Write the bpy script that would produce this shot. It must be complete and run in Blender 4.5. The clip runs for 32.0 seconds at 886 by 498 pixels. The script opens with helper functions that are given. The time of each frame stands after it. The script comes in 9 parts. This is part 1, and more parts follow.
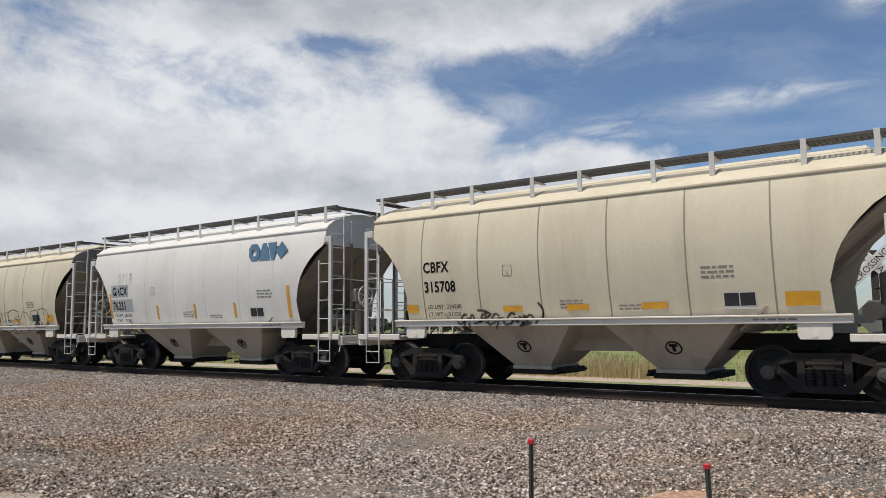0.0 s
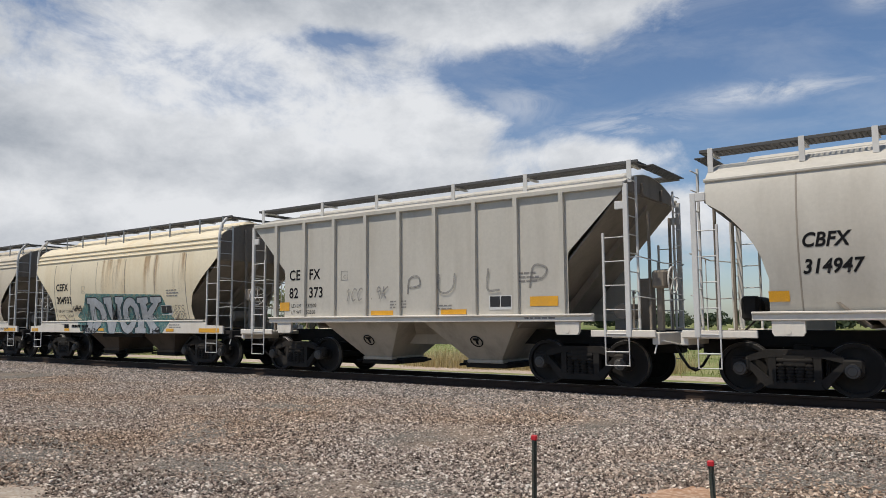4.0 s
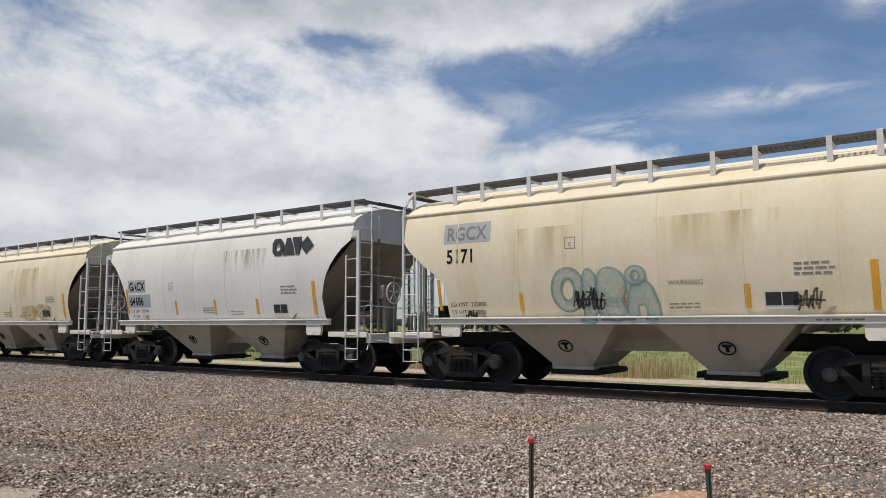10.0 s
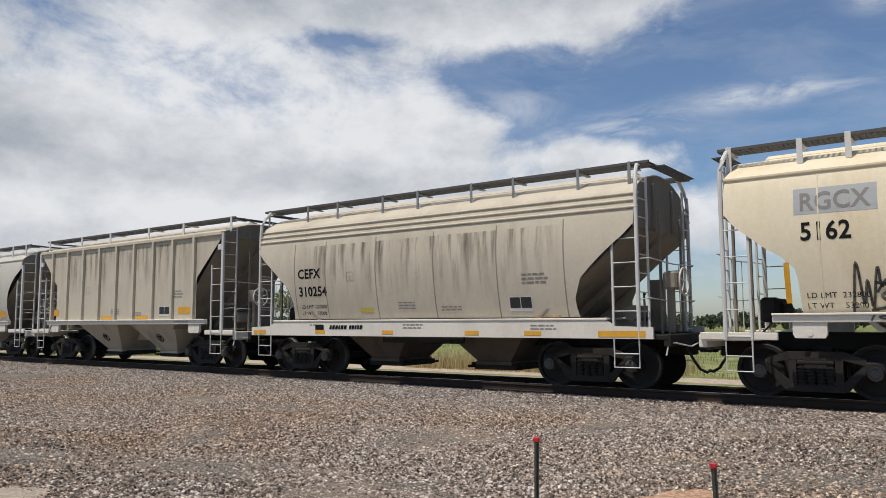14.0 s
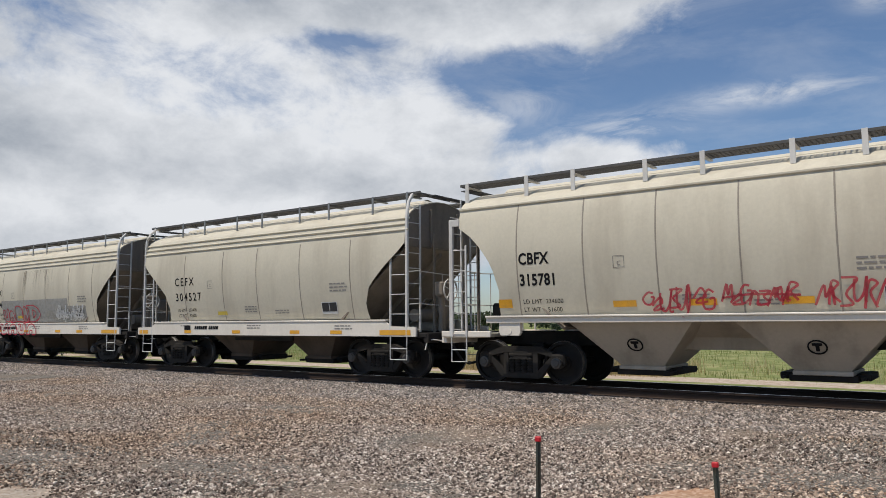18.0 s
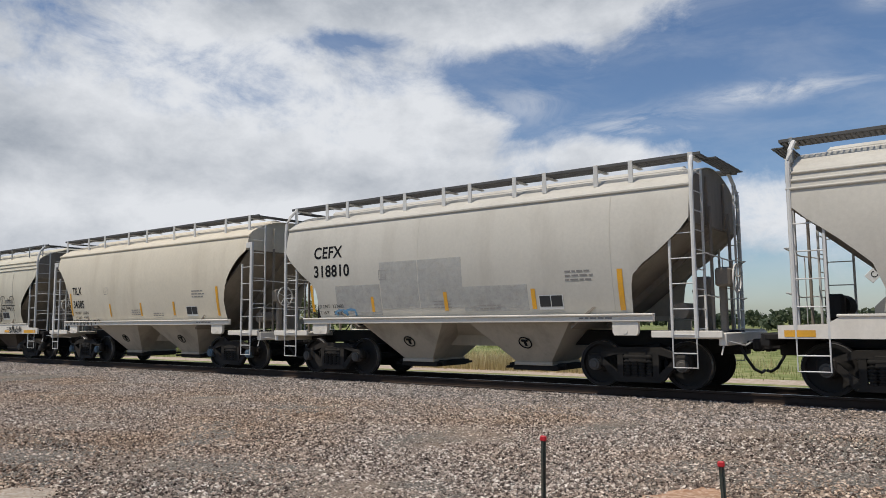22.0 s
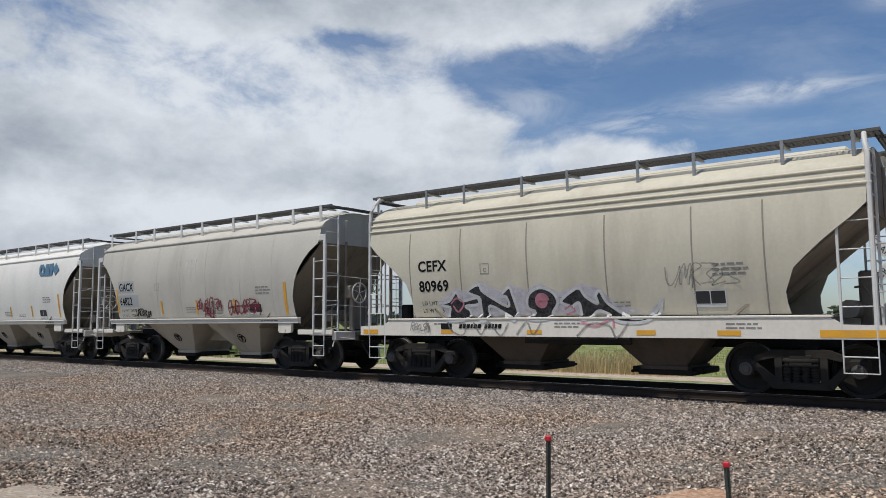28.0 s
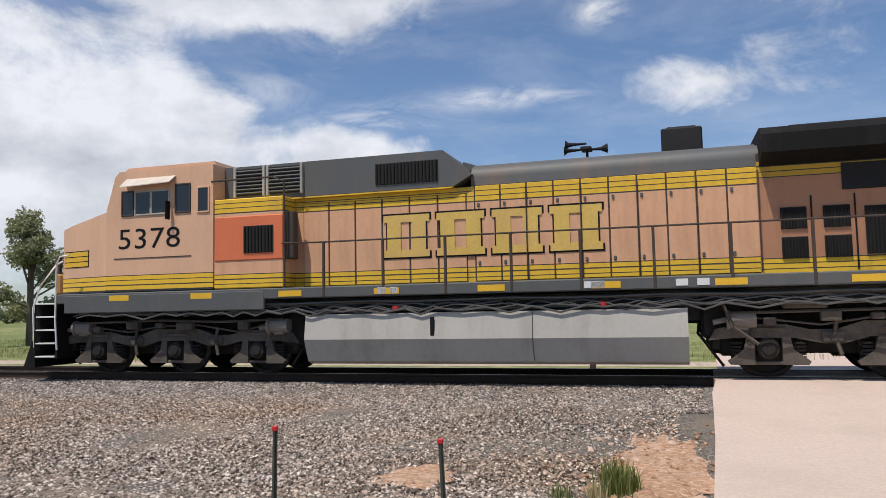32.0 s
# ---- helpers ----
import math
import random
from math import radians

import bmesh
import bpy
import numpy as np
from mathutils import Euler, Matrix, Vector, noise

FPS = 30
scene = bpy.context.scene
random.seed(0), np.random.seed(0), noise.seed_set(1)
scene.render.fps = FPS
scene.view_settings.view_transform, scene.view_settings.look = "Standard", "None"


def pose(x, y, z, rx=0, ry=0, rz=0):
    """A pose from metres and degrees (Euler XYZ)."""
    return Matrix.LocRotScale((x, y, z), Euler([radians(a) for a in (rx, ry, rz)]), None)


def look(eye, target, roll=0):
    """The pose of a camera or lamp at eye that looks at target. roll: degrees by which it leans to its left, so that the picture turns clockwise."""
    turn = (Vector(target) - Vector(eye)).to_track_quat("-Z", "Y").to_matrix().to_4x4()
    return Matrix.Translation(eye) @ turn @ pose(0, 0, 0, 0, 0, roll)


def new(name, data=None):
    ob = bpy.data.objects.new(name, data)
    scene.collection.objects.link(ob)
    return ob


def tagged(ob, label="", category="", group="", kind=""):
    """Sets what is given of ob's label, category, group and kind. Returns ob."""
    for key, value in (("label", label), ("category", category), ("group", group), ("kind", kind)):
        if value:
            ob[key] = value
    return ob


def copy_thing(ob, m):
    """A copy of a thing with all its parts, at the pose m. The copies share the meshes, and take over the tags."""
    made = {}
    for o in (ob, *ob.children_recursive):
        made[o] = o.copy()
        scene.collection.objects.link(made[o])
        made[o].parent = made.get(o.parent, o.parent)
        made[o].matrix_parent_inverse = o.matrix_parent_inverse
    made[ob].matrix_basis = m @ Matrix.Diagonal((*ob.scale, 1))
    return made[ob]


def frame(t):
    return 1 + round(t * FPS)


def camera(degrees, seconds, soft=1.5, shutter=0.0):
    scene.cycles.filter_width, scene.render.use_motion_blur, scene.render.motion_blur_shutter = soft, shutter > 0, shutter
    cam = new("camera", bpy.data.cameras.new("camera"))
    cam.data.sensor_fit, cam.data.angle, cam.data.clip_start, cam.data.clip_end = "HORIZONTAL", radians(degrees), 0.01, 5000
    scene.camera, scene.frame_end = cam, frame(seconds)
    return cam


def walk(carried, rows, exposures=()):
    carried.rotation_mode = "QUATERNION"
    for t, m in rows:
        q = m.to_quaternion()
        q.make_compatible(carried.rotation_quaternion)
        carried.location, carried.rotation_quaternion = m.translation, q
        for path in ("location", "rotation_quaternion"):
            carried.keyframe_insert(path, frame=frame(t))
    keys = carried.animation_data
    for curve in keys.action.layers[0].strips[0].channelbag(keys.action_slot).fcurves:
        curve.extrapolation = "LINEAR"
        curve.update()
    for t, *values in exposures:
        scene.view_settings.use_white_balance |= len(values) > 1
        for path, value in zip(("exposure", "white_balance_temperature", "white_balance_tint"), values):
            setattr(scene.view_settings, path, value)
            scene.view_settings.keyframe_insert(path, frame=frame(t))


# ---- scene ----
# ---- camera ----
cam = camera(61.8, 32.0, soft=0.8)
EYE = (0.00, -15.00, 1.333)
# seconds, yaw, pitch, roll, shift of the hand in metres (x, y, z)
PATH = [
    (0, 35.83, 5.87, 0.55, 0.007, -0.014, -0.001),
    (0.5, 35.90, 5.78, 0.56, 0.007, -0.010, -0.001),
    (1, 36.01, 5.70, 0.61, 0.005, -0.004, 0.001),
    (1.5, 36.12, 5.61, 0.58, 0.003, 0.001, -0.000),
    (2, 36.14, 5.51, 0.60, 0.000, -0.004, -0.000),
    (2.5, 36.19, 5.43, 0.54, 0.002, -0.006, -0.001),
    (4.5, 36.04, 5.59, 0.20, 0.005, 0.000, 0.002),
    (5, 35.90, 5.66, 0.08, 0.002, 0.001, 0.005),
    (5.5, 35.84, 5.74, 0.15, 0.003, 0.001, 0.005),
    (6, 35.81, 5.77, 0.19, 0.002, -0.000, 0.003),
    (6.5, 35.85, 5.82, 0.25, 0.003, 0.002, -0.000),
    (7, 35.84, 5.83, 0.24, 0.001, -0.002, 0.005),
    (7.5, 35.89, 5.85, 0.20, 0.000, 0.002, 0.002),
    (8, 35.88, 5.86, 0.13, -0.003, -0.002, 0.005),
    (8.5, 35.89, 5.85, 0.12, -0.001, 0.001, 0.002),
    (9, 35.88, 5.84, 0.11, -0.002, 0.000, -0.000),
    (9.5, 35.88, 5.78, 0.09, -0.003, 0.001, 0.002),
    (10, 35.89, 5.73, 0.16, -0.003, -0.001, -0.001),
    (10.5, 35.92, 5.66, 0.21, -0.005, -0.001, 0.001),
    (11, 36.04, 5.61, 0.22, -0.004, 0.002, 0.003),
    (11.5, 36.15, 5.60, 0.23, -0.005, 0.000, -0.000),
    (12, 36.27, 5.59, 0.25, -0.003, 0.004, 0.001),
    (12.5, 36.27, 5.62, 0.22, -0.005, 0.001, 0.001),
    (13, 36.29, 5.62, 0.25, -0.002, -0.000, 0.002),
    (13.5, 36.31, 5.63, 0.26, -0.000, 0.000, 0.004),
    (15.5, 36.31, 5.58, 0.34, -0.004, 0.003, -0.002),
    (16, 36.32, 5.57, 0.38, -0.005, 0.001, -0.000),
    (16.5, 36.31, 5.57, 0.38, -0.005, 0.001, 0.000),
    (17, 36.36, 5.56, 0.33, -0.001, 0.001, 0.000),
    (17.5, 36.39, 5.61, 0.35, -0.002, 0.004, 0.001),
    (18, 36.39, 5.63, 0.39, -0.002, -0.001, 0.000),
    (18.5, 36.40, 5.65, 0.33, -0.002, -0.001, 0.003),
    (19, 36.44, 5.64, 0.40, -0.003, -0.002, -0.000),
    (19.5, 36.50, 5.60, 0.43, -0.003, -0.002, -0.002),
    (20, 36.55, 5.56, 0.50, -0.001, 0.004, -0.003),
    (20.5, 36.61, 5.53, 0.46, -0.004, 0.006, -0.002),
    (21, 36.67, 5.55, 0.44, -0.003, 0.008, -0.002),
    (21.5, 36.72, 5.59, 0.46, -0.002, -0.000, -0.001),
    (22, 36.77, 5.61, 0.48, -0.003, 0.002, -0.003),
    (22.5, 36.79, 5.61, 0.48, -0.001, 0.002, -0.003),
    (23, 36.82, 5.60, 0.50, -0.003, -0.001, -0.002),
    (23.5, 36.86, 5.58, 0.49, -0.000, 0.001, -0.000),
    (24, 36.85, 5.55, 0.40, -0.002, -0.000, -0.002),
    (24.5, 36.83, 5.53, 0.36, -0.005, -0.001, -0.001),
    (25, 36.81, 5.55, 0.45, 0.000, -0.001, -0.001),
    (25.5, 36.83, 5.53, 0.24, 0.005, 0.000, 0.003),
    (27.5, 37.01, 5.56, 0.27, -0.003, -0.003, -0.001),
    (28, 37.12, 5.56, 0.34, -0.002, -0.008, 0.001),
    (28.5, 37.25, 5.60, 0.41, 0.001, -0.010, 0.002),
    (29, 37.44, 5.65, 0.41, 0.005, -0.016, 0.001),
    (29.5, 38.12, 5.61, 0.48, 0.023, -0.060, 0.012),
    (30, 39.16, 5.48, 0.61, 0.028, -0.072, 0.007),
    (30.5, 39.76, 5.25, 0.73, 0.024, -0.091, 0.008),
    (31, 39.49, 4.92, 0.81, 0.020, -0.086, 0.002),
    (31.4, 35.56, 4.73, 0.80, 0.018, -0.015, -0.008),
    (31.5, 33.41, 4.68, 0.89, 0.027, -0.040, -0.003),
    (31.8, 24.57, 4.58, 0.85, 0.050, -0.055, 0.005),
    (32, 17.08, 4.48, 1.16, 0.111, -0.070, 0.009),
]
walk(cam, [(t, pose(EYE[0] + a, EYE[1] + b, EYE[2] + c, 90 + pitch, roll, yaw)) for t, yaw, pitch, roll, a, b, c in PATH],
     exposures=[(0, -0.15, 6500, 10), (12, -0.15, 6520, 10), (18, -0.15, 6450, 10), (21, -0.17, 6420, 10), (23, -0.20, 6400, 10), (25, -0.21, 6260, 9), (29, -0.21, 6220, 9), (30, -0.13, 6300, 10), (31, -0.04, 6330, 11), (32, -0.01, 6360, 12)])

# ---- the train's way: seconds, metres travelled ----
TRAVEL = [(0, -6.35), (1, 11.35), (2, 28.90), (2.5, 37.60), (4.5, 72.61), (5, 81.41), (6, 98.99), (7, 116.63), (8, 134.36), (8.6, 144.89), (9, 151.88), (10, 169.50), (10.5, 178.22), (11, 187.08), (12, 204.70), (13, 222.02), (13.5, 230.60), (15.5, 265.25), (16, 273.98), (17, 291.28), (18, 308.50), (19, 325.72), (20, 343.03), (21, 360.29), (22, 377.63), (23, 394.85), (24, 412.24), (25, 429.54), (25.5, 438.33), (27.5, 473.24), (28, 481.91), (29, 499.05), (30, 516.41), (31, 533.71), (32, 551.01)]

# ---- sky, sun ----
def node(tree, kind, **values):
    n = tree.nodes.new(kind)
    for key, value in values.items():
        if key in n.inputs:
            n.inputs[key].default_value = value
    return n


SUN_EL, SUN_AZ = 66.0, 203.0        # the sun stands high, behind the camera and a little to its left
world = bpy.data.worlds.new("sky")
scene.world = world
world.use_nodes = True


def build_sky(tree):
    """A blue sky with a broad bank of white and grey cloud, given by directions in space."""
    tree.nodes.clear()
    L = tree.links.new
    out = tree.nodes.new("ShaderNodeOutputWorld")
    bg = tree.nodes.new("ShaderNodeBackground")
    sky = tree.nodes.new("ShaderNodeTexSky")
    sky.sky_type, sky.sun_disc = "NISHITA", False
    sky.sun_elevation, sky.sun_rotation = radians(SUN_EL), radians(SUN_AZ)
    sky.air_density, sky.dust_density, sky.ozone_density = 1.0, 0.6, 2.0
    tint = tree.nodes.new("ShaderNodeMixRGB")
    tint.blend_type, tint.inputs[0].default_value = "MULTIPLY", 1.0
    tint.inputs[2].default_value = (0.092, 0.100, 0.110, 1)
    L(sky.outputs[0], tint.inputs[1])
    tc = tree.nodes.new("ShaderNodeTexCoord")
    d = tc.outputs["Generated"]

    def math_(op, a, b=None, clamp=False):
        n = tree.nodes.new("ShaderNodeMath")
        n.operation, n.use_clamp = op, clamp
        for i, v in enumerate((a, b)):
            if v is None:
                continue
            if isinstance(v, (int, float)):
                n.inputs[i].default_value = v
            else:
                L(v, n.inputs[i])
        return n.outputs[0]

    def fbm(scale, detail, rough, offset, stretch=(1, 1, 1), warp=0.0):
        m = tree.nodes.new("ShaderNodeMapping")
        m.inputs["Location"].default_value, m.inputs["Scale"].default_value = offset, stretch
        L(d, m.inputs["Vector"])
        n = node(tree, "ShaderNodeTexNoise", Scale=scale, Detail=detail, Roughness=rough, Distortion=warp)
        L(m.outputs[0], n.inputs["Vector"])
        return n.outputs["Fac"]

    def bump_at(yaw, el, width, height, amount):
        """A soft lobe round a direction: yaw left of the track's normal and elevation, with half widths, in degrees."""
        c = Matrix.Rotation(radians(yaw), 3, "Z") @ Matrix.Rotation(radians(el), 3, "X")
        right, fore, up = c.col
        total = None
        for axis, half in ((right, width), (up, height)):
            n = tree.nodes.new("ShaderNodeVectorMath")
            n.operation = "DOT_PRODUCT"
            n.inputs[1].default_value = tuple(axis / math.sin(radians(half)))
            L(d, n.inputs[0])
            sq = math_("MULTIPLY", n.outputs["Value"], n.outputs["Value"])
            total = sq if total is None else math_("ADD", total, sq)
        n = tree.nodes.new("ShaderNodeVectorMath")
        n.operation = "DOT_PRODUCT"
        n.inputs[1].default_value = tuple(fore)
        L(d, n.inputs[0])
        front = math_("GREATER_THAN", n.outputs["Value"], 0.0)
        g = math_("POWER", 2.718, math_("MULTIPLY", total, -1.0))
        return math_("MULTIPLY", math_("MULTIPLY", g, front), amount)

    cover = math_("ADD", math_("MULTIPLY", fbm(2.9, 10, 0.60, (3.1, 0.4, 1.7), (1, 1, 1.7), 0.3), 1.0), -0.22)
    cover = math_("ADD", cover, math_("ADD", math_("MULTIPLY", fbm(9.0, 9, 0.66, (5.3, 1.4, 0.7), (1, 1, 1.5), 0.4), 0.48), -0.24))
    for lobe in SKY_LOBES:
        cover = math_("ADD", cover, bump_at(*lobe))
    mask = tree.nodes.new("ShaderNodeMapRange")
    mask.interpolation_type = "SMOOTHSTEP"
    mask.inputs["From Min"].default_value, mask.inputs["From Max"].default_value = 0.39, 0.67
    L(cover, mask.inputs["Value"])
    wisp = tree.nodes.new("ShaderNodeMapRange")
    wisp.inputs["From Min"].default_value, wisp.inputs["From Max"].default_value = 0.44, 0.85
    wisp.inputs["To Max"].default_value = 0.34
    L(fbm(3.4, 8, 0.62, (0.3, 5.2, 0.2), (1.0, 1.0, 3.2), 0.5), wisp.inputs["Value"])
    feather = tree.nodes.new("ShaderNodeMapRange")
    feather.inputs["From Min"].default_value, feather.inputs["From Max"].default_value = 0.38, 0.62
    L(fbm(7.0, 9, 0.66, (2.2, 0.6, 6.1), (1.0, 1.0, 3.0), 0.8), feather.inputs["Value"])
    streaks = None
    for lobe in WISP_LOBES:
        one = bump_at(*lobe)
        streaks = one if streaks is None else math_("ADD", streaks, one)
    streaks = math_("MULTIPLY", streaks, feather.outputs[0], True)
    amount = math_("MAXIMUM", mask.outputs[0], math_("MAXIMUM", wisp.outputs[0], streaks))
    shade = tree.nodes.new("ShaderNodeValToRGB")
    shade.color_ramp.elements[0].position, shade.color_ramp.elements[0].color = 0.24, (0.30, 0.345, 0.41, 1)
    shade.color_ramp.elements[1].position, shade.color_ramp.elements[1].color = 0.70, (0.85, 0.87, 0.90, 1)
    light = fbm(2.1, 7, 0.5, (7.7, 2.2, 4.1), (1, 1, 2.0), 0.1)
    tufts = fbm(11.0, 7, 0.62, (1.7, 8.2, 2.1), (1, 1, 1.6), 0.1)
    light = math_("ADD", math_("MULTIPLY", light, 0.75), math_("ADD", math_("MULTIPLY", tufts, 0.55), -0.13))
    for lobe in SHADE_LOBES:
        light = math_("ADD", light, bump_at(*lobe))
    L(light, shade.inputs[0])
    mix = tree.nodes.new("ShaderNodeMixRGB")
    L(amount, mix.inputs[0])
    L(tint.outputs[0], mix.inputs[1])
    L(shade.outputs[0], mix.inputs[2])
    L(mix.outputs[0], bg.inputs["Color"])
    bg.inputs["Strength"].default_value = 1.0
    L(bg.outputs[0], out.inputs["Surface"])


# yaw, elevation, half width, half height in degrees, amount of cloud (or of light in the cloud)
SKY_LOBES = [
    (60, 14, 21, 13, 0.40), (38, 14.5, 9, 4.5, 0.20), (52, 23, 10, 3, 0.12), (36, 25, 14, 3.4, 0.44), (25, 24, 10, 3.2, 0.36),
    (23.5, 12.6, 6, 1.5, 0.24), (70, 8, 34, 6, 0.30), (16, 7.5, 26, 4, 0.34),
    (45, 21.3, 4, 1.0, -0.26), (32, 18.4, 5, 2.2, -0.24), (14, 18, 9, 4.5, -0.22), (29, 14.5, 2.5, 2, -0.12), (8, 22, 9, 5, -0.12), (-2, 16, 8, 2.6, 0.34), (-8, 24, 6, 4, 0.28),
]
WISP_LOBES = [(22, 14.4, 4.5, 0.9, 0.95), (12, 15.9, 6, 0.8, 0.75), (4.5, 21.6, 1.8, 1.1, 1.1), (27, 21.5, 7, 2.2, 0.55), (30, 16.5, 4, 1.6, 0.45), (14, 23.5, 7, 1.2, 0.4)]
SHADE_LOBES = [(52, 17.5, 13, 4.0, 0.20), (52, 10.6, 11, 1.7, -0.16), (62, 8.2, 18, 1.8, 0.14), (62, 24, 15, 3.0, -0.16), (65, 13.6, 6, 2.4, -0.10), (38, 24, 12, 3, 0.05), (20, 16, 22, 9, 0.16)]
build_sky(world.node_tree)
sun = new("sun", bpy.data.lights.new("sun", "SUN"))
sun.data.energy, sun.data.angle, sun.data.color = 4.05, radians(0.7), (1.0, 0.92, 0.80)
# sun_rotation counts clockwise from +y seen from above
sun_way = Vector((math.sin(radians(SUN_AZ)) * math.cos(radians(SUN_EL)), math.cos(radians(SUN_AZ)) * math.cos(radians(SUN_EL)), math.sin(radians(SUN_EL))))
sun.matrix_world = look(sun_way * 200, (0, 0, 0))
scene.view_settings.exposure = -0.15

# ---- mesh code ----
class Geo:
    """Collects faces for one mesh."""

    def __init__(self):
        self.v, self.f = [], []

    def add(self, verts, faces):
        k = len(self.v)
        self.v += [tuple(p) for p in verts]
        self.f += [tuple(i + k for i in face) for face in faces]
        return self

    def box(self, x0, x1, y0, y1, z0, z1):
        self.add([(x, y, z) for z in (z0, z1) for y in (y0, y1) for x in (x0, x1)],
                 [(0, 2, 3, 1), (4, 5, 7, 6), (0, 1, 5, 4), (2, 6, 7, 3), (0, 4, 6, 2), (1, 3, 7, 5)])
        return self

    def cbox(self, x0, x1, y0, y1, z0, z1, c=0.02):
        """A box with chamfered edges."""
        lo, hi = (x0, y0, z0), (x1, y1, z1)
        c = min(c, 0.45 * min(h - l for l, h in zip(lo, hi)))
        idx, pts = {}, []
        for sx in (0, 1):
            for sy in (0, 1):
                for sz in (0, 1):
                    s = (sx, sy, sz)
                    for a in range(3):
                        p = [(hi[i] if s[i] else lo[i]) if i == a else (hi[i] - c if s[i] else lo[i] + c) for i in range(3)]
                        idx[s, a] = len(pts)
                        pts.append(p)
        faces = []
        for a in range(3):
            b, d = (a + 1) % 3, (a + 2) % 3
            for e in (0, 1):
                def key(i, j):
                    s = [0, 0, 0]
                    s[a], s[b], s[d] = e, i, j
                    return tuple(s)
                q = [idx[key(0, 0), a], idx[key(1, 0), a], idx[key(1, 1), a], idx[key(0, 1), a]]
                faces.append(q if e else q[::-1])
            for i in (0, 1):
                for j in (0, 1):
                    def ends(e, i=i, j=j):
                        s = [0, 0, 0]
                        s[a], s[b], s[d] = e, i, j
                        return tuple(s)
                    q = [idx[ends(0), b], idx[ends(1), b], idx[ends(1), d], idx[ends(0), d]]
                    faces.append(q if i != j else q[::-1])
        for sx in (0, 1):
            for sy in (0, 1):
                for sz in (0, 1):
                    t = [idx[(sx, sy, sz), a] for a in range(3)]
                    faces.append(t if (sx + sy + sz) % 2 else t[::-1])
        self.add(pts, faces)
        return self

    def tube(self, points, r, n=6, caps=True):
        """A round bar along points."""
        pts = [Vector(p) for p in points]
        rings = []
        for i, p in enumerate(pts):
            t = (pts[min(i + 1, len(pts) - 1)] - pts[max(i - 1, 0)]).normalized()
            u = t.orthogonal().normalized() if abs(t.z) > 0.9 else t.cross(Vector((0, 0, 1))).normalized()
            w = t.cross(u)
            rings.append([p + (u * math.cos(2 * math.pi * k / n) + w * math.sin(2 * math.pi * k / n)) * r for k in range(n)])
        faces = [(i * n + k, i * n + (k + 1) % n, (i + 1) * n + (k + 1) % n, (i + 1) * n + k) for i in range(len(pts) - 1) for k in range(n)]
        if caps:
            faces += [tuple(range(n))[::-1], tuple((len(pts) - 1) * n + k for k in range(n))]
        self.add([p for ring in rings for p in ring], faces)
        return self

    def prism(self, poly, y0, y1, axis="y"):
        """A polygon of (x, z) drawn out along y (or of (y, z) along x, or of (x, y) along z)."""
        n = len(poly)
        place = {"y": lambda a, b, h: (a, h, b), "x": lambda a, b, h: (h, a, b), "z": lambda a, b, h: (a, b, h)}[axis]
        verts = [place(a, b, h) for h in (y0, y1) for a, b in poly]
        self.add(verts, [tuple(range(n)), tuple(range(2 * n - 1, n - 1, -1))] + [((k + 1) % n, k, n + k, n + (k + 1) % n) for k in range(n)])
        return self

    def lathe(self, profile, centre, n=24, axis="y"):
        """A closed ring of (radius, offset along the axis) turned round the axis."""
        cx, cy, cz = centre
        m = len(profile)
        verts = []
        for k in range(n):
            a = 2 * math.pi * k / n
            c, s = math.cos(a), math.sin(a)
            for r, o in profile:
                verts.append({"y": (cx + r * c, cy + o, cz + r * s), "x": (cx + o, cy + r * c, cz + r * s), "z": (cx + r * c, cy + r * s, cz + o)}[axis])
        faces = [(k * m + j, k * m + j + 1, ((k + 1) % n) * m + j + 1, ((k + 1) % n) * m + j) for k in range(n) for j in range(m - 1)]
        self.add(verts, faces)
        return self

    def quad(self, a, b, c, d):
        return self.add([a, b, c, d], [(0, 1, 2, 3)])

    def mirror_y(self):
        k = len(self.v)
        self.v += [(x, -y, z) for x, y, z in self.v]
        self.f += [tuple(i + k for i in reversed(face)) for face in self.f]
        return self

    def mesh(self, name, smooth=35, fix=True):
        me = bpy.data.meshes.new(name)
        me.from_pydata(self.v, [], self.f)
        if fix:
            bm = bmesh.new()
            bm.from_mesh(me)
            bmesh.ops.recalc_face_normals(bm, faces=bm.faces)
            bm.to_mesh(me)
            bm.free()
        if smooth:
            me.polygons.foreach_set("use_smooth", [True] * len(me.polygons))
            me.set_sharp_from_angle(angle=radians(smooth))
        me.update()
        return me


MESHES = {}


def cached(key, build, smooth=35, fix=True):
    """The mesh of that key, built once."""
    if key not in MESHES:
        geo = Geo()
        build(geo)
        MESHES[key] = geo.mesh(key[0] if isinstance(key, tuple) else key, smooth, fix)
    return MESHES[key]


def part(name, mesh, material, parent=None, label="", at=None):
    """Links a mesh as one object under a thing or a part, with a material of its own."""
    ob = new(name, mesh)
    if material is not None:
        if not mesh.materials:
            mesh.materials.append(material)
        if mesh.materials[0] != material:
            ob.material_slots[0].link = "OBJECT"
            ob.material_slots[0].material = material
    if parent is not None:
        ob.parent = parent
    if at is not None:
        ob.matrix_basis = at
    if label:
        tagged(ob, label)
    return ob


def thing(name, label, category, group="", kind="", at=None):
    ob = new(name)
    ob.empty_display_size = 0.2
    if at is not None:
        ob.matrix_basis = at
    return tagged(ob, label, category, group, kind)

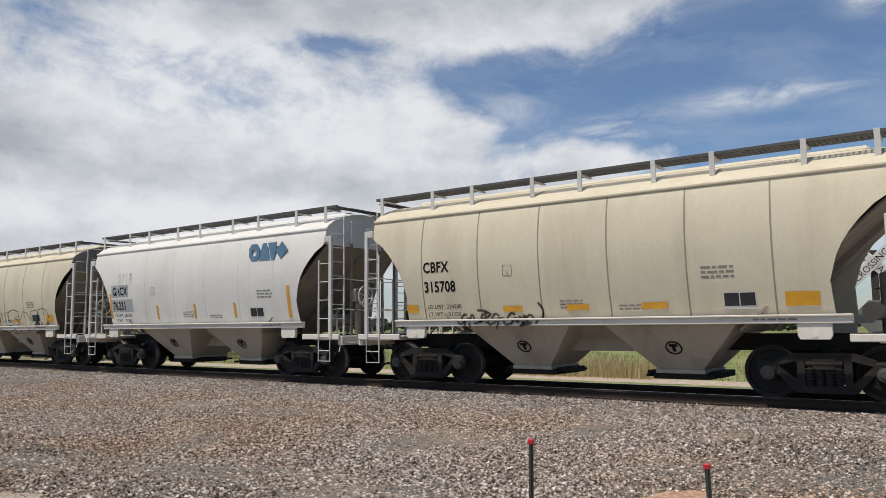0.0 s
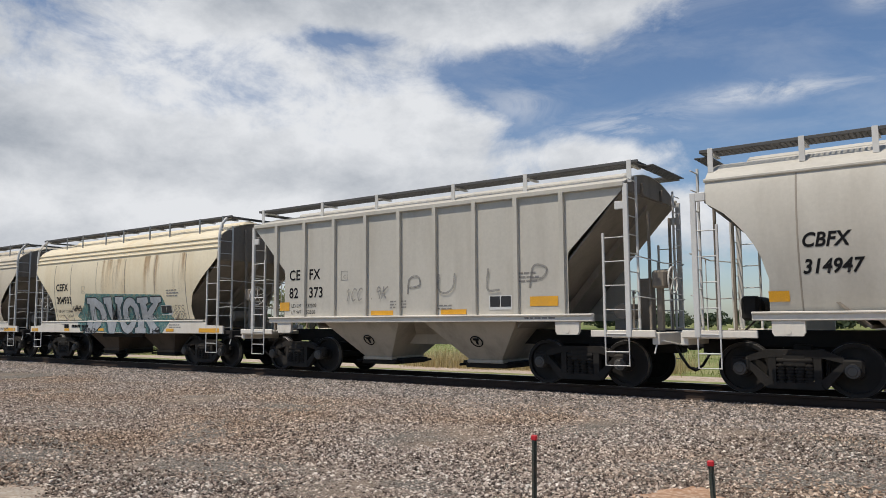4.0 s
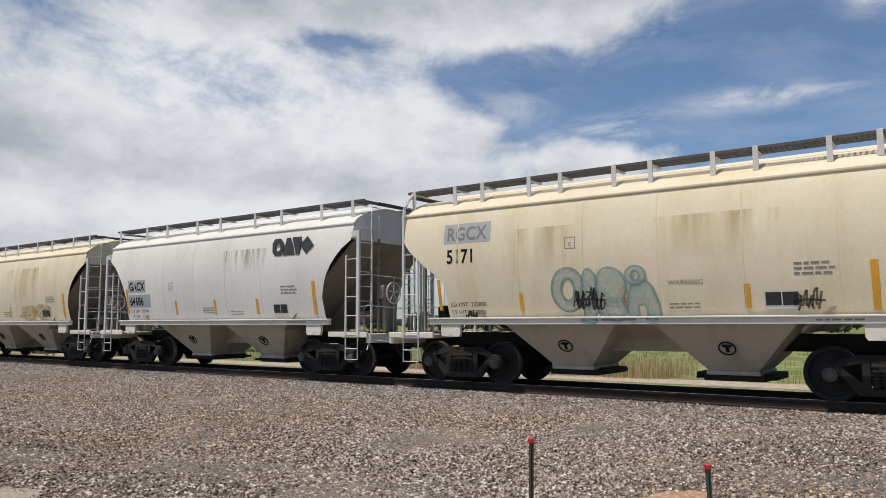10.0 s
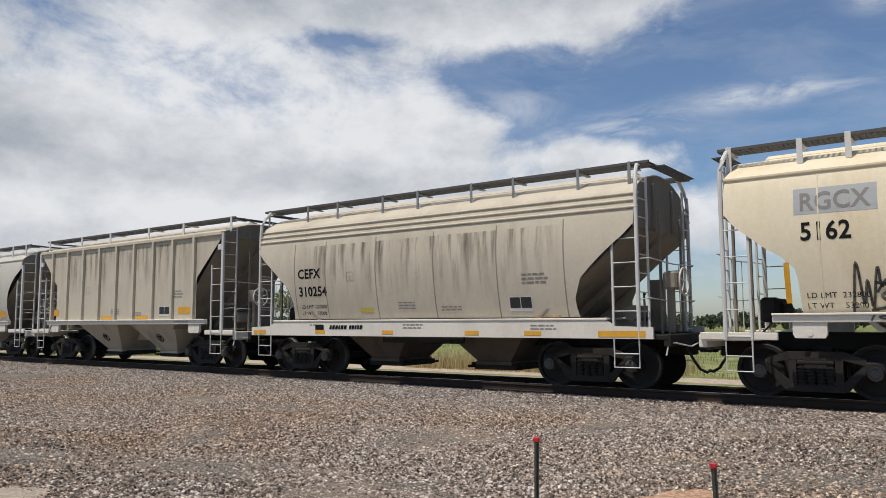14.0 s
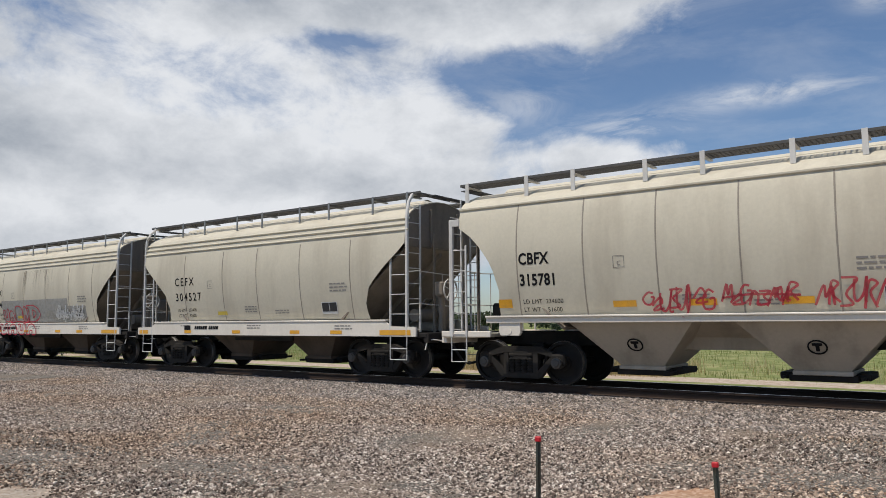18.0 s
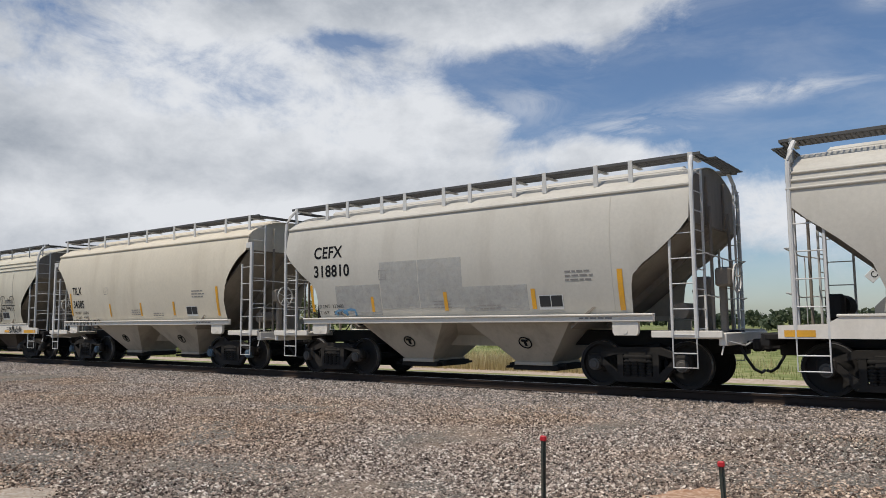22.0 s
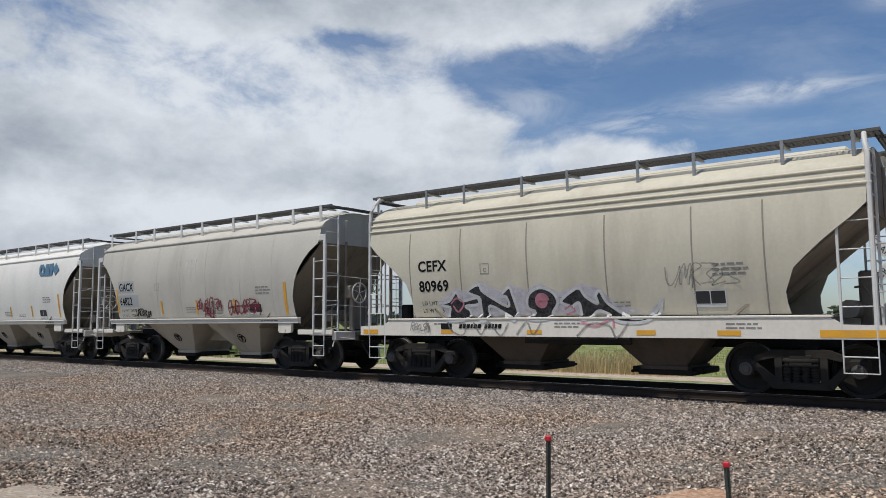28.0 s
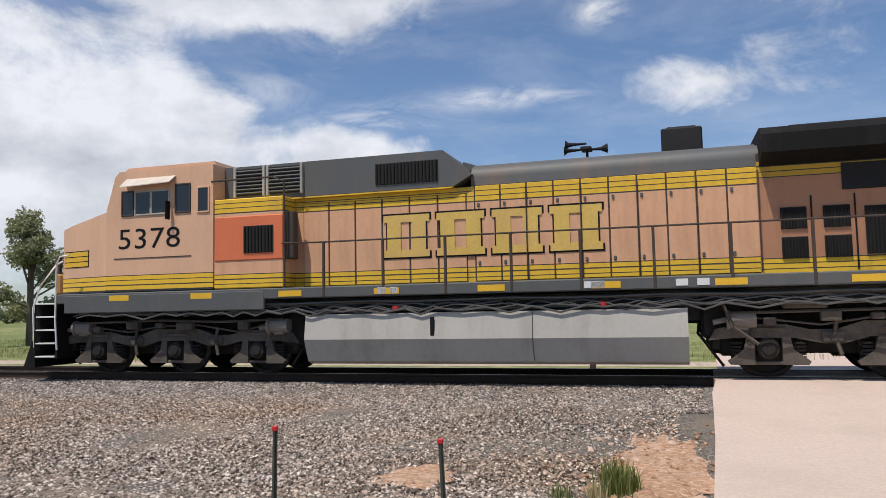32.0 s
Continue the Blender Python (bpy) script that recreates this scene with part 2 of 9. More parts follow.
# ---- materials ----
def material(name, colour, rough=0.7, metal=0.0, vary=0.12, scale=3.0, bump=0.0, bump_scale=60.0, stain=None, streak=0.0, per_object=True, spec=0.4):
    """A painted or raw surface: grain and blotches at two scales, streaks that run down, stains of another colour, fine relief."""
    m = bpy.data.materials.new(name)
    m.use_nodes = True
    t = m.node_tree
    L = t.links.new
    b = t.nodes["Principled BSDF"]
    b.inputs["Roughness"].default_value, b.inputs["Metallic"].default_value = rough, metal
    b.inputs["Specular IOR Level"].default_value = spec
    tc = t.nodes.new("ShaderNodeTexCoord")
    add = t.nodes.new("ShaderNodeVectorMath")
    info = t.nodes.new("ShaderNodeObjectInfo")
    mul = t.nodes.new("ShaderNodeMath")
    mul.operation, mul.inputs[1].default_value = "MULTIPLY", 37.0 if per_object else 0.0
    L(info.outputs["Random"], mul.inputs[0])
    L(tc.outputs["Object"], add.inputs[0])
    L(mul.outputs[0], add.inputs[1])
    big = node(t, "ShaderNodeTexNoise", Scale=scale * 0.35, Detail=5.0, Roughness=0.6)
    fine = node(t, "ShaderNodeTexNoise", Scale=scale * 9, Detail=6.0, Roughness=0.65)
    for n in (big, fine):
        L(add.outputs[0], n.inputs["Vector"])
    s = t.nodes.new("ShaderNodeMath")
    s.operation = "ADD"
    L(big.outputs["Fac"], s.inputs[0])
    L(fine.outputs["Fac"], s.inputs[1])
    ramp = t.nodes.new("ShaderNodeMapRange")
    ramp.inputs["From Min"].default_value, ramp.inputs["From Max"].default_value = 0.6, 1.4
    ramp.inputs["To Min"].default_value, ramp.inputs["To Max"].default_value = 1 - vary, 1 + vary
    L(s.outputs[0], ramp.inputs["Value"])
    mix = t.nodes.new("ShaderNodeVectorMath")
    mix.operation = "SCALE"
    mix.inputs[0].default_value = colour[:3]
    L(ramp.outputs[0], mix.inputs["Scale"])
    col = mix.outputs[0]
    if stain:
        tint, amount = stain
        mp = t.nodes.new("ShaderNodeMapping")
        mp.inputs["Scale"].default_value = (1.0, 1.0, 0.16 if streak else 1.0)
        L(add.outputs[0], mp.inputs["Vector"])
        sn = node(t, "ShaderNodeTexNoise", Scale=scale * (0.9 if streak else 0.5), Detail=6.0, Roughness=0.62)
        L(mp.outputs[0], sn.inputs["Vector"])
        sr = t.nodes.new("ShaderNodeMapRange")
        sr.inputs["From Min"].default_value, sr.inputs["From Max"].default_value = 0.48, 0.78
        sr.inputs["To Max"].default_value = amount
        L(sn.outputs["Fac"], sr.inputs["Value"])
        mx = t.nodes.new("ShaderNodeMixRGB")
        mx.inputs[2].default_value = (*tint, 1)
        L(sr.outputs[0], mx.inputs[0])
        L(col, mx.inputs[1])
        col = mx.outputs[0]
    L(col, b.inputs["Base Color"])
    rr = t.nodes.new("ShaderNodeMapRange")
    rr.inputs["To Min"].default_value, rr.inputs["To Max"].default_value = max(0.05, rough - 0.12), min(1, rough + 0.12)
    L(fine.outputs["Fac"], rr.inputs["Value"])
    L(rr.outputs[0], b.inputs["Roughness"])
    if bump:
        bn = node(t, "ShaderNodeTexNoise", Scale=bump_scale, Detail=5.0, Roughness=0.6)
        L(add.outputs[0], bn.inputs["Vector"])
        bp = node(t, "ShaderNodeBump", Strength=bump, Distance=0.02)
        L(bn.outputs["Fac"], bp.inputs["Height"])
        L(bp.outputs[0], b.inputs["Normal"])
    return m


def paint(name, colour, stain=(0.22, 0.17, 0.12), amount=0.25):
    """Weathered freight-car paint with rain streaks and dust."""
    return material(name, colour, 0.62, 0, 0.10, 1.6, 0.10, 5.0, (stain, amount), 1.0, spec=0.3)


BEIGE = paint("paint_beige", (0.66, 0.59, 0.44), (0.38, 0.31, 0.22), 0.40)
WHITE = paint("paint_white", (0.75, 0.725, 0.67), (0.42, 0.38, 0.33), 0.22)
GREY = paint("paint_light_grey", (0.53, 0.50, 0.435), (0.30, 0.265, 0.215), 0.45)
COOL = paint("paint_cool_grey", (0.515, 0.556, 0.556), (0.33, 0.31, 0.28), 0.25)
CREAM = paint("paint_cream", (0.76, 0.67, 0.49), (0.60, 0.44, 0.22), 0.5)
DUST = paint("paint_dusty_grey", (0.575, 0.51, 0.40), (0.26, 0.21, 0.165), 0.45)
RUSTY = paint("paint_rust_streaked", (0.60, 0.545, 0.46), (0.32, 0.19, 0.11), 0.55)
TAN = paint("paint_tan", (0.635, 0.57, 0.45), (0.38, 0.30, 0.20), 0.40)
KHAKI = paint("paint_khaki_grey", (0.585, 0.54, 0.43), (0.30, 0.25, 0.185), 0.48)
SILL = paint("paint_sill_white", (0.72, 0.67, 0.585), (0.38, 0.33, 0.26), 0.3)
FRAME = material("underframe_black", (0.013, 0.0115, 0.010), 0.85, 0, 0.3, 4, 0.25, 25, ((0.045, 0.035, 0.026), 0.5))
TRUCK = material("cast_steel_dusty", (0.016, 0.014, 0.012), 0.85, 0.0, 0.35, 4, 0.3, 30, ((0.06, 0.047, 0.035), 0.5))
WHEEL = material("wheel_steel", (0.012, 0.0105, 0.0095), 0.75, 0.0, 0.3, 6, 0.2, 40, ((0.045, 0.033, 0.023), 0.5))
TREAD = material("wheel_tread_worn", (0.33, 0.32, 0.31), 0.38, 0.9, 0.15, 8)
CAP = material("bearing_cap_steel", (0.085, 0.078, 0.070), 0.6, 0.2, 0.25, 8)
CAPBLUE = material("bearing_cap_blue", (0.085, 0.13, 0.17), 0.55, 0.1, 0.25, 8)
# bay under the deep sill: dirt plus the sill's shade, both in the colour
BAY_DIRT_SHADE = material("hopper_bay_grime_shade", (0.105, 0.080, 0.060), 0.9, 0, 0.3, 3, 0.2, 20, ((0.04, 0.033, 0.028), 0.7), 1.0)
# dusty bay paint, toned below the side paint to carry shade too
BAYPAINT = paint("bay_paint_dust_shade", (0.46, 0.41, 0.335), (0.17, 0.14, 0.11), 0.7)
# car ends: grime, with the shade of the recess put into the colour
GRIME_SHADE = material("road_grime_with_shade", (0.25, 0.215, 0.175), 0.9, 0, 0.2, 2, 0.1, 12, ((0.11, 0.09, 0.07), 0.6), 1.0)
GRATE = material("grating_galvanised", (0.095, 0.093, 0.09), 0.7, 0.2, 0.25, 8)
BAR = paint("paint_bars_white", (0.618, 0.607, 0.577), (0.30, 0.24, 0.18), 0.35)
BLACK = material("lettering_black", (0.013, 0.013, 0.014), 0.8, 0, 0.25, 8, spec=0.12)
GREYTXT = material("lettering_grey", (0.235, 0.22, 0.205), 0.75, 0, 0.3, 8)
AMBER = material("reflector_amber", (0.72, 0.36, 0.030), 0.45, 0, 0.2, 6, stain=((0.35, 0.24, 0.12), 0.4))
YELLOW_TAG = material("notice_yellow", (0.56, 0.43, 0.06), 0.6, 0, 0.2, 6, stain=((0.35, 0.28, 0.14), 0.4))
PATCHW = material("paint_patch_grey", (0.40, 0.41, 0.41), 0.65, 0, 0.08, 3)
PLATE = material("placard_black", (0.03, 0.03, 0.032), 0.6, 0, 0.2, 8)
SEAM = material("weld_seam_dirt", (0.30, 0.265, 0.22), 0.8, 0, 0.2, 6)
RUBBER = material("hose_rubber", (0.02, 0.02, 0.021), 0.6, 0, 0.25, 10)


def ground_material(name, ramp, scale, patches=(), rough=0.95, bump=0.6, bump_scale=28.0):
    """Loose ground: cells of stones in several colours, with broad patches of other earth."""
    m = bpy.data.materials.new(name)
    m.use_nodes = True
    t = m.node_tree
    L = t.links.new
    b = t.nodes["Principled BSDF"]
    b.inputs["Roughness"].default_value, b.inputs["Specular IOR Level"].default_value = rough, 0.2
    tc = t.nodes.new("ShaderNodeTexCoord")
    cell = node(t, "ShaderNodeTexVoronoi", Scale=scale)
    L(tc.outputs["Object"], cell.inputs["Vector"])
    sep = t.nodes.new("ShaderNodeSeparateColor")
    L(cell.outputs["Color"], sep.inputs[0])
    cr = t.nodes.new("ShaderNodeValToRGB")
    els = cr.color_ramp.elements
    for i, (pos, c) in enumerate(ramp):
        e = els[i] if i < 2 else els.new(pos)
        e.position, e.color = pos, (*c, 1)
    L(sep.outputs[0], cr.inputs[0])
    col = cr.outputs[0]
    for k, (tint, low, high, size, amount) in enumerate(patches):
        n = node(t, "ShaderNodeTexNoise", Scale=size, Detail=5.0, Roughness=0.6)
        mp = t.nodes.new("ShaderNodeMapping")
        mp.inputs["Location"].default_value = (3.7 * k, 1.9 * k, 0)
        L(tc.outputs["Object"], mp.inputs["Vector"])
        L(mp.outputs[0], n.inputs["Vector"])
        r = t.nodes.new("ShaderNodeMapRange")
        r.inputs["From Min"].default_value, r.inputs["From Max"].default_value, r.inputs["To Max"].default_value = low, high, amount
        L(n.outputs["Fac"], r.inputs["Value"])
        mx = t.nodes.new("ShaderNodeMixRGB")
        mx.inputs[2].default_value = (*tint, 1)
        L(r.outputs[0], mx.inputs[0])
        L(col, mx.inputs[1])
        col = mx.outputs[0]
    L(col, b.inputs["Base Color"])
    bp = node(t, "ShaderNodeBump", Strength=bump, Distance=0.03)
    n2 = node(t, "ShaderNodeTexNoise", Scale=bump_scale, Detail=6.0, Roughness=0.7)
    L(tc.outputs["Object"], n2.inputs["Vector"])
    L(n2.outputs["Fac"], bp.inputs["Height"])
    L(bp.outputs[0], b.inputs["Normal"])
    return m


# bed darkened so that gaps between the loose stones look shaded
GRAVEL = ground_material("gravel_bed", [(0.0, (0.055, 0.048, 0.04)), (0.4, (0.11, 0.097, 0.082)), (0.75, (0.20, 0.178, 0.15)), (1.0, (0.40, 0.37, 0.32))], 75,
                         [((0.30, 0.22, 0.155), 0.50, 0.66, 0.45, 0.55), ((0.36, 0.25, 0.19), 0.60, 0.72, 0.25, 0.5)])
BALLAST = ground_material("ballast_bed", [(0.0, (0.07, 0.063, 0.057)), (0.5, (0.15, 0.135, 0.122)), (1.0, (0.36, 0.335, 0.31))], 40, [((0.25, 0.20, 0.17), 0.55, 0.7, 0.7, 0.4)])
DIRT = ground_material("pale_dirt", [(0.0, (0.38, 0.29, 0.22)), (0.6, (0.46, 0.37, 0.29)), (1.0, (0.55, 0.47, 0.39))], 9, [((0.40, 0.36, 0.28), 0.5, 0.7, 0.3, 0.6)], bump=0.3)
FIELD = ground_material("grass_field", [(0.0, (0.13, 0.16, 0.045)), (0.5, (0.20, 0.225, 0.075)), (1.0, (0.30, 0.29, 0.13))], 1.6,
                        [((0.28, 0.25, 0.13), 0.50, 0.68, 0.05, 0.7), ((0.085, 0.14, 0.035), 0.5, 0.65, 0.02, 0.6)], bump=0.5, bump_scale=6)
ROAD = ground_material("road_concrete_pink", [(0.0, (0.54, 0.43, 0.355)), (0.5, (0.57, 0.455, 0.38)), (1.0, (0.61, 0.50, 0.42))], 40, [((0.40, 0.315, 0.26), 0.5, 0.7, 0.5, 0.35)], rough=0.9, bump=0.12, bump_scale=90)
RAIL = material("rail_rusty_steel", (0.045, 0.030, 0.022), 0.75, 0.3, 0.25, 5, 0.2, 40, ((0.10, 0.06, 0.04), 0.4))
RAILTOP = material("rail_head_polished", (0.42, 0.41, 0.40), 0.28, 1.0, 0.1, 5)
TIE = material("tie_wood_creosote", (0.06, 0.045, 0.035), 0.9, 0, 0.3, 6, 0.4, 20)

# ---- ground, track ----
def ground_height(x, y):
    """Nearly level ground: the ballast bed falls gently to the gravel lot; beyond the line a dirt strip, then a field that rises a little."""
    pts = ((-400, -0.35), (-60, -0.35), (-9, -0.33), (-5, -0.30), (-3.2, -0.265), (-2.0, -0.225), (-1.2, -0.19), (1.4, -0.19), (2.6, -0.27), (4.6, -0.36), (6.0, -0.42), (30, -0.5), (150, -0.35), (600, 0.3), (2500, 0.9))
    for (a, za), (b, zb) in zip(pts, pts[1:]):
        if y <= b:
            return za + (zb - za) * (max(y, a) - a) / (b - a)
    return pts[-1][1]


def sheet(name, xs, ys, mat, label, lift=0.0, rough=0.0):
    verts = [(x, y, ground_height(x, y) + lift + (rough * (noise.noise((x * 0.7, y * 0.7, 0)) + 0.5 * noise.noise((x * 2.3, y * 2.3, 4))) if rough else 0)) for y in ys for x in xs]
    n = len(xs)
    faces = [(j * n + i, j * n + i + 1, (j + 1) * n + i + 1, (j + 1) * n + i) for j in range(len(ys) - 1) for i in range(n - 1)]
    g = Geo().add(verts, faces)
    return tagged(part(name, g.mesh(name, 60, False), mat), label, "ground", kind="structure")


def steps(a, b, s):
    n = max(1, round((b - a) / s))
    return [a + (b - a) * i / n for i in range(n + 1)]


sheet("ground", steps(-2500, -120, 340) + steps(-100, 60, 20) + steps(80, 2500, 346), steps(-400, -20, 40) + [-15, -9, -5, -3, 4.0, 8, 30] + steps(60, 2500, 122), FIELD, "green and straw-coloured grass field reaching the horizon", -0.03)
sheet("gravel_lot", steps(-130, -40, 3) + steps(-39, 22, 0.6), steps(-40, -14, 3) + steps(-13, -3.0, 0.4), GRAVEL, "grey and brown gravel lot beside the railway line", 0.0, 0.03)
sheet("ballast_bed", steps(-400, -42, 9) + steps(-40, 30, 0.8) + steps(36, 300, 12), [-3.4, -3.0, -2.6, -2.2, -1.8, -1.4, -1.0, -0.5, 0, 0.5, 1.0, 1.5, 2.0, 2.6, 3.4, 4.4, 4.9], BALLAST, "crushed grey stone ballast of the railway line", 0.008, 0.012)
sheet("dirt_strip", steps(-400, 300, 20), [4.2, 4.8, 6.0, 7.2, 8.2], DIRT, "pale tan dirt strip behind the railway line", 0.002)


def rail_profile():
    half = [(0.0, 0.0), (0.034, -0.002), (0.037, -0.010), (0.036, -0.040), (0.012, -0.052), (0.009, -0.150), (0.055, -0.168), (0.076, -0.174), (0.076, -0.186), (0.0, -0.186)]
    return half


def rail(y):
    g = Geo()
    prof = rail_profile()
    loop = prof + [(-a, b) for a, b in prof[-2:0:-1]]
    g.prism([(a + y, b) for a, b in loop], -400, 300, "x")
    ob = part("rail", g.mesh("rail", 30), RAIL, TRACK, "rust-brown steel rail")
    top = Geo().box(-400, 300, y - 0.022, y + 0.022, -0.001, 0.0015)
    part("rail_head", top.mesh("rail_head", 0), RAILTOP, ob, "polished running surface")


TRACK = thing("railway_track", "steel rails on dark wooden ties bedded in grey ballast", "railway track", kind="structure")
for side in (-0.755, 0.755):
    rail(side)
tie_mesh = cached("tie", lambda g: g.cbox(-0.115, 0.115, -1.3, 1.3, -0.375, -0.178, 0.012))
for k in range(150):
    part("tie", tie_mesh, TIE, TRACK, at=pose(-62 + 0.5 * k + random.uniform(-0.02, 0.02), random.uniform(-0.03, 0.03), random.uniform(-0.006, 0.0), 0, 0, random.uniform(-1, 1)))
plate_mesh = cached("tie_plate", lambda g: g.cbox(-0.09, 0.09, -0.17, 0.17, -0.188, -0.172, 0.004))
for k in range(95, 140):
    for side in (-0.755, 0.755):
        part("tie_plate", plate_mesh, RAIL, TRACK, at=pose(-62 + 0.5 * k, side, 0.0))

# ---- loose stones, road, stakes, plants, sign ----
def rock_material(name, ramp, earthy=0.5):
    """Many small pieces, each with a colour of its own, with broad patches of brown earth dust over them."""
    m = bpy.data.materials.new(name)
    m.use_nodes = True
    t = m.node_tree
    b = t.nodes["Principled BSDF"]
    b.inputs["Roughness"].default_value, b.inputs["Specular IOR Level"].default_value = 0.9, 0.2
    g = t.nodes.new("ShaderNodeNewGeometry")
    cr = t.nodes.new("ShaderNodeValToRGB")
    els = cr.color_ramp.elements
    for i, (pos, c) in enumerate(ramp):
        e = els[i] if i < 2 else els.new(pos)
        e.position, e.color = pos, (*c, 1)
    t.links.new(g.outputs["Random Per Island"], cr.inputs[0])
    tc = t.nodes.new("ShaderNodeTexCoord")
    col = cr.outputs[0]
    for size, low, high, most, shade, move in ((0.28, 0.40, 0.66, earthy, (1.0, 0.82, 0.63, 1), 0.0), (1.3, 0.50, 0.74, earthy * 0.5, (0.76, 0.70, 0.64, 1), 9.0)):
        mp = t.nodes.new("ShaderNodeMapping")
        mp.inputs["Location"].default_value = (move + 1.6, move, 0)
        mp.inputs["Scale"].default_value = (0.6, 1.0, 1.0)
        t.links.new(tc.outputs["Object"], mp.inputs["Vector"])
        n = node(t, "ShaderNodeTexNoise", Scale=size, Detail=5.0, Roughness=0.62)
        t.links.new(mp.outputs[0], n.inputs["Vector"])
        r = t.nodes.new("ShaderNodeMapRange")
        r.inputs["From Min"].default_value, r.inputs["From Max"].default_value, r.inputs["To Max"].default_value = low, high, most
        t.links.new(n.outputs["Fac"], r.inputs["Value"])
        mx = t.nodes.new("ShaderNodeMixRGB")
        mx.blend_type = "MULTIPLY"
        mx.inputs[2].default_value = shade
        t.links.new(r.outputs[0], mx.inputs[0])
        t.links.new(col, mx.inputs[1])
        col = mx.outputs[0]
    t.links.new(mx.outputs[0], b.inputs["Base Color"])
    return m


STONES = rock_material("loose_stones", [(0.0, (0.050, 0.038, 0.032)), (0.22, (0.135, 0.105, 0.088)), (0.45, (0.29, 0.232, 0.192)), (0.66, (0.40, 0.328, 0.27)), (0.86, (0.57, 0.49, 0.415)), (1.0, (0.80, 0.735, 0.65))], 0.8)
BALLAST_STONES = rock_material("ballast_stones", [(0.0, (0.06, 0.052, 0.046)), (0.25, (0.15, 0.133, 0.118)), (0.5, (0.245, 0.208, 0.18)), (0.75, (0.375, 0.325, 0.285)), (1.0, (0.62, 0.555, 0.50))], 0.5)


def scatter(name, count, place, size, mat, label, seed, flat=0.7):
    """Many small angular stones in one mesh. place: gives x and y from random numbers."""
    rng = np.random.default_rng(seed)
    xy = place(rng, count)
    base = np.array([(1, 0, 0), (-1, 0, 0), (0, 1, 0), (0, -1, 0), (0, 0, 1), (0, 0, -1)], float)
    tri = np.array([(0, 2, 4), (2, 1, 4), (1, 3, 4), (3, 0, 4), (2, 0, 5), (1, 2, 5), (3, 1, 5), (0, 3, 5)])
    s = size[0] + (size[1] - size[0]) * rng.random(count) ** 2.2
    v = base[None] * (s[:, None, None] * rng.uniform(0.55, 1.25, (count, 6, 3)))
    v += rng.uniform(-0.25, 0.25, (count, 6, 3)) * s[:, None, None]
    a, b = rng.uniform(0, 2 * np.pi, count), rng.uniform(-0.6, 0.6, count)
    ca, sa, cb, sb = np.cos(a), np.sin(a), np.cos(b), np.sin(b)
    x, y, z = v[..., 0], v[..., 1], v[..., 2] * flat
    x, z = x * cb[:, None] - z * sb[:, None], x * sb[:, None] + z * cb[:, None]
    x, y = x * ca[:, None] - y * sa[:, None], x * sa[:, None] + y * ca[:, None]
    gz = np.array([ground_height(0, q) for q in np.linspace(-20, 4, 481)])
    zz = np.interp(xy[:, 1], np.linspace(-20, 4, 481), gz)
    pts = np.stack([x + xy[:, :1], y + xy[:, 1:2], z + (zz + s * 0.12 + 0.004)[:, None]], 2).reshape(-1, 3)
    faces = (tri[None] + (np.arange(count) * 6)[:, None, None]).reshape(-1, 3)
    me = bpy.data.meshes.new(name)
    me.vertices.add(len(pts))
    me.vertices.foreach_set("co", pts.ravel())
    me.loops.add(faces.size)
    me.loops.foreach_set("vertex_index", faces.ravel().astype(np.int32))
    me.polygons.add(len(faces))
    me.polygons.foreach_set("loop_start", (np.arange(len(faces)) * 3).astype(np.int32))
    me.polygons.foreach_set("use_smooth", np.zeros(len(faces), bool))
    me.update(calc_edges=True)
    me.validate()
    return tagged(part(name, me, mat), label, "stones", kind="stuff")


def lot(rng, n):
    """Over the lot, denser close by."""
    d = 5.5 + 20 * rng.random(n) ** 1.5
    a = np.radians(rng.uniform(-22, 74, n))
    x, y = -np.sin(a) * d, -15 + np.cos(a) * d
    keep = (y < -2.6) & (x < 0.25 + 0.02 * y)
    return np.stack([np.where(keep, x, -3 - 20 * rng.random(n)), np.where(keep, y, -9.5 + 6.6 * rng.random(n))], 1)


def shoulder(rng, n):
    return np.stack([0.55 - 34 * rng.random(n) ** 1.3, -3.6 + 2.75 * rng.random(n)], 1)


def crib(rng, n):
    return np.stack([0.6 - 40 * rng.random(n) ** 1.3, -0.62 + 5.0 * rng.random(n)], 1)


scatter("loose_gravel", 215000, lot, (0.0085, 0.030), STONES, "loose grey, brown and pinkish gravel stones", 5)
scatter("ballast_stones", 64000, shoulder, (0.013, 0.040), BALLAST_STONES, "angular grey ballast stones beside the rail", 6)
scatter("crib_stones", 22000, crib, (0.022, 0.055), BALLAST_STONES, "angular grey ballast stones between the rails", 7)

# the paved crossing
ROADWAY = thing("road_crossing", "pale pinkish concrete road that crosses the railway line", "road", kind="structure")


def slab(name, ys, x_of, mat, label, right=9.0):
    verts = []
    for y, z in ys:
        verts += [(x_of(y), y, z), (right, y, z), (x_of(y), y, z - 0.25), (right, y, z - 0.25)]
    faces = []
    for i in range(len(ys) - 1):
        k = 4 * i
        faces += [(k, k + 1, k + 5, k + 4), (k, k + 4, k + 6, k + 2)]
    faces += [(0, 2, 3, 1), (4 * len(ys) - 4, 4 * len(ys) - 3, 4 * len(ys) - 1, 4 * len(ys) - 2)]
    part(name, Geo().add(verts, faces).mesh(name, 0), mat, ROADWAY, label)


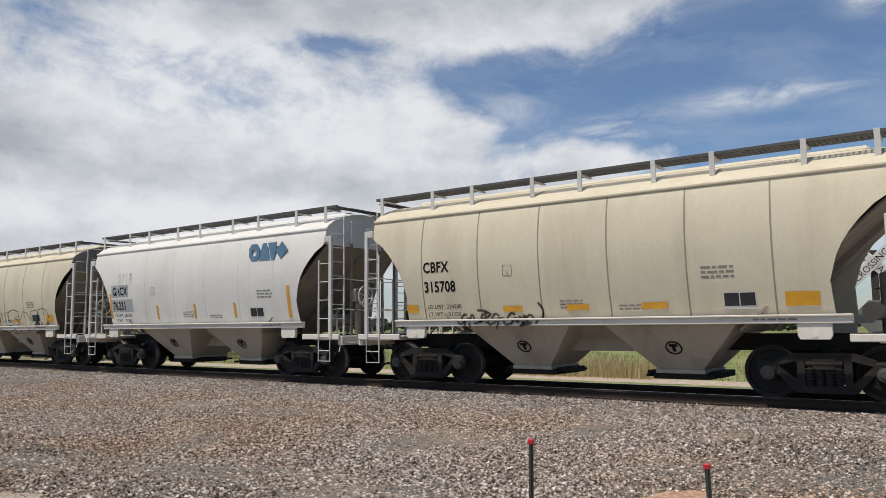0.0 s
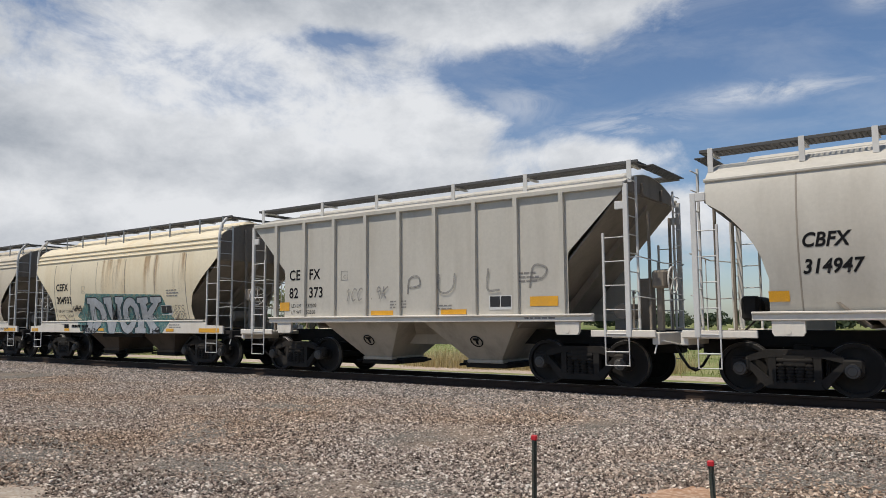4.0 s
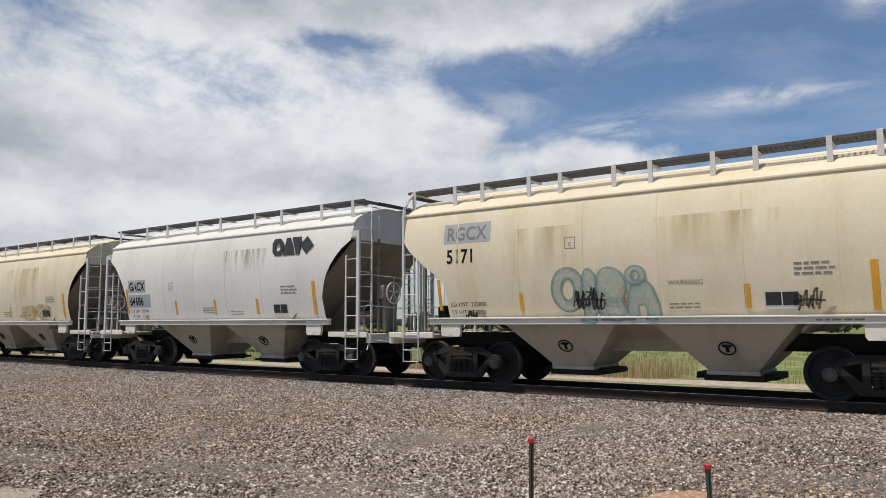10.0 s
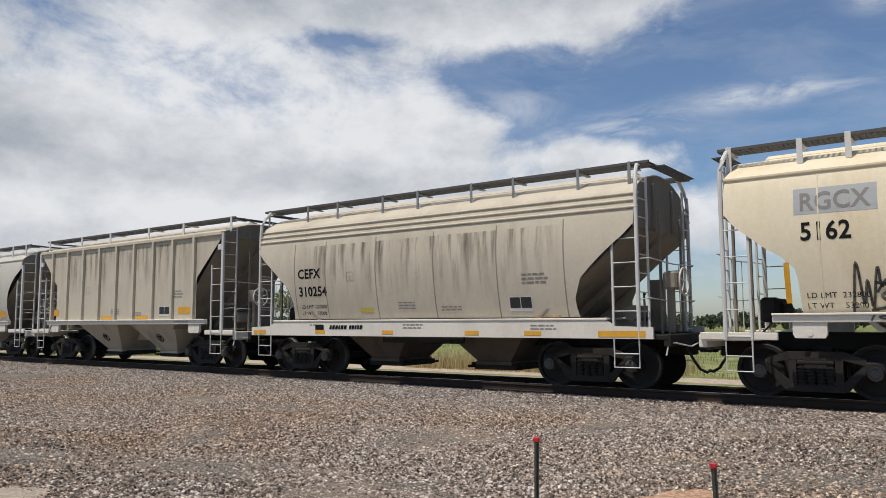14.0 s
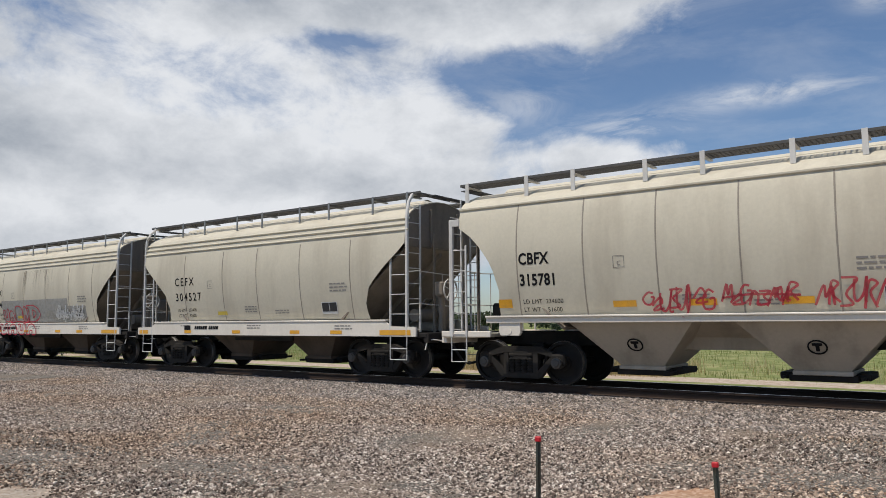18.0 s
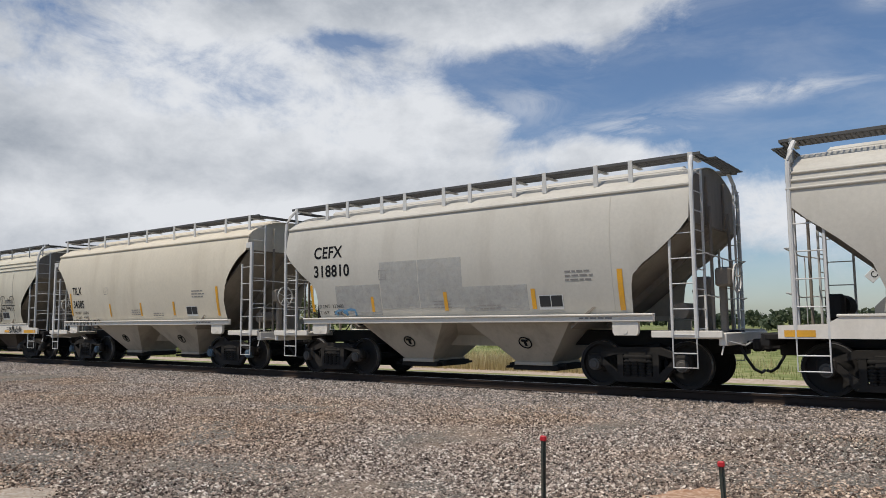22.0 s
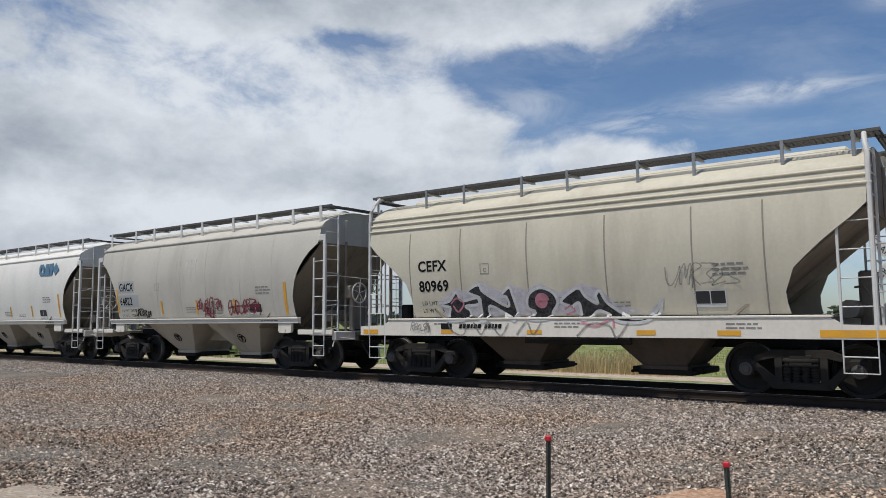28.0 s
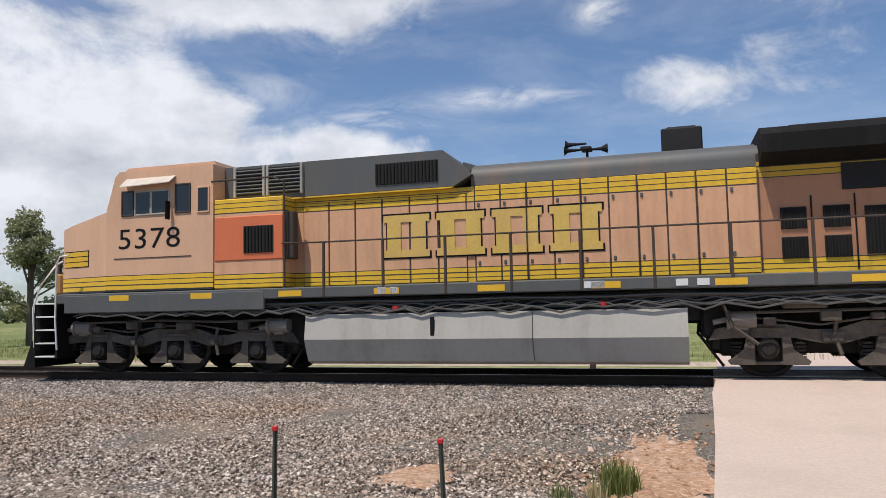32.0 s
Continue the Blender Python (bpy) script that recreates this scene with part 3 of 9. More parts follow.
slab("near_slab", [(-30, -0.29), (-14, -0.28), (-9, -0.26), (-6, -0.22), (-4, -0.16), (-2.5, -0.09), (-1.2, -0.03), (-0.86, -0.02)], lambda y: 0.78 + 0.055 * (y + 1.2) + 0.02 * math.sin(3.1 * y) + 0.015 * math.sin(8.3 * y), ROAD, "pale pinkish concrete")
slab("middle_panel", [(-0.64, -0.012), (0.64, -0.012)], lambda y: 0.85, ROAD, "concrete panel between the rails")
slab("far_slab", [(0.86, -0.02), (3, -0.12), (8, -0.36), (60, -0.22)], lambda y: 0.9 + 0.05 * y, ROAD, "pale pinkish concrete")


def dirt_patch(name, x0, y0, rx, ry, mat, label, seed):
    """A low uneven patch of earth with a ragged rim."""
    rng = random.Random(seed)
    ring = [(math.cos(2 * math.pi * k / 28), math.sin(2 * math.pi * k / 28), rng.uniform(0.75, 1.15)) for k in range(28)]
    verts = [(x0, y0, ground_height(x0, y0) + 0.03)]
    for f, lift in ((0.6, 0.026), (1.0, 0.004)):
        for c, s, r in ring:
            x, y = x0 + rx * f * r * c, y0 + ry * f * r * s
            verts.append((x, y, ground_height(x, y) + lift + rng.uniform(-0.004, 0.006)))
    faces = [(0, 1 + k, 1 + (k + 1) % 28) for k in range(28)] + [(1 + k, 29 + k, 29 + (k + 1) % 28, 1 + (k + 1) % 28) for k in range(28)]
    tagged(part(name, Geo().add(verts, faces).mesh(name, 60), mat), label, "ground", kind="structure")


ORANGE_DIRT = ground_material("orange_earth", [(0.0, (0.34, 0.19, 0.11)), (0.6, (0.47, 0.29, 0.18)), (1.0, (0.58, 0.42, 0.31))], 26, [((0.36, 0.27, 0.2), 0.5, 0.7, 1.2, 0.5)], bump=0.5)
PALE_DIRT = ground_material("pale_earth", [(0.0, (0.30, 0.23, 0.17)), (0.6, (0.42, 0.34, 0.26)), (1.0, (0.55, 0.48, 0.40))], 30, [((0.33, 0.29, 0.24), 0.45, 0.65, 1.2, 0.6)], bump=0.5)
dirt_patch("earth_patch", -0.05, -7.2, 0.5, 2.0, ORANGE_DIRT, "orange-brown earth beside the road", 3)
dirt_patch("earth_patch", -2.35, -8.0, 0.42, 0.5, ORANGE_DIRT, "orange-brown earth between the gravel", 4)
dirt_patch("earth_patch", -7.6, -12.0, 1.0, 0.8, PALE_DIRT, "pale sandy earth beside the gravel", 5)


def earth_spread(rng, n):
    return np.stack([-0.1 + 0.45 * rng.standard_normal(n) * 0.8, -7.2 + 1.1 * rng.standard_normal(n)], 1)


ROCKS2 = rock_material("orange_stones", [(0.0, (0.26, 0.15, 0.09)), (0.5, (0.42, 0.27, 0.18)), (1.0, (0.58, 0.45, 0.36))])
scatter("earth_stones", 900, earth_spread, (0.012, 0.06), ROCKS2, "orange and pale stones on the earth beside the road", 9)

# marker stakes with red caps
STAKE_W = material("stake_steel_green", (0.075, 0.085, 0.07), 0.6, 0.4, 0.3, 9, 0.3, 50, ((0.16, 0.11, 0.07), 0.6))
STAKE_R = material("stake_cap_red", (0.55, 0.02, 0.03), 0.5, 0, 0.15, 9)


def stake(x, y, top, lean):
    s = thing("marker_stake", "dark metal marker stake with a red painted top in gravel", "stake", "marker stakes", at=pose(x, y, ground_height(x, y), 0, lean, 8))
    h = top - ground_height(x, y)
    part("post", Geo().cbox(-0.021, 0.021, -0.005, 0.005, -0.25, h - 0.035, 0.002).cbox(-0.005, 0.005, -0.02, 0.004, -0.25, h - 0.035, 0.002).mesh("post"), STAKE_W, s)
    part("cap", Geo().cbox(-0.026, 0.026, -0.024, 0.012, h - 0.045, h, 0.008).mesh("cap"), STAKE_R, s, "red painted top")
    for k in range(9):
        part("stud", cached("stud", lambda g: g.cbox(-0.005, 0.005, -0.027, -0.019, -0.006, 0.006, 0.002)), STAKE_W, s, at=pose(0, 0, h - 0.1 - 0.06 * k))


stake(-3.13, -9.44, 0.375, 1.0)
stake(-1.80, -8.94, 0.225, -2.0)

# plants
GREEN = rock_material("grass_green", [(0.0, (0.115, 0.155, 0.038)), (0.5, (0.20, 0.245, 0.07)), (1.0, (0.36, 0.35, 0.14))], 0.2)
STRAW = rock_material("grass_straw", [(0.0, (0.38, 0.31, 0.15)), (0.5, (0.54, 0.46, 0.25)), (1.0, (0.70, 0.62, 0.38))], 0.2)


def blades(name, spots, mat, label, seed, category="grass", kind=""):
    """Bent grass blades. spots: x, y, spread, how many, height."""
    rng = random.Random(seed)
    g = Geo()
    for x0, y0, spread, n, tall in spots:
        for _ in range(n):
            x, y = x0 + rng.gauss(0, spread), y0 + rng.gauss(0, spread)
            z, h, a = ground_height(x, y), tall * rng.uniform(0.45, 1.1), rng.uniform(0, 6.28)
            w, bend = 0.012 * (1 + tall), rng.uniform(0.05, 0.45) * h
            cx, cy = math.cos(a), math.sin(a)
            px, py = -cy * w / 2, cx * w / 2
            g.add([(x - px, y - py, z - 0.02), (x + px, y + py, z - 0.02), (x + px * 0.7 + cx * bend * 0.3, y + py * 0.7 + cy * bend * 0.3, z + h * 0.6), (x - px * 0.7 + cx * bend * 0.3, y - py * 0.7 + cy * bend * 0.3, z + h * 0.6), (x + cx * bend, y + cy * bend, z + h)], [(0, 1, 2, 3), (3, 2, 4)])
    return tagged(part(name, g.mesh(name, 0, False), mat), label, category, kind=kind)


blades("weed_clump", [(-0.42, -8.35, 0.07, 160, 0.34), (-0.30, -8.15, 0.05, 60, 0.25)], GREEN, "fresh green weed clump beside the road", 1, "weed")
blades("weed_clump", [(-0.86, -8.55, 0.05, 50, 0.16)], GREEN, "small green weed clump in gravel", 2, "weed")
blades("weed_clump", [(-0.58, -8.5, 0.05, 40, 0.2)], STRAW, "dry pale weed stems beside the road", 3, "weed")
rs = random.Random(8)
blades("dry_grass", [(rs.uniform(-18.5, -8.5), 7.9 + 3.5 * rs.random() ** 1.5, 0.28, 26, rs.uniform(0.35, 0.8)) for _ in range(420)] + [(rs.uniform(-60, 14), rs.uniform(8.2, 16), 0.35, 20, rs.uniform(0.2, 0.5)) for _ in range(190)], STRAW, "straw-coloured tall grass along the field's edge", 4, "grass", "stuff")
blades("green_grass", [(rs.uniform(-60, 20), 8.4 + 24 * rs.random() ** 1.4, 0.6, 28, rs.uniform(0.10, 0.28)) for _ in range(620)], GREEN, "yellowish green grass at the field's edge", 5, "grass", "stuff")

BARK = material("bark_grey", (0.13, 0.10, 0.08), 0.9, 0, 0.3, 8, 0.5, 20)
LEAF = rock_material("leaves_green", [(0.0, (0.030, 0.055, 0.016)), (0.5, (0.060, 0.098, 0.030)), (1.0, (0.12, 0.165, 0.06))])
# distance haze is put into these paler leaf colours
LEAF_FAR = rock_material("leaves_hazy_green", [(0.0, (0.06, 0.085, 0.05)), (0.5, (0.095, 0.125, 0.075)), (1.0, (0.15, 0.18, 0.12))])
LEAF_O = rock_material("leaves_olive", [(0.0, (0.17, 0.20, 0.10)), (0.5, (0.29, 0.32, 0.18)), (1.0, (0.46, 0.46, 0.30))])


def let_light_through(m):
    """Thin leaves glow when lit from behind."""
    t = m.node_tree
    b = t.nodes["Principled BSDF"]
    out = next(n for n in t.nodes if n.bl_idname == "ShaderNodeOutputMaterial")
    thin = t.nodes.new("ShaderNodeBsdfTranslucent")
    t.links.new(b.inputs["Base Color"].links[0].from_socket, thin.inputs["Color"])
    mix = t.nodes.new("ShaderNodeMixShader")
    mix.inputs[0].default_value = 0.45
    t.links.new(b.outputs[0], mix.inputs[1])
    t.links.new(thin.outputs[0], mix.inputs[2])
    t.links.new(mix.outputs[0], out.inputs["Surface"])


for leafy in (LEAF, LEAF_FAR, LEAF_O, GREEN, STRAW):
    let_light_through(leafy)


def leaf_cloud(blobs, count, size, seed):
    """Small leaves round the ends of twigs, thick towards the rim of each clump."""
    rng = np.random.default_rng(seed)
    b = np.array(blobs, float)
    vol = b[:, 3] ** 2
    pick = rng.choice(len(b), count, p=vol / vol.sum())
    d = rng.standard_normal((count, 3))
    d /= np.linalg.norm(d, axis=1)[:, None]
    r = b[pick, 3] * rng.random(count) ** 0.45 * (0.85 + 0.3 * np.sin(5 * d[:, 0] + 3 * d[:, 1] + pick) * 0.5)
    c = b[pick, :3] + d * r[:, None] * np.array([1, 1, 0.8])
    u = rng.standard_normal((count, 3))
    u /= np.linalg.norm(u, axis=1)[:, None]
    w = np.cross(u, rng.standard_normal((count, 3)))
    w /= np.linalg.norm(w, axis=1)[:, None]
    s = size * rng.uniform(0.6, 1.4, count)[:, None]
    pts = np.stack([c - u * s, c + w * s * 0.55, c + u * s, c - w * s * 0.55], 1).reshape(-1, 3)
    faces = np.arange(count * 4).reshape(-1, 4)
    return pts, faces


def crown_mesh(name, blobs, count, size, seed):
    pts, faces = leaf_cloud(blobs, count, size, seed)
    me = bpy.data.meshes.new(name)
    me.from_pydata(pts.tolist(), [], faces.tolist())
    me.update()
    return me


def tree(x, y, h, spread, seed, leaf, count, label, name="tree", category="tree", size=0.12, low=-0.02):
    rng = random.Random(seed)
    t = thing(name, label, category, "trees beyond the line", at=pose(x, y, ground_height(x, y)))
    g = Geo()
    g.tube([(0, 0, -0.2), (0.05, 0.02, h * 0.2), (0.1, -0.05, h * 0.42), (0.05, 0.1, h * 0.7)], h * 0.022, 8)
    blobs = []
    n = 15
    for k in range(n):
        a, f = k * 2.4 + rng.uniform(-0.4, 0.4), rng.uniform(low, 1.0)
        rr = spread * rng.uniform(0.35, 1.0) * math.sin(math.pi * min(0.92, 0.25 + 0.72 * f)) + 0.1
        end = (rr * math.cos(a), rr * math.sin(a), h * (0.12 + 0.78 * f))
        g.tube([(0.04, 0, h * (0.15 + 0.35 * f)), (end[0] * 0.55, end[1] * 0.55, h * (0.12 + 0.62 * f)), end], h * 0.007, 5)
        blobs.append((*end, spread * rng.uniform(0.22, 0.42)))
        blobs.append((end[0] * 0.6 + rng.uniform(-0.3, 0.3), end[1] * 0.6, end[2] + rng.uniform(-0.4, 0.5), spread * rng.uniform(0.18, 0.3)))
    part("trunk", g.mesh("trunk"), BARK, t)
    part("crown", crown_mesh("crown", blobs, count, size, seed), leaf, t, "leafy crown with gaps")
    return t


tree(-41.3, 16.0, 7.6, 3.4, 11, LEAF_O, 9000, "broad pale green deciduous tree beyond the railway line")
tree(-37.5, 21.0, 8.4, 3.6, 12, LEAF_O, 9000, "broad pale green deciduous tree beyond the railway line")
for k, (x, y, h, sp) in enumerate(((-40.5, 7.2, 3.4, 2.3), (-43.5, 8.4, 4.6, 2.6), (-47.5, 7.5, 3.2, 2.4), (-51.5, 9.0, 3.0, 2.6), (-56, 8.0, 3.4, 2.8), (-61, 10.0, 4.0, 3.0), (-36.5, 12.0, 3.2, 2.4), (-46, 13.0, 4.8, 2.8), (-67, 9.0, 3.4, 3.0), (-74, 11, 3.8, 3.2), (-84, 10, 3.6, 3.4), (-95, 12, 4.0, 3.6))):
    tree(x, y, h, sp, 30 + k, LEAF_O, 3600, "pale olive-green bushy shrub beside the railway line", "shrub", "shrub", 0.11, 0.02)


def far_woods():
    rng = random.Random(77)
    blobs = []
    for _ in range(420):
        x = rng.uniform(-330, 160)
        y = rng.uniform(105, 170)
        z = ground_height(x, y)
        h = rng.uniform(1.8, 4.6)
        for _ in range(3):
            blobs.append((x + rng.uniform(-2, 2), y + rng.uniform(-2, 2), z + h * rng.uniform(0.25, 0.8), h * rng.uniform(0.3, 0.5)))
    me = crown_mesh("far_woods", blobs, 42000, 0.55, 78)
    tagged(part("far_woods", me, LEAF_FAR), "distant dark green row of trees beyond the field", "trees", kind="stuff")


far_woods()

# crossing sign beyond the line
GALV = material("galvanised_steel", (0.30, 0.30, 0.29), 0.5, 0.6, 0.2, 8)
DARKPOST = material("post_dark_wood", (0.055, 0.045, 0.038), 0.85, 0, 0.3, 8, 0.3, 30)
SIGNW = material("sign_white", (0.74, 0.74, 0.72), 0.45, 0, 0.06, 5)
SIGN_BLADES = []
SIGN = thing("crossing_sign", "white crossed railroad crossing sign on a dark post", "sign", at=pose(-1.80, 3.7, ground_height(0, 3.7)))
part("post", Geo().cbox(-0.07, 0.07, -0.07, 0.07, -0.3, 3.2, 0.01).mesh("post"), DARKPOST, SIGN)
for k, (a, words) in enumerate(((-45, "RAILROAD"), (45, "CROSSING"))):
    bl = part("blade", cached(("blade", k), lambda g: g.cbox(-0.61, 0.61, -0.105 - 0.012 * k, -0.095 - 0.012 * k, -0.115, 0.115, 0.004)), SIGNW, SIGN, "white blade with black letters", pose(0, 0, 2.92, 0, -a, 0))
    SIGN_BLADES.append((bl, words, 0.105 + 0.012 * k))
part("stop_sign_back", Geo().prism([(0.38 * math.cos(math.pi / 8 + k * math.pi / 4), 1.75 + 0.38 * math.sin(math.pi / 8 + k * math.pi / 4)) for k in range(8)], -0.082, -0.075).mesh("stop_sign_back", 0), GALV, SIGN, "grey back of an eight-sided sign")

POLE = thing("utility_pole", "distant brown wooden utility pole with a crossarm", "pole", "utility poles", at=pose(-95, 42, ground_height(0, 42)))
part("shaft", Geo().tube([(0, 0, -0.5), (0, 0, 8.0)], 0.14, 10).mesh("shaft"), DARKPOST, POLE)
part("crossarm", Geo().cbox(-1.3, 1.3, -0.06, 0.06, 7.5, 7.66, 0.01).mesh("crossarm"), DARKPOST, POLE)
copy_thing(POLE, pose(16, 118, ground_height(0, 118), 0, 0, 20))
copy_thing(POLE, pose(-160, 60, ground_height(0, 60)))

# ---- covered hopper cars ----
TRUCK_X = 4.18        # truck centres from the car's middle
PROFILE = {           # half of the cross section, (z, y), from the sill to the crown of the roof
    "round": [(1.42, 1.375), (1.6, 1.43), (1.8, 1.475), (2.0, 1.513), (2.2, 1.543), (2.4, 1.566), (2.6, 1.583), (2.8, 1.59), (3.0, 1.585), (3.2, 1.57), (3.4, 1.545), (3.6, 1.508), (3.82, 1.45),
              (3.90, 1.41), (3.99, 1.30), (4.10, 1.10), (4.21, 0.80), (4.29, 0.50), (4.33, 0.25), (4.34, 0.0)],
    "flat": [(1.42, 1.50), (1.6, 1.50), (1.8, 1.50), (2.0, 1.50), (2.2, 1.50), (2.4, 1.50), (2.6, 1.50), (2.7, 1.50), (3.0, 1.50), (3.2, 1.50), (3.4, 1.50), (3.6, 1.50), (3.86, 1.50), (3.97, 1.50),
             (4.0, 1.47), (4.08, 1.28), (4.17, 1.02), (4.25, 0.72), (4.31, 0.4), (4.33, 0.0)],
}
CUT = {               # where the side sheet ends, (z, x)
    "T": [(1.42, 4.46), (2.0, 4.42), (2.5, 4.56), (2.9, 4.82), (3.2, 5.12), (3.42, 5.45), (9, 5.45)],
    "R": [(1.42, 4.26), (2.15, 4.30), (2.32, 4.42), (2.65, 4.90), (3.14, 5.45), (9, 5.45)],
    "C": [(1.42, 4.50), (2.28, 4.27), (2.69, 4.29), (3.16, 4.82), (3.40, 5.05), (3.47, 5.45), (9, 5.45)],
    "A": [(1.42, 4.15), (1.75, 4.08), (2.22, 4.25), (2.68, 4.76), (3.16, 5.38), (9, 5.38)],
    "F": [(1.42, 4.18), (2.68, 4.18), (3.86, 5.38), (9, 5.38)],
}


def interp(table, z):
    for (a, xa), (b, xb) in zip(table, table[1:]):
        if z <= b:
            return xa + (xb - xa) * (max(z, a) - a) / (b - a)
    return table[-1][1]


def side_y(kind, z):
    """How far the side sheet stands out from the middle at that height."""
    return interp(PROFILE["flat" if kind == "F" else "round"], min(z, 3.82))


POST = {"T": (5.66, 0.40), "R": (5.50, 0.44), "C": (5.55, 0.46), "A": (5.42, 0.50), "F": (5.44, 0.48)}    # corner post, and the step back to the short stile


def shell(kind):
    def build(g):
        prof = PROFILE["flat" if kind == "F" else "round"]
        full = [(z, -y) for z, y in prof] + [(z, y) for z, y in prof[-2::-1]]
        us = [-1, -0.9, -0.75, -0.5, -0.25, 0, 0.25, 0.5, 0.75, 0.9, 1]
        verts = [(u * interp(CUT[kind], z), y, z) for z, y in full for u in us]
        n = len(us)
        faces = [(j * n + i, j * n + i + 1, (j + 1) * n + i + 1, (j + 1) * n + i) for j in range(len(full) - 1) for i in range(n - 1)]
        g.add(verts, faces)
        top = next(z for z, x in CUT[kind] if x >= 5.38)
        for s in (-1, 1):
            ex = CUT[kind][-1][1] - 0.01
            ring = [(s * ex, y, z) for z, y in full if z >= top - 0.01]
            ring = [(s * ex, -side_y(kind, top), top)] + ring + [(s * ex, side_y(kind, top), top)]
            g.add(ring, [tuple(range(len(ring)))])
    return cached(("body", kind), build, 40, False)


def end_sheet(kind):
    """The upright sheet that closes the upper end, with two upright stiffeners."""
    def build(g):
        top, ex = next(z for z, x in CUT[kind] if x >= 5.38), CUT[kind][-1][1] - 0.004
        half = [(y - 0.02, z - 0.02) for z, y in PROFILE["flat" if kind == "F" else "round"] if z >= top]
        half = [(side_y(kind, top) - 0.02, top)] + half
        g.prism([(-y, z) for y, z in half] + half[-2::-1], ex, ex + 0.012, "x")
        for y in (-0.55, 0.55):
            g.cbox(ex + 0.01, ex + 0.07, y - 0.04, y + 0.04, top, 4.1, 0.01)
    return cached(("end_sheet", kind), build, 0)


def end_slope(kind):
    def build(g):
        top = next(z for z, x in CUT[kind] if x >= 5.38)
        w = 1.43
        ex = CUT[kind][-1][1] - 0.02
        g.prism([(ex, top + 0.02), (ex, top - 0.03), (2.95, 1.16), (2.95, 1.22)], -w, w)
    return cached(("end_slope", kind), build, 0)


def bay(kind):
    def build(g):
        top, low, z1, z0 = (1.28, 0.42, 1.34, 0.42)
        yt, yl = 1.36, 0.62
        if kind == "A":
            top, yt, z1 = 1.15, 1.1, 1.2
        v = [(x, y, z1) for x, y in ((-top, -yt), (top, -yt), (top, yt), (-top, yt))] + [(x, y, z0) for x, y in ((-low, -yl), (low, -yl), (low, yl), (-low, yl))]
        g.add(v, [(0, 1, 5, 4), (1, 2, 6, 5), (2, 3, 7, 6), (3, 0, 4, 7), (4, 5, 6, 7), (3, 2, 1, 0)])
        g.cbox(-low - 0.06, low + 0.06, -yl - 0.05, yl + 0.05, z0 - 0.06, z0 + 0.02, 0.01)
    return cached(("hopper_bay", "A" if kind == "A" else "T"), build, 0)


def gate():
    def build(g):
        g.cbox(-0.55, 0.55, -0.62, 0.62, 0.25, 0.37, 0.015)
        g.cbox(0.50, 0.72, -0.5, 0.5, 0.28, 0.40, 0.015)
        g.cbox(-0.72, -0.50, -0.5, 0.5, 0.28, 0.40, 0.015)
        g.tube([(-0.62, -0.75, 0.32), (-0.62, 0.75, 0.32)], 0.03, 8)
        g.tube([(0.62, -0.75, 0.32), (0.62, 0.75, 0.32)], 0.03, 8)
    return cached("outlet_gate", build)


def wheel_geo(g, r, y0=0.70):
    """A wheelset: two dished wheels with flanges, on an axle."""
    for s in (-1, 1):
        prof = [(0.06, 0.12), (0.15, 0.115), (0.16, 0.06), (r * 0.55, 0.03), (r - 0.075, 0.05), (r - 0.07, 0.115), (r - 0.006, 0.12), (r, 0.112), (r + 0.002, 0.02), (r + 0.026, 0.008), (r + 0.024, -0.018), (r - 0.07, -0.02), (r - 0.085, 0.02), (r * 0.55, 0.0), (0.16, -0.03), (0.06, -0.04)]
        g.lathe([(a, s * (y0 + b - 0.02)) for a, b in prof], (0, 0, 0), 36)
    g.tube([(0, -1.0, 0), (0, 1.0, 0)], 0.085, 12)


def wheel_mesh(name, r):
    """The wheelset's mesh, with its tread and the rim's outer edge worn bright."""
    me = cached(name, lambda g: wheel_geo(g, r), 40, False)
    if len(me.materials) < 2:
        me.materials.append(WHEEL)
        me.materials.append(TREAD)
        for f in me.polygons:
            c = f.center
            if r - 0.012 < math.hypot(c.x, c.z) < r + 0.004:
                f.material_index = 1
    return me


def side_frame(g):
    """One cast side frame of a two-axle truck, at y = 0, wheelbase 1.778."""
    w = 0.889
    outer = [(-w - 0.16, 0.60), (-w - 0.13, 0.66), (-w + 0.18, 0.66), (-0.42, 0.80), (0.42, 0.80), (w - 0.18, 0.66), (w + 0.13, 0.66), (w + 0.16, 0.60), (w + 0.15, 0.48), (w - 0.16, 0.44),
             (w - 0.24, 0.34), (0.40, 0.13), (-0.40, 0.13), (-w + 0.24, 0.34), (-w + 0.16, 0.44), (-w - 0.15, 0.48)]
    top = [(-w + 0.12, 0.68), (-0.45, 0.80), (0.45, 0.80), (w - 0.12, 0.68), (w - 0.12, 0.58), (0.42, 0.665), (-0.42, 0.665), (-w + 0.12, 0.58)]
    g.prism(top, -0.07, 0.07)
    for s in (-1, 1):
        g.prism([(s * (w - 0.15), 0.60), (s * (w - 0.02), 0.60), (s * 0.48, 0.14), (s * 0.34, 0.22)], -0.06, 0.06)
        g.prism([(s * 0.30, 0.20), (s * 0.42, 0.20), (s * 0.42, 0.74), (s * 0.30, 0.74)], -0.065, 0.065)
        g.cbox(s * w - 0.17, s * w + 0.17, -0.085, 0.085, 0.40, 0.66, 0.04)
    g.prism([(-0.46, 0.13), (0.46, 0.13), (0.40, 0.235), (-0.40, 0.235)], -0.075, 0.075)


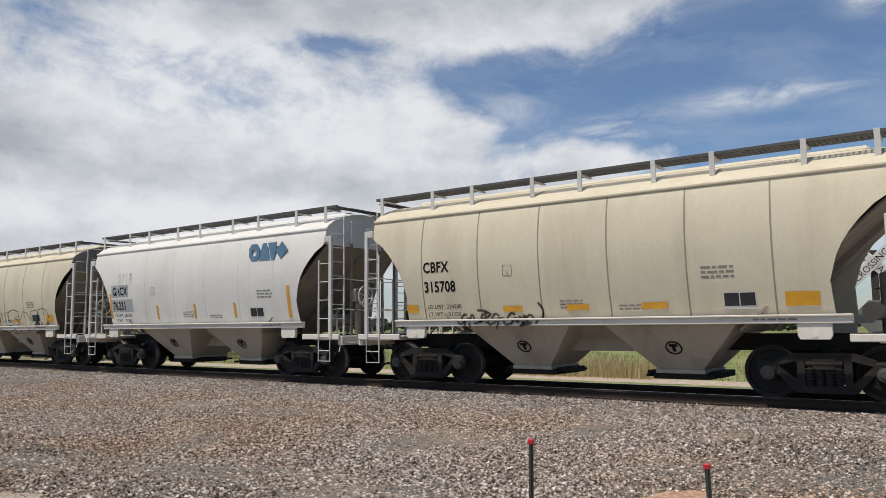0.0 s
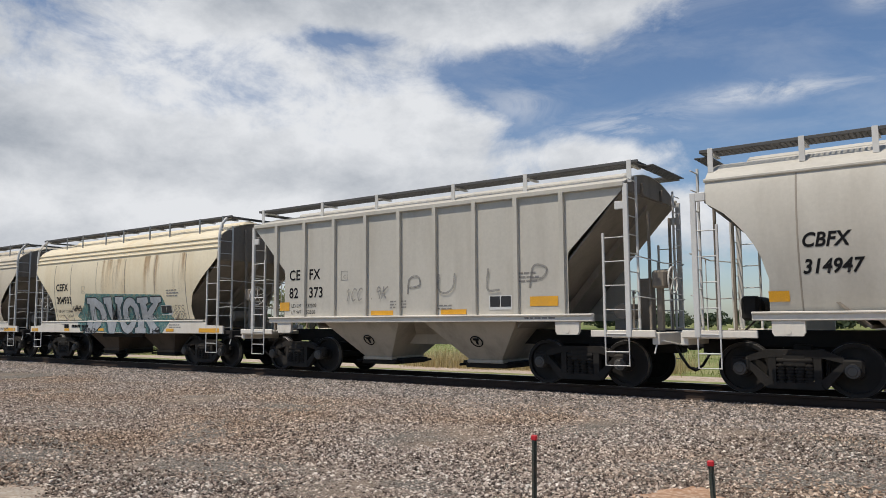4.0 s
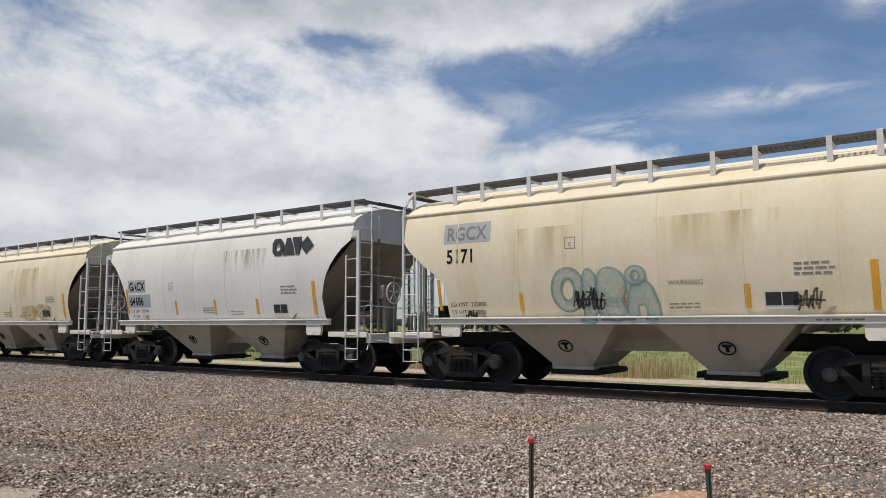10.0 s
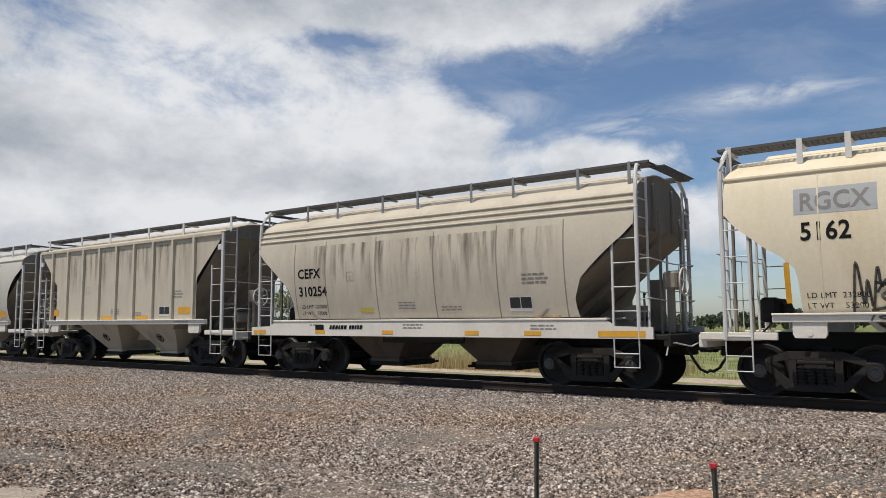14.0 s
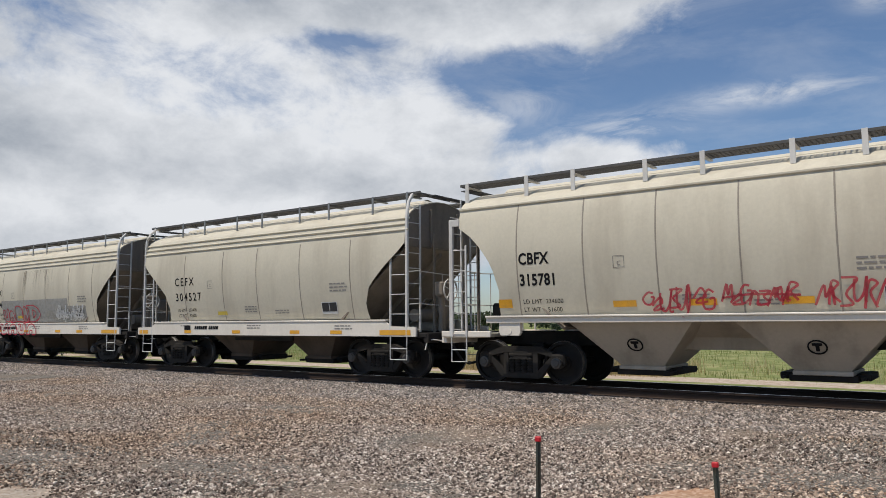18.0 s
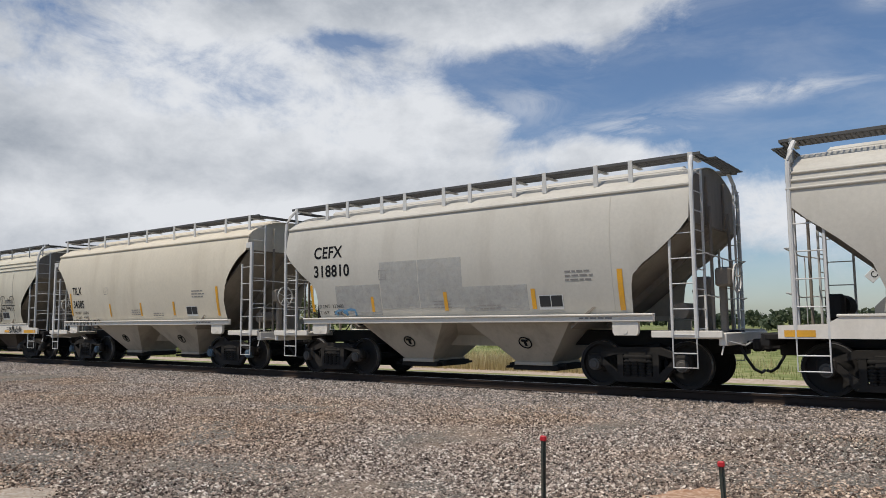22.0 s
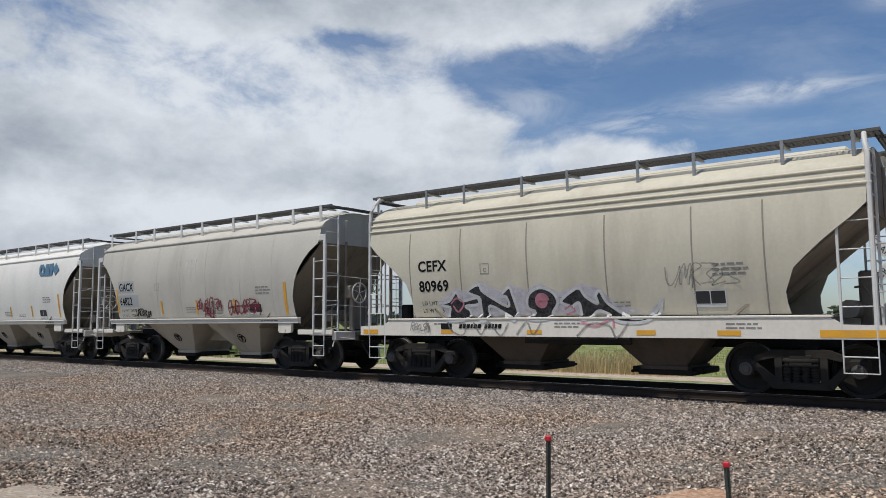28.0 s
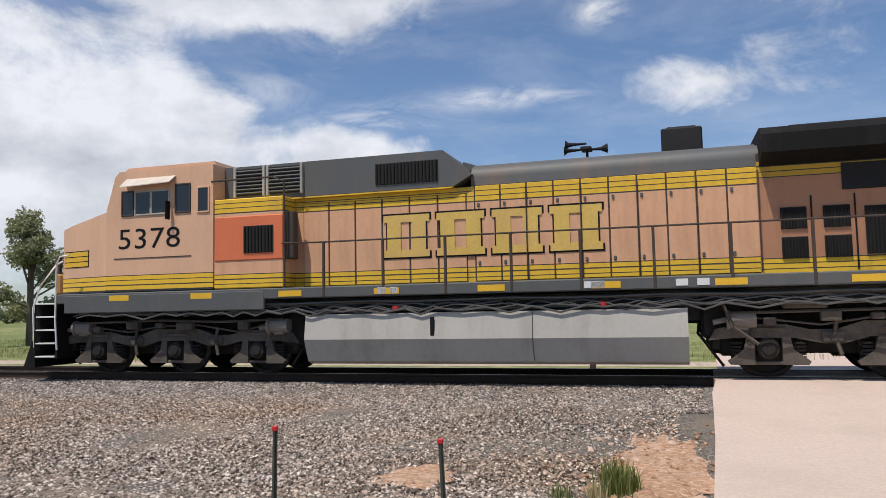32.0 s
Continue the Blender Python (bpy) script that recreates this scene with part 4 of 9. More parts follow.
def springs(g):
    """A packed nest of coil springs under the bolster's end."""
    g.cbox(-0.27, 0.27, 0.0, 0.06, 0.22, 0.60, 0.01)
    for x in (-0.225, -0.075, 0.075, 0.225):
        prof = [(0.03, 0.225)]
        for k in range(6):
            prof += [(0.078, 0.238 + 0.056 * k), (0.078, 0.262 + 0.056 * k), (0.055, 0.266 + 0.056 * k), (0.055, 0.288 + 0.056 * k)]
        g.lathe(prof + [(0.03, 0.575)], (x, -0.02, 0), 10, "z")
    g.cbox(-0.29, 0.29, -0.085, 0.06, 0.575, 0.66, 0.02)


def freight_truck(parent, x, cap):
    """A two-axle truck under the car: side frames, springs, bolster and two wheelsets that turn."""
    t = part("truck", cached("truck_bolster", lambda g: g.cbox(-0.2, 0.2, -1.08, 1.08, 0.5, 0.74, 0.03).cbox(-0.16, 0.16, -0.3, 0.3, 0.72, 0.86, 0.02)), TRUCK, parent, "dusty dark cast-steel truck", pose(x, 0, 0))
    for s in (-1, 1):
        part("side_frame", cached("side_frame", side_frame), TRUCK, t, at=pose(0, s * 1.0, 0))
        tagged(part("coil_spring", cached("coil_spring", springs, 50), TRUCK, t, at=pose(0, s * 1.0, 0, 0, 0, 0 if s < 0 else 180)), "row of coil springs", kind="stuff")
        for a in (-0.889, 0.889):
            part("bearing_cap", cached("bearing_cap", lambda g: g.lathe([(0.0, -0.11), (0.07, -0.11), (0.085, -0.09), (0.115, -0.085), (0.125, 0.08), (0.0, 0.08)], (0, 0, 0), 16)), cap, t, "round bearing end cap", pose(a, s * 1.06, 0.46, 0, 0, 0 if s < 0 else 180))
    for k, a in enumerate((-0.889, 0.889)):
        ws = part("wheelset", wheel_mesh("wheelset", 0.457), WHEEL, t, "dark steel wheelset with worn bright rims", pose(a, 0, 0.457))
        ws["axle"] = k
        WHEELSETS.append((ws, k, 0.457, a))
    return t


WHEELSETS = []


def ladder(parent, name, foot, across, z0, z1, rungs, mat, skip_first=False, joined=False):
    """A ladder: two stiles and its rungs, each rung a piece of its own. foot: a corner; across: the step from stile to stile."""
    fx, fy = foot
    ax, ay = across
    key = (name, round(fx, 3), round(fy, 3), round(ax, 3), round(ay, 3), z0, z1, joined)
    heights = [z0 + 0.06 + (z1 - z0 - 0.16) * k / max(1, rungs - 1) for k in range(rungs)]

    def stiles(g):
        for k in ((1,) if skip_first else (0, 1)):
            x, y = fx + ax * k, fy + ay * k
            g.cbox(x - 0.022, x + 0.022, y - 0.022, y + 0.022, z0, z1, 0.006)
        for z in heights if joined else ():
            g.tube([(fx, fy, z), (fx + ax, fy + ay, z)], 0.012, 5)
    ob = part(name, cached(key, stiles), mat, parent)
    length = math.hypot(ax, ay)
    rung = cached(("rung", round(length, 3)), lambda g: g.tube([(-length / 2, 0, 0), (length / 2, 0, 0)], 0.012, 6))
    for z in () if joined else heights:
        part("rung", rung, mat, ob, at=pose(fx + ax / 2, fy + ay / 2, z, 0, 0, math.degrees(math.atan2(ay, ax))))
    return ob


def covered_hopper(spec):
    """One two-bay covered hopper car, at its place in the train."""
    kind, mat, sill_mat = spec["kind"], spec["paint"], spec.get("sill", SILL)
    car = thing("covered_hopper", spec["label"], "hopper car", "covered hopper cars of the train", at=pose(TRAVEL[0][1] + spec["at"], 0, 0))
    body = part("body", shell(kind), mat, car)
    cap = CAPBLUE if spec.get("blue") else CAP
    for s in (-1, 1):
        turn = pose(0, 0, 0, 0, 0, 0 if s > 0 else 180)
        part("end_slope", end_slope(kind), GRIME_SHADE, car, "sloping end sheet with grime and shade in its colour", turn)
        top, ex = next(z for z, x in CUT[kind] if x >= 5.38), CUT[kind][-1][1] - 0.09
        part("slope_stiffener", cached(("slope_stiffener", kind), lambda g: g.prism([(ex, top - 0.05), (ex, top - 0.20), (3.2, 1.16), (3.05, 1.22)], -0.03, 0.03)), GRIME_SHADE, car, at=turn)
        # outside the gatx style this added sheet paints the shaded end darker
        part("end_sheet", end_sheet(kind), mat if spec.get("style") == "gatx" else GRIME_SHADE, car, "upper end sheet", turn)
        freight_truck(car, s * TRUCK_X, cap)
        b = part("hopper_bay", bay(kind), BAY_DIRT_SHADE if kind == "A" else BAYPAINT, car, "tapered discharge bay", pose(s * 1.62, 0, 0))
        part("outlet_gate", gate(), FRAME, b, "dark sliding outlet gate")
        part("bay_roundel", cached("bay_roundel", lambda g: [g.lathe([(0.135, -0.006), (0.16, -0.006), (0.16, 0.006), (0.135, 0.006), (0.135, -0.006)], (0, 0, 0), 20), g.cbox(-0.08, 0.08, -0.012, 0.012, 0.03, 0.09, 0.01), g.cbox(-0.03, 0.03, -0.012, 0.012, -0.09, 0.05, 0.01)]), BLACK, b, "round dark stencil on the bay's face", pose(0, -0.992, 0.86, 38.8 if kind != "A" else 30.0) if kind != "A" else pose(0, -0.875, 0.86, 31.6))
        # end platform, posts and ladders
        part("end_sill", cached(("end_sill", kind == "A"), lambda g: [g.cbox(5.05, 5.95, -1.46, 1.46, 0.98, 1.08, 0.015), g.cbox(5.86, 6.0, -1.45, 1.45, 0.86, 1.09, 0.015)]), sill_mat if kind != "A" else FRAME, car, "end platform", turn)
        part("draft_gear", cached("draft_gear", lambda g: [g.cbox(5.3, 5.98, -0.2, 0.2, 0.66, 0.98, 0.02), g.cbox(5.9, 6.18, -0.14, 0.14, 0.76, 0.92, 0.03), g.cbox(6.08, 6.27, -0.2, 0.06, 0.72, 0.96, 0.05), g.cbox(6.12, 6.28, 0.05, 0.2, 0.72, 0.96, 0.05)]), FRAME, car, "dark coupler and draft gear", turn)
        part("brake_hose", cached("brake_hose", lambda g: g.tube([(5.95, -0.42, 0.82), (6.05, -0.40, 0.60), (6.15, -0.30, 0.40), (6.24, -0.16, 0.33), (6.26, 0.0, 0.36)], 0.028, 8)), RUBBER, car, "hanging rubber brake hose", turn)
        part("uncoupling_lever", cached("uncoupling_lever", lambda g: g.tube([(5.9, -1.45, 0.70), (5.95, -1.42, 0.92), (6.02, -1.3, 0.93), (6.06, -0.5, 0.84), (6.1, -0.1, 0.92)], 0.016, 6)), BAR, car, at=turn)
        px, back = POST[kind]
        bars = mat if spec.get("plain_bars") else BAR
        near = -1 if s > 0 else 1          # the side that faces the gravel lot, in the turned end's space
        for y in (-1, 1):
            part("corner_post", cached(("corner_post", kind, y), lambda g: corner_post(g, kind, -y)), bars, car, at=turn)
            lad = ladder(car, "side_ladder", (px, y * 1.53), (-back, 0), 1.0, 3.02, 5, bars, True, y != near)
            lad.matrix_basis = turn
            lad = ladder(car, "end_ladder", (px + 0.04, y * 1.49), (0, -y * 0.42), 1.1, 4.15, 9, bars, True, y != near)
            lad.matrix_basis = turn
            part("step", cached(("step", y, kind), lambda g: [g.tube([(px, y * 1.53, 1.0), (px, y * 1.53, 0.46), (px - back, y * 1.53, 0.46), (px - back, y * 1.53, 1.0)], 0.016, 6), g.tube([(px, y * 1.53, 0.72), (px - back, y * 1.53, 0.72)], 0.014, 6)]), bars, car, "stirrup step", turn)
        part("end_post", cached(("end_post", kind), lambda g: [g.cbox(5.52, 5.57, y - 0.035, y + 0.035, 1.08, 3.5, 0.01) for y in (-0.62, 0.62)]), GRIME_SHADE, car, at=turn)
        part("end_handrail", cached(("end_handrail", kind), lambda g: [g.tube([(px + 0.04, -1.5, z), (px + 0.16, -1.3, z + 0.02), (px + 0.17, 0.0, z - 0.03), (px + 0.16, 1.3, z + 0.02), (px + 0.04, 1.5, z)], 0.013, 6) for z in (1.75, 2.52)] + [g.tube([(px + 0.165, y, 1.08), (px + 0.165, y, 2.5)], 0.011, 5) for y in (-0.35, 0.35)]), bars, car, "handrails across the car's end", turn)
        if s > 0:
            part("brake_gear", cached("brake_gear", brake_gear), GRIME_SHADE, car, "hand brake housing and pipes", turn)
            part("brake_wheel", cached("brake_wheel", lambda g: [g.lathe([(0.25, -0.014), (0.28, -0.014), (0.28, 0.014), (0.25, 0.014), (0.25, -0.014)], (5.98, -0.55, 2.1), 20, "x")] + [g.tube([(5.98, -0.55, 2.1), (5.98, -0.55 + 0.26 * math.cos(a), 2.1 + 0.26 * math.sin(a))], 0.012, 5) for a in (0.3, 1.56, 2.8, 4.1, 5.3)]), BAR, car, "spoked hand brake wheel", turn)
        else:
            part("brake_cylinder", cached("brake_cylinder", lambda g: [g.tube([(4.95, -0.4, 1.55), (4.95, 0.4, 1.55)], 0.2, 14), g.cbox(4.8, 5.1, 0.45, 0.75, 1.3, 1.75, 0.05), g.tube([(4.95, -0.4, 1.55), (5.2, -0.7, 1.3), (5.4, -0.7, 1.1)], 0.02)]), FRAME, car, "dark brake cylinder and valve", turn)
    part("centre_sill", cached("centre_sill", lambda g: g.cbox(-5.9, 5.9, -0.17, 0.17, 0.80, 1.12, 0.02)), FRAME, car)
    if kind != "A":
        part("sill_cover", cached("sill_cover", lambda g: g.prism([(-0.30, 0.76), (-0.30, 1.0), (-0.85, 1.36), (0.85, 1.36), (0.30, 1.0), (0.30, 0.76)], -1.3, 1.3, "x")), BAYPAINT, car, "dusty darkened cover between the discharge bays")
    if kind == "A":
        for s in (-1, 1):
            part("side_sill", cached("side_sill_deep", lambda g: g.prism([(-5.7, 1.0), (5.7, 1.0), (5.7, 1.22), (4.95, 1.24), (4.75, 1.36), (-4.75, 1.36), (-4.95, 1.24), (-5.7, 1.22)], -0.03, 0.03)), sill_mat, car, "deep pale side sill", pose(0, s * 1.52, 0))
            part("sill_ledge", cached("sill_ledge", lambda g: g.cbox(-4.8, 4.8, -0.05, 0.09, 1.355, 1.40, 0.01)), sill_mat, car, at=pose(0, s * 1.52, 0, 0, 0, 0 if s < 0 else 180))
            part("bolster_web", cached("bolster_web", lambda g: g.cbox(-1.2, 1.2, -0.05, 0.05, 0.85, 1.1, 0.02)), FRAME, car, at=pose(0, s * 1.2, 0))
    else:
        for s in (-1, 1):
            part("side_sill", cached("side_sill_thin", lambda g: [g.cbox(-4.72, 4.72, -0.05, 0.05, 1.30, 1.43, 0.012), g.cbox(-4.72, 4.72, -0.09, 0.05, 1.415, 1.455, 0.01)]), sill_mat, car, "pale side sill", pose(0, s * 1.52, 0, 0, 0, 0 if s < 0 else 180))
            for e in (-1, 1):
                part("jacking_pad", cached(("jacking_pad", kind == "R"), lambda g: [g.prism([(-0.26, 1.30), (0.26, 1.30), (0.26, 1.10), (0.22, 1.04), (-0.22, 1.04), (-0.26, 1.10)], -0.04, 0.04), g.lathe([(0.0, -0.05), (0.05, -0.05), (0.05, 0.05)], (0, 0, 1.12), 12)]), sill_mat, car, at=pose(e * 4.15, s * 1.5, 0))
                part("end_sill_rail", cached("end_sill_rail", lambda g: g.cbox(-0.65, 0.65, -0.035, 0.035, 1.0, 1.13, 0.012)), sill_mat, car, at=pose(e * 5.3, s * 1.49, 0))
    # eaves
    for s in (-1, 1):
        if kind == "A":
            for z in (3.52, 3.66, 3.80):
                part("eave_bead", cached(("eave_bead", z), lambda g: g.cbox(-5.47, 5.47, -0.025, 0.025, z - 0.028, z + 0.028, 0.02)), mat, car, at=pose(0, s * (side_y(kind, z) + 0.012), 0))
        elif kind == "F":
            part("eave_rail", cached("eave_rail_f", lambda g: g.cbox(-5.42, 5.42, -0.05, 0.05, 3.90, 4.01, 0.015)), mat, car, at=pose(0, s * 1.52, 0))
        else:
            part("eave_rail", cached("eave_rail", lambda g: g.cbox(-5.48, 5.48, -0.035, 0.035, 3.80, 3.87, 0.02)), mat, car, at=pose(0, s * 1.452, 0))
    # ribs or weld seams on both sides
    if kind == "F":
        rib = cached("side_rib", lambda g: g.prism([(-0.05, 1.42), (0.05, 1.42), (0.05, 3.92), (-0.05, 3.92)], -0.045, 0.045))
        for x in (-4.48, -3.4, -2.33, -1.26, -0.2, 0.86, 1.94, 3.0, 4.08):
            for s in (-1, 1):
                part("side_rib", rib, mat, car, at=pose(x, s * 1.535, 0))
    else:
        for x in spec.get("seams", SEAMS.get(kind, SEAMS["T"])):
            part("weld_seam", cached(("weld_seam", kind, x), lambda g: weld_seam(g, kind, x), 60), mat if spec.get("style") in ("gatx", "rgcx", "wide") else SEAM, car, at=pose(x, 0, 0))
    # roof: hatch trough, running boards on brackets
    part("hatch_cover", cached("hatch_cover", lambda g: g.lathe([(0.42, -4.9), (0.42, 4.9)], (0, 0, 4.05), 16, "x").cbox(-5.0, 5.0, -0.30, 0.30, 4.2, 4.42, 0.06)), mat, car, "long roof hatch")
    wide = 0.62
    for s in (-1, 1):
        part("running_board", cached("running_board", running_board, 0), GRATE, car, "dark steel grating running board", pose(0, s * 0.95, 0, 0, 0, 180 if s < 0 else 0))
        part("board_edge", cached("board_edge", lambda g: g.cbox(-5.6, 5.6, -0.02, 0.02, 4.40, 4.46, 0.005)), GRATE, car, at=pose(0, s * 1.22, 0))
        n = {"R": 12, "F": 6}.get(kind, 9) if s < 0 else 0
        for k in range(n):
            x = -5.3 + 10.6 * k / (n - 1) + (0.12 if k % 2 else -0.1)
            part("board_bracket", cached(("board_bracket", kind == "A"), lambda g: [g.cbox(*((-0.03, 0.03) if kind == "A" else (-0.048, 0.048)), -0.012, 0.012, 4.02, 4.47, 0.004), g.cbox(-0.04, 0.04, -0.01, 0.55, 4.36, 4.39, 0.004)]), GALV if kind == "A" else bars, car, at=pose(x, s * 1.245, 0))
    for s in (-1, 1):
        part("end_board", cached("end_board", lambda g: end_board(g), 0), GRATE, car, "grating platform over the car's end", pose(0, 0, 0, 0, 0, 0 if s > 0 else 180))
    stencils(car, spec)
    artwork(car, spec)
    return car


def corner_post(g, kind, side=1):
    """The tall post at the car's corner, bent over to the roof on some cars."""
    y = -1.52 * side
    x = POST[kind][0]
    if kind in "ARC":
        g.tube([(x, y, 1.0), (x, y, 3.75), (x, y * 0.985, 4.0), (x - 0.03, y * 0.93, 4.2), (x - 0.06, y * 0.82, 4.38), (x - 0.06, y * 0.70, 4.44)], 0.042, 8)
    else:
        g.cbox(x - 0.05, x + 0.05, y - 0.035, y + 0.035, 1.0, 3.62 if kind == "T" else 3.95, 0.01)
        g.cbox(x - 0.22, x + 0.05, y - 0.03, y + 0.03, 3.46, 3.62, 0.01)


def brake_gear(g):
    g.cbox(5.62, 5.9, -0.75, -0.35, 1.95, 2.3, 0.04)
    g.cbox(5.66, 5.78, -0.62, -0.48, 1.1, 2.0, 0.02)
    g.cbox(4.95, 5.25, 0.2, 0.5, 1.1, 2.2, 0.04)
    g.tube([(5.3, -0.9, 1.1), (5.3, -0.9, 1.7), (5.1, -0.4, 1.9), (4.9, 0.2, 1.9)], 0.022)
    g.tube([(4.9, -0.6, 1.5), (4.9, 0.6, 1.5)], 0.16, 14)


SEAMS = {"T": (-3.93, -2.41, -0.92, 0.58, 2.1, 3.57), "A": (-3.98, -2.85, -1.15, 0.6, 2.3, 3.9)}      # where the side sheets are welded together


def weld_seam(g, kind, at):
    """A thin bead down the side from the eave, as far down as the side sheet goes."""
    top = 3.44 if kind == "A" else 3.82
    prof = [(z, y) for z, y in PROFILE["round"] if z <= top and interp(CUT[kind], z) > abs(at) + 0.03]
    verts = [(x, -y - lift, z) for z, y in prof for x, lift in ((-0.015, 0.002), (0.0, 0.010), (0.015, 0.002))]
    g.add(verts, [(3 * i + j, 3 * i + j + 1, 3 * i + j + 4, 3 * i + j + 3) for i in range(len(prof) - 1) for j in (0, 1)])


def running_board(g):
    """Open grating: bars along and across with gaps."""
    for k in range(9):
        y = -0.20 + 0.0575 * k
        g.box(-5.6, 5.6, y - 0.006, y + 0.006, 4.40, 4.432)
    for k in range(125):
        x = -5.58 + 0.09 * k
        g.box(x - 0.012, x + 0.012, -0.20, 0.26, 4.402, 4.43)


def end_board(g):
    for k in range(6):
        x = 5.5 + 0.055 * k
        g.box(x - 0.008, x + 0.008, -0.9, 0.9, 4.37, 4.395)
    for k in range(21):
        y = -0.9 + 0.09 * k
        g.box(5.48, 5.80, y - 0.008, y + 0.008, 4.372, 4.393)

TEXTS = []
BUILDER_X = -2.7
SPACED = set()      # words set with wide gaps between their letters


# ---- lettering, placards and spray paint on the cars' near sides ----
def spray(name, colour, thin=0.0):
    """Sprayed paint that covers unevenly."""
    m = material(name, colour, 0.7, 0, 0.15, 3)
    t = m.node_tree
    b = t.nodes["Principled BSDF"]
    tc = t.nodes.new("ShaderNodeTexCoord")
    n = node(t, "ShaderNodeTexNoise", Scale=7.0, Detail=6.0, Roughness=0.7)
    t.links.new(tc.outputs["Object"], n.inputs["Vector"])
    r = t.nodes.new("ShaderNodeMapRange")
    r.inputs["From Min"].default_value, r.inputs["From Max"].default_value = 0.25, 0.6
    r.inputs["To Min"].default_value, r.inputs["To Max"].default_value = max(0.0, 0.75 - thin), max(0.05, 1.0 - thin * 0.7)
    t.links.new(n.outputs["Fac"], r.inputs["Value"])
    t.links.new(r.outputs[0], b.inputs["Alpha"])
    return m


S_BLACK = spray("spray_black", (0.02, 0.02, 0.022), 0.15)
S_GREY = spray("spray_grey", (0.16, 0.16, 0.16), 0.5)
S_TEAL = spray("spray_teal", (0.055, 0.20, 0.20), 0.35)
S_CYAN = spray("spray_cyan", (0.09, 0.46, 0.50), 0.2)
S_PALE = spray("spray_pale_green", (0.34, 0.45, 0.40), 0.35)
S_WHITE = spray("spray_white", (0.62, 0.62, 0.61), 0.1)
S_SILVER = spray("spray_silver", (0.43, 0.45, 0.47), 0.1)
S_RED = spray("spray_red", (0.45, 0.02, 0.045), 0.2)
S_PINK = spray("spray_pink", (0.62, 0.26, 0.32), 0.3)
S_ORANGE = spray("spray_orange", (0.60, 0.17, 0.055), 0.05)
S_BLUE = spray("spray_blue", (0.10, 0.30, 0.52), 0.4)
S_LILAC = spray("spray_lilac_white", (0.60, 0.57, 0.62), 0.25)
S_CYANP = spray("spray_pale_turquoise", (0.25, 0.40, 0.38), 0.15)
S_DULL = spray("spray_dull_turquoise", (0.17, 0.30, 0.30), 0.3)
S_DARKTEAL = spray("spray_dark_teal", (0.035, 0.085, 0.095), 0.1)
S_SLATE = spray("spray_slate", (0.09, 0.12, 0.14), 0.2)
S_PALER = spray("spray_faint_green", (0.44, 0.52, 0.48), 0.5)
S_HALO = spray("spray_turquoise_mist", (0.20, 0.52, 0.55), 0.45)
S_DARKRED = spray("spray_dark_red", (0.20, 0.025, 0.045), 0.15)
S_DULLRED = spray("spray_dull_red", (0.30, 0.10, 0.09), 0.4)
S_OCHREF = spray("ochre_film", (0.50, 0.36, 0.17), 0.7)
S_PATCH = spray("rolled_patch_grey", (0.36, 0.355, 0.335), 0.25)
S_PATCH2 = spray("rolled_patch_pale", (0.47, 0.46, 0.43), 0.3)


def run_down(name, colour, most, scale=5.5, detail=7.0):
    """Thin stains that run down from the roof and fade out."""
    m = material(name, colour, 0.8, 0, 0.15, 3)
    t = m.node_tree
    L = t.links.new
    tc = t.nodes.new("ShaderNodeTexCoord")
    mp = t.nodes.new("ShaderNodeMapping")
    mp.inputs["Scale"].default_value = (1.0, 0.0, 0.10)
    L(tc.outputs["Object"], mp.inputs["Vector"])
    n = node(t, "ShaderNodeTexNoise", Scale=scale, Detail=detail, Roughness=0.62)
    L(mp.outputs[0], n.inputs["Vector"])
    r = t.nodes.new("ShaderNodeMapRange")
    r.inputs["From Min"].default_value, r.inputs["From Max"].default_value, r.inputs["To Max"].default_value = 0.46, 0.74, most
    L(n.outputs["Fac"], r.inputs["Value"])
    sep = t.nodes.new("ShaderNodeSeparateXYZ")
    L(tc.outputs["Generated"], sep.inputs[0])
    last = r.outputs[0]
    for axis, a, b in (("Z", 0.0, 0.95), ("X", 0.0, 0.15), ("X", 1.0, 0.85)):
        f = t.nodes.new("ShaderNodeMapRange")
        f.inputs["From Min"].default_value, f.inputs["From Max"].default_value = a, b
        L(sep.outputs[axis], f.inputs["Value"])
        x = t.nodes.new("ShaderNodeMath")
        x.operation = "MULTIPLY"
        L(last, x.inputs[0])
        L(f.outputs[0], x.inputs[1])
        last = x.outputs[0]
    L(last, t.nodes["Principled BSDF"].inputs["Alpha"])
    return m


S_RUST = run_down("rust_streak", (0.36, 0.20, 0.08), 0.9, 3.6, 6.0)
S_SOOT = run_down("dirt_streak", (0.13, 0.105, 0.085), 0.8)
S_OCHRE = run_down("ochre_streak", (0.56, 0.42, 0.20), 0.55, 1.6, 4.0)
S_SPILL = run_down("pale_spill", (0.66, 0.65, 0.62), 0.95)


def skin(kind, z):
    """Where paint lies on a car's near side, sill included."""
    if z > 1.42:
        return side_y(kind, z) + 0.006
    return 1.554 if kind == "A" else 1.574


def smooth_line(points, per=6):
    """A soft curve through the points."""
    p = [np.array(q, float) for q in points]
    if len(p) < 3:
        return p
    p = [2 * p[0] - p[1]] + p + [2 * p[-1] - p[-2]]
    out = []
    for i in range(1, len(p) - 2):
        for k in range(per):
            t = k / per
            out.append(0.5 * ((2 * p[i]) + (p[i + 1] - p[i - 1]) * t + (2 * p[i - 1] - 5 * p[i] + 4 * p[i + 1] - p[i + 2]) * t * t + (3 * p[i] - p[i - 1] - 3 * p[i + 1] + p[i + 2]) * t ** 3))
    return out + [p[-2]]


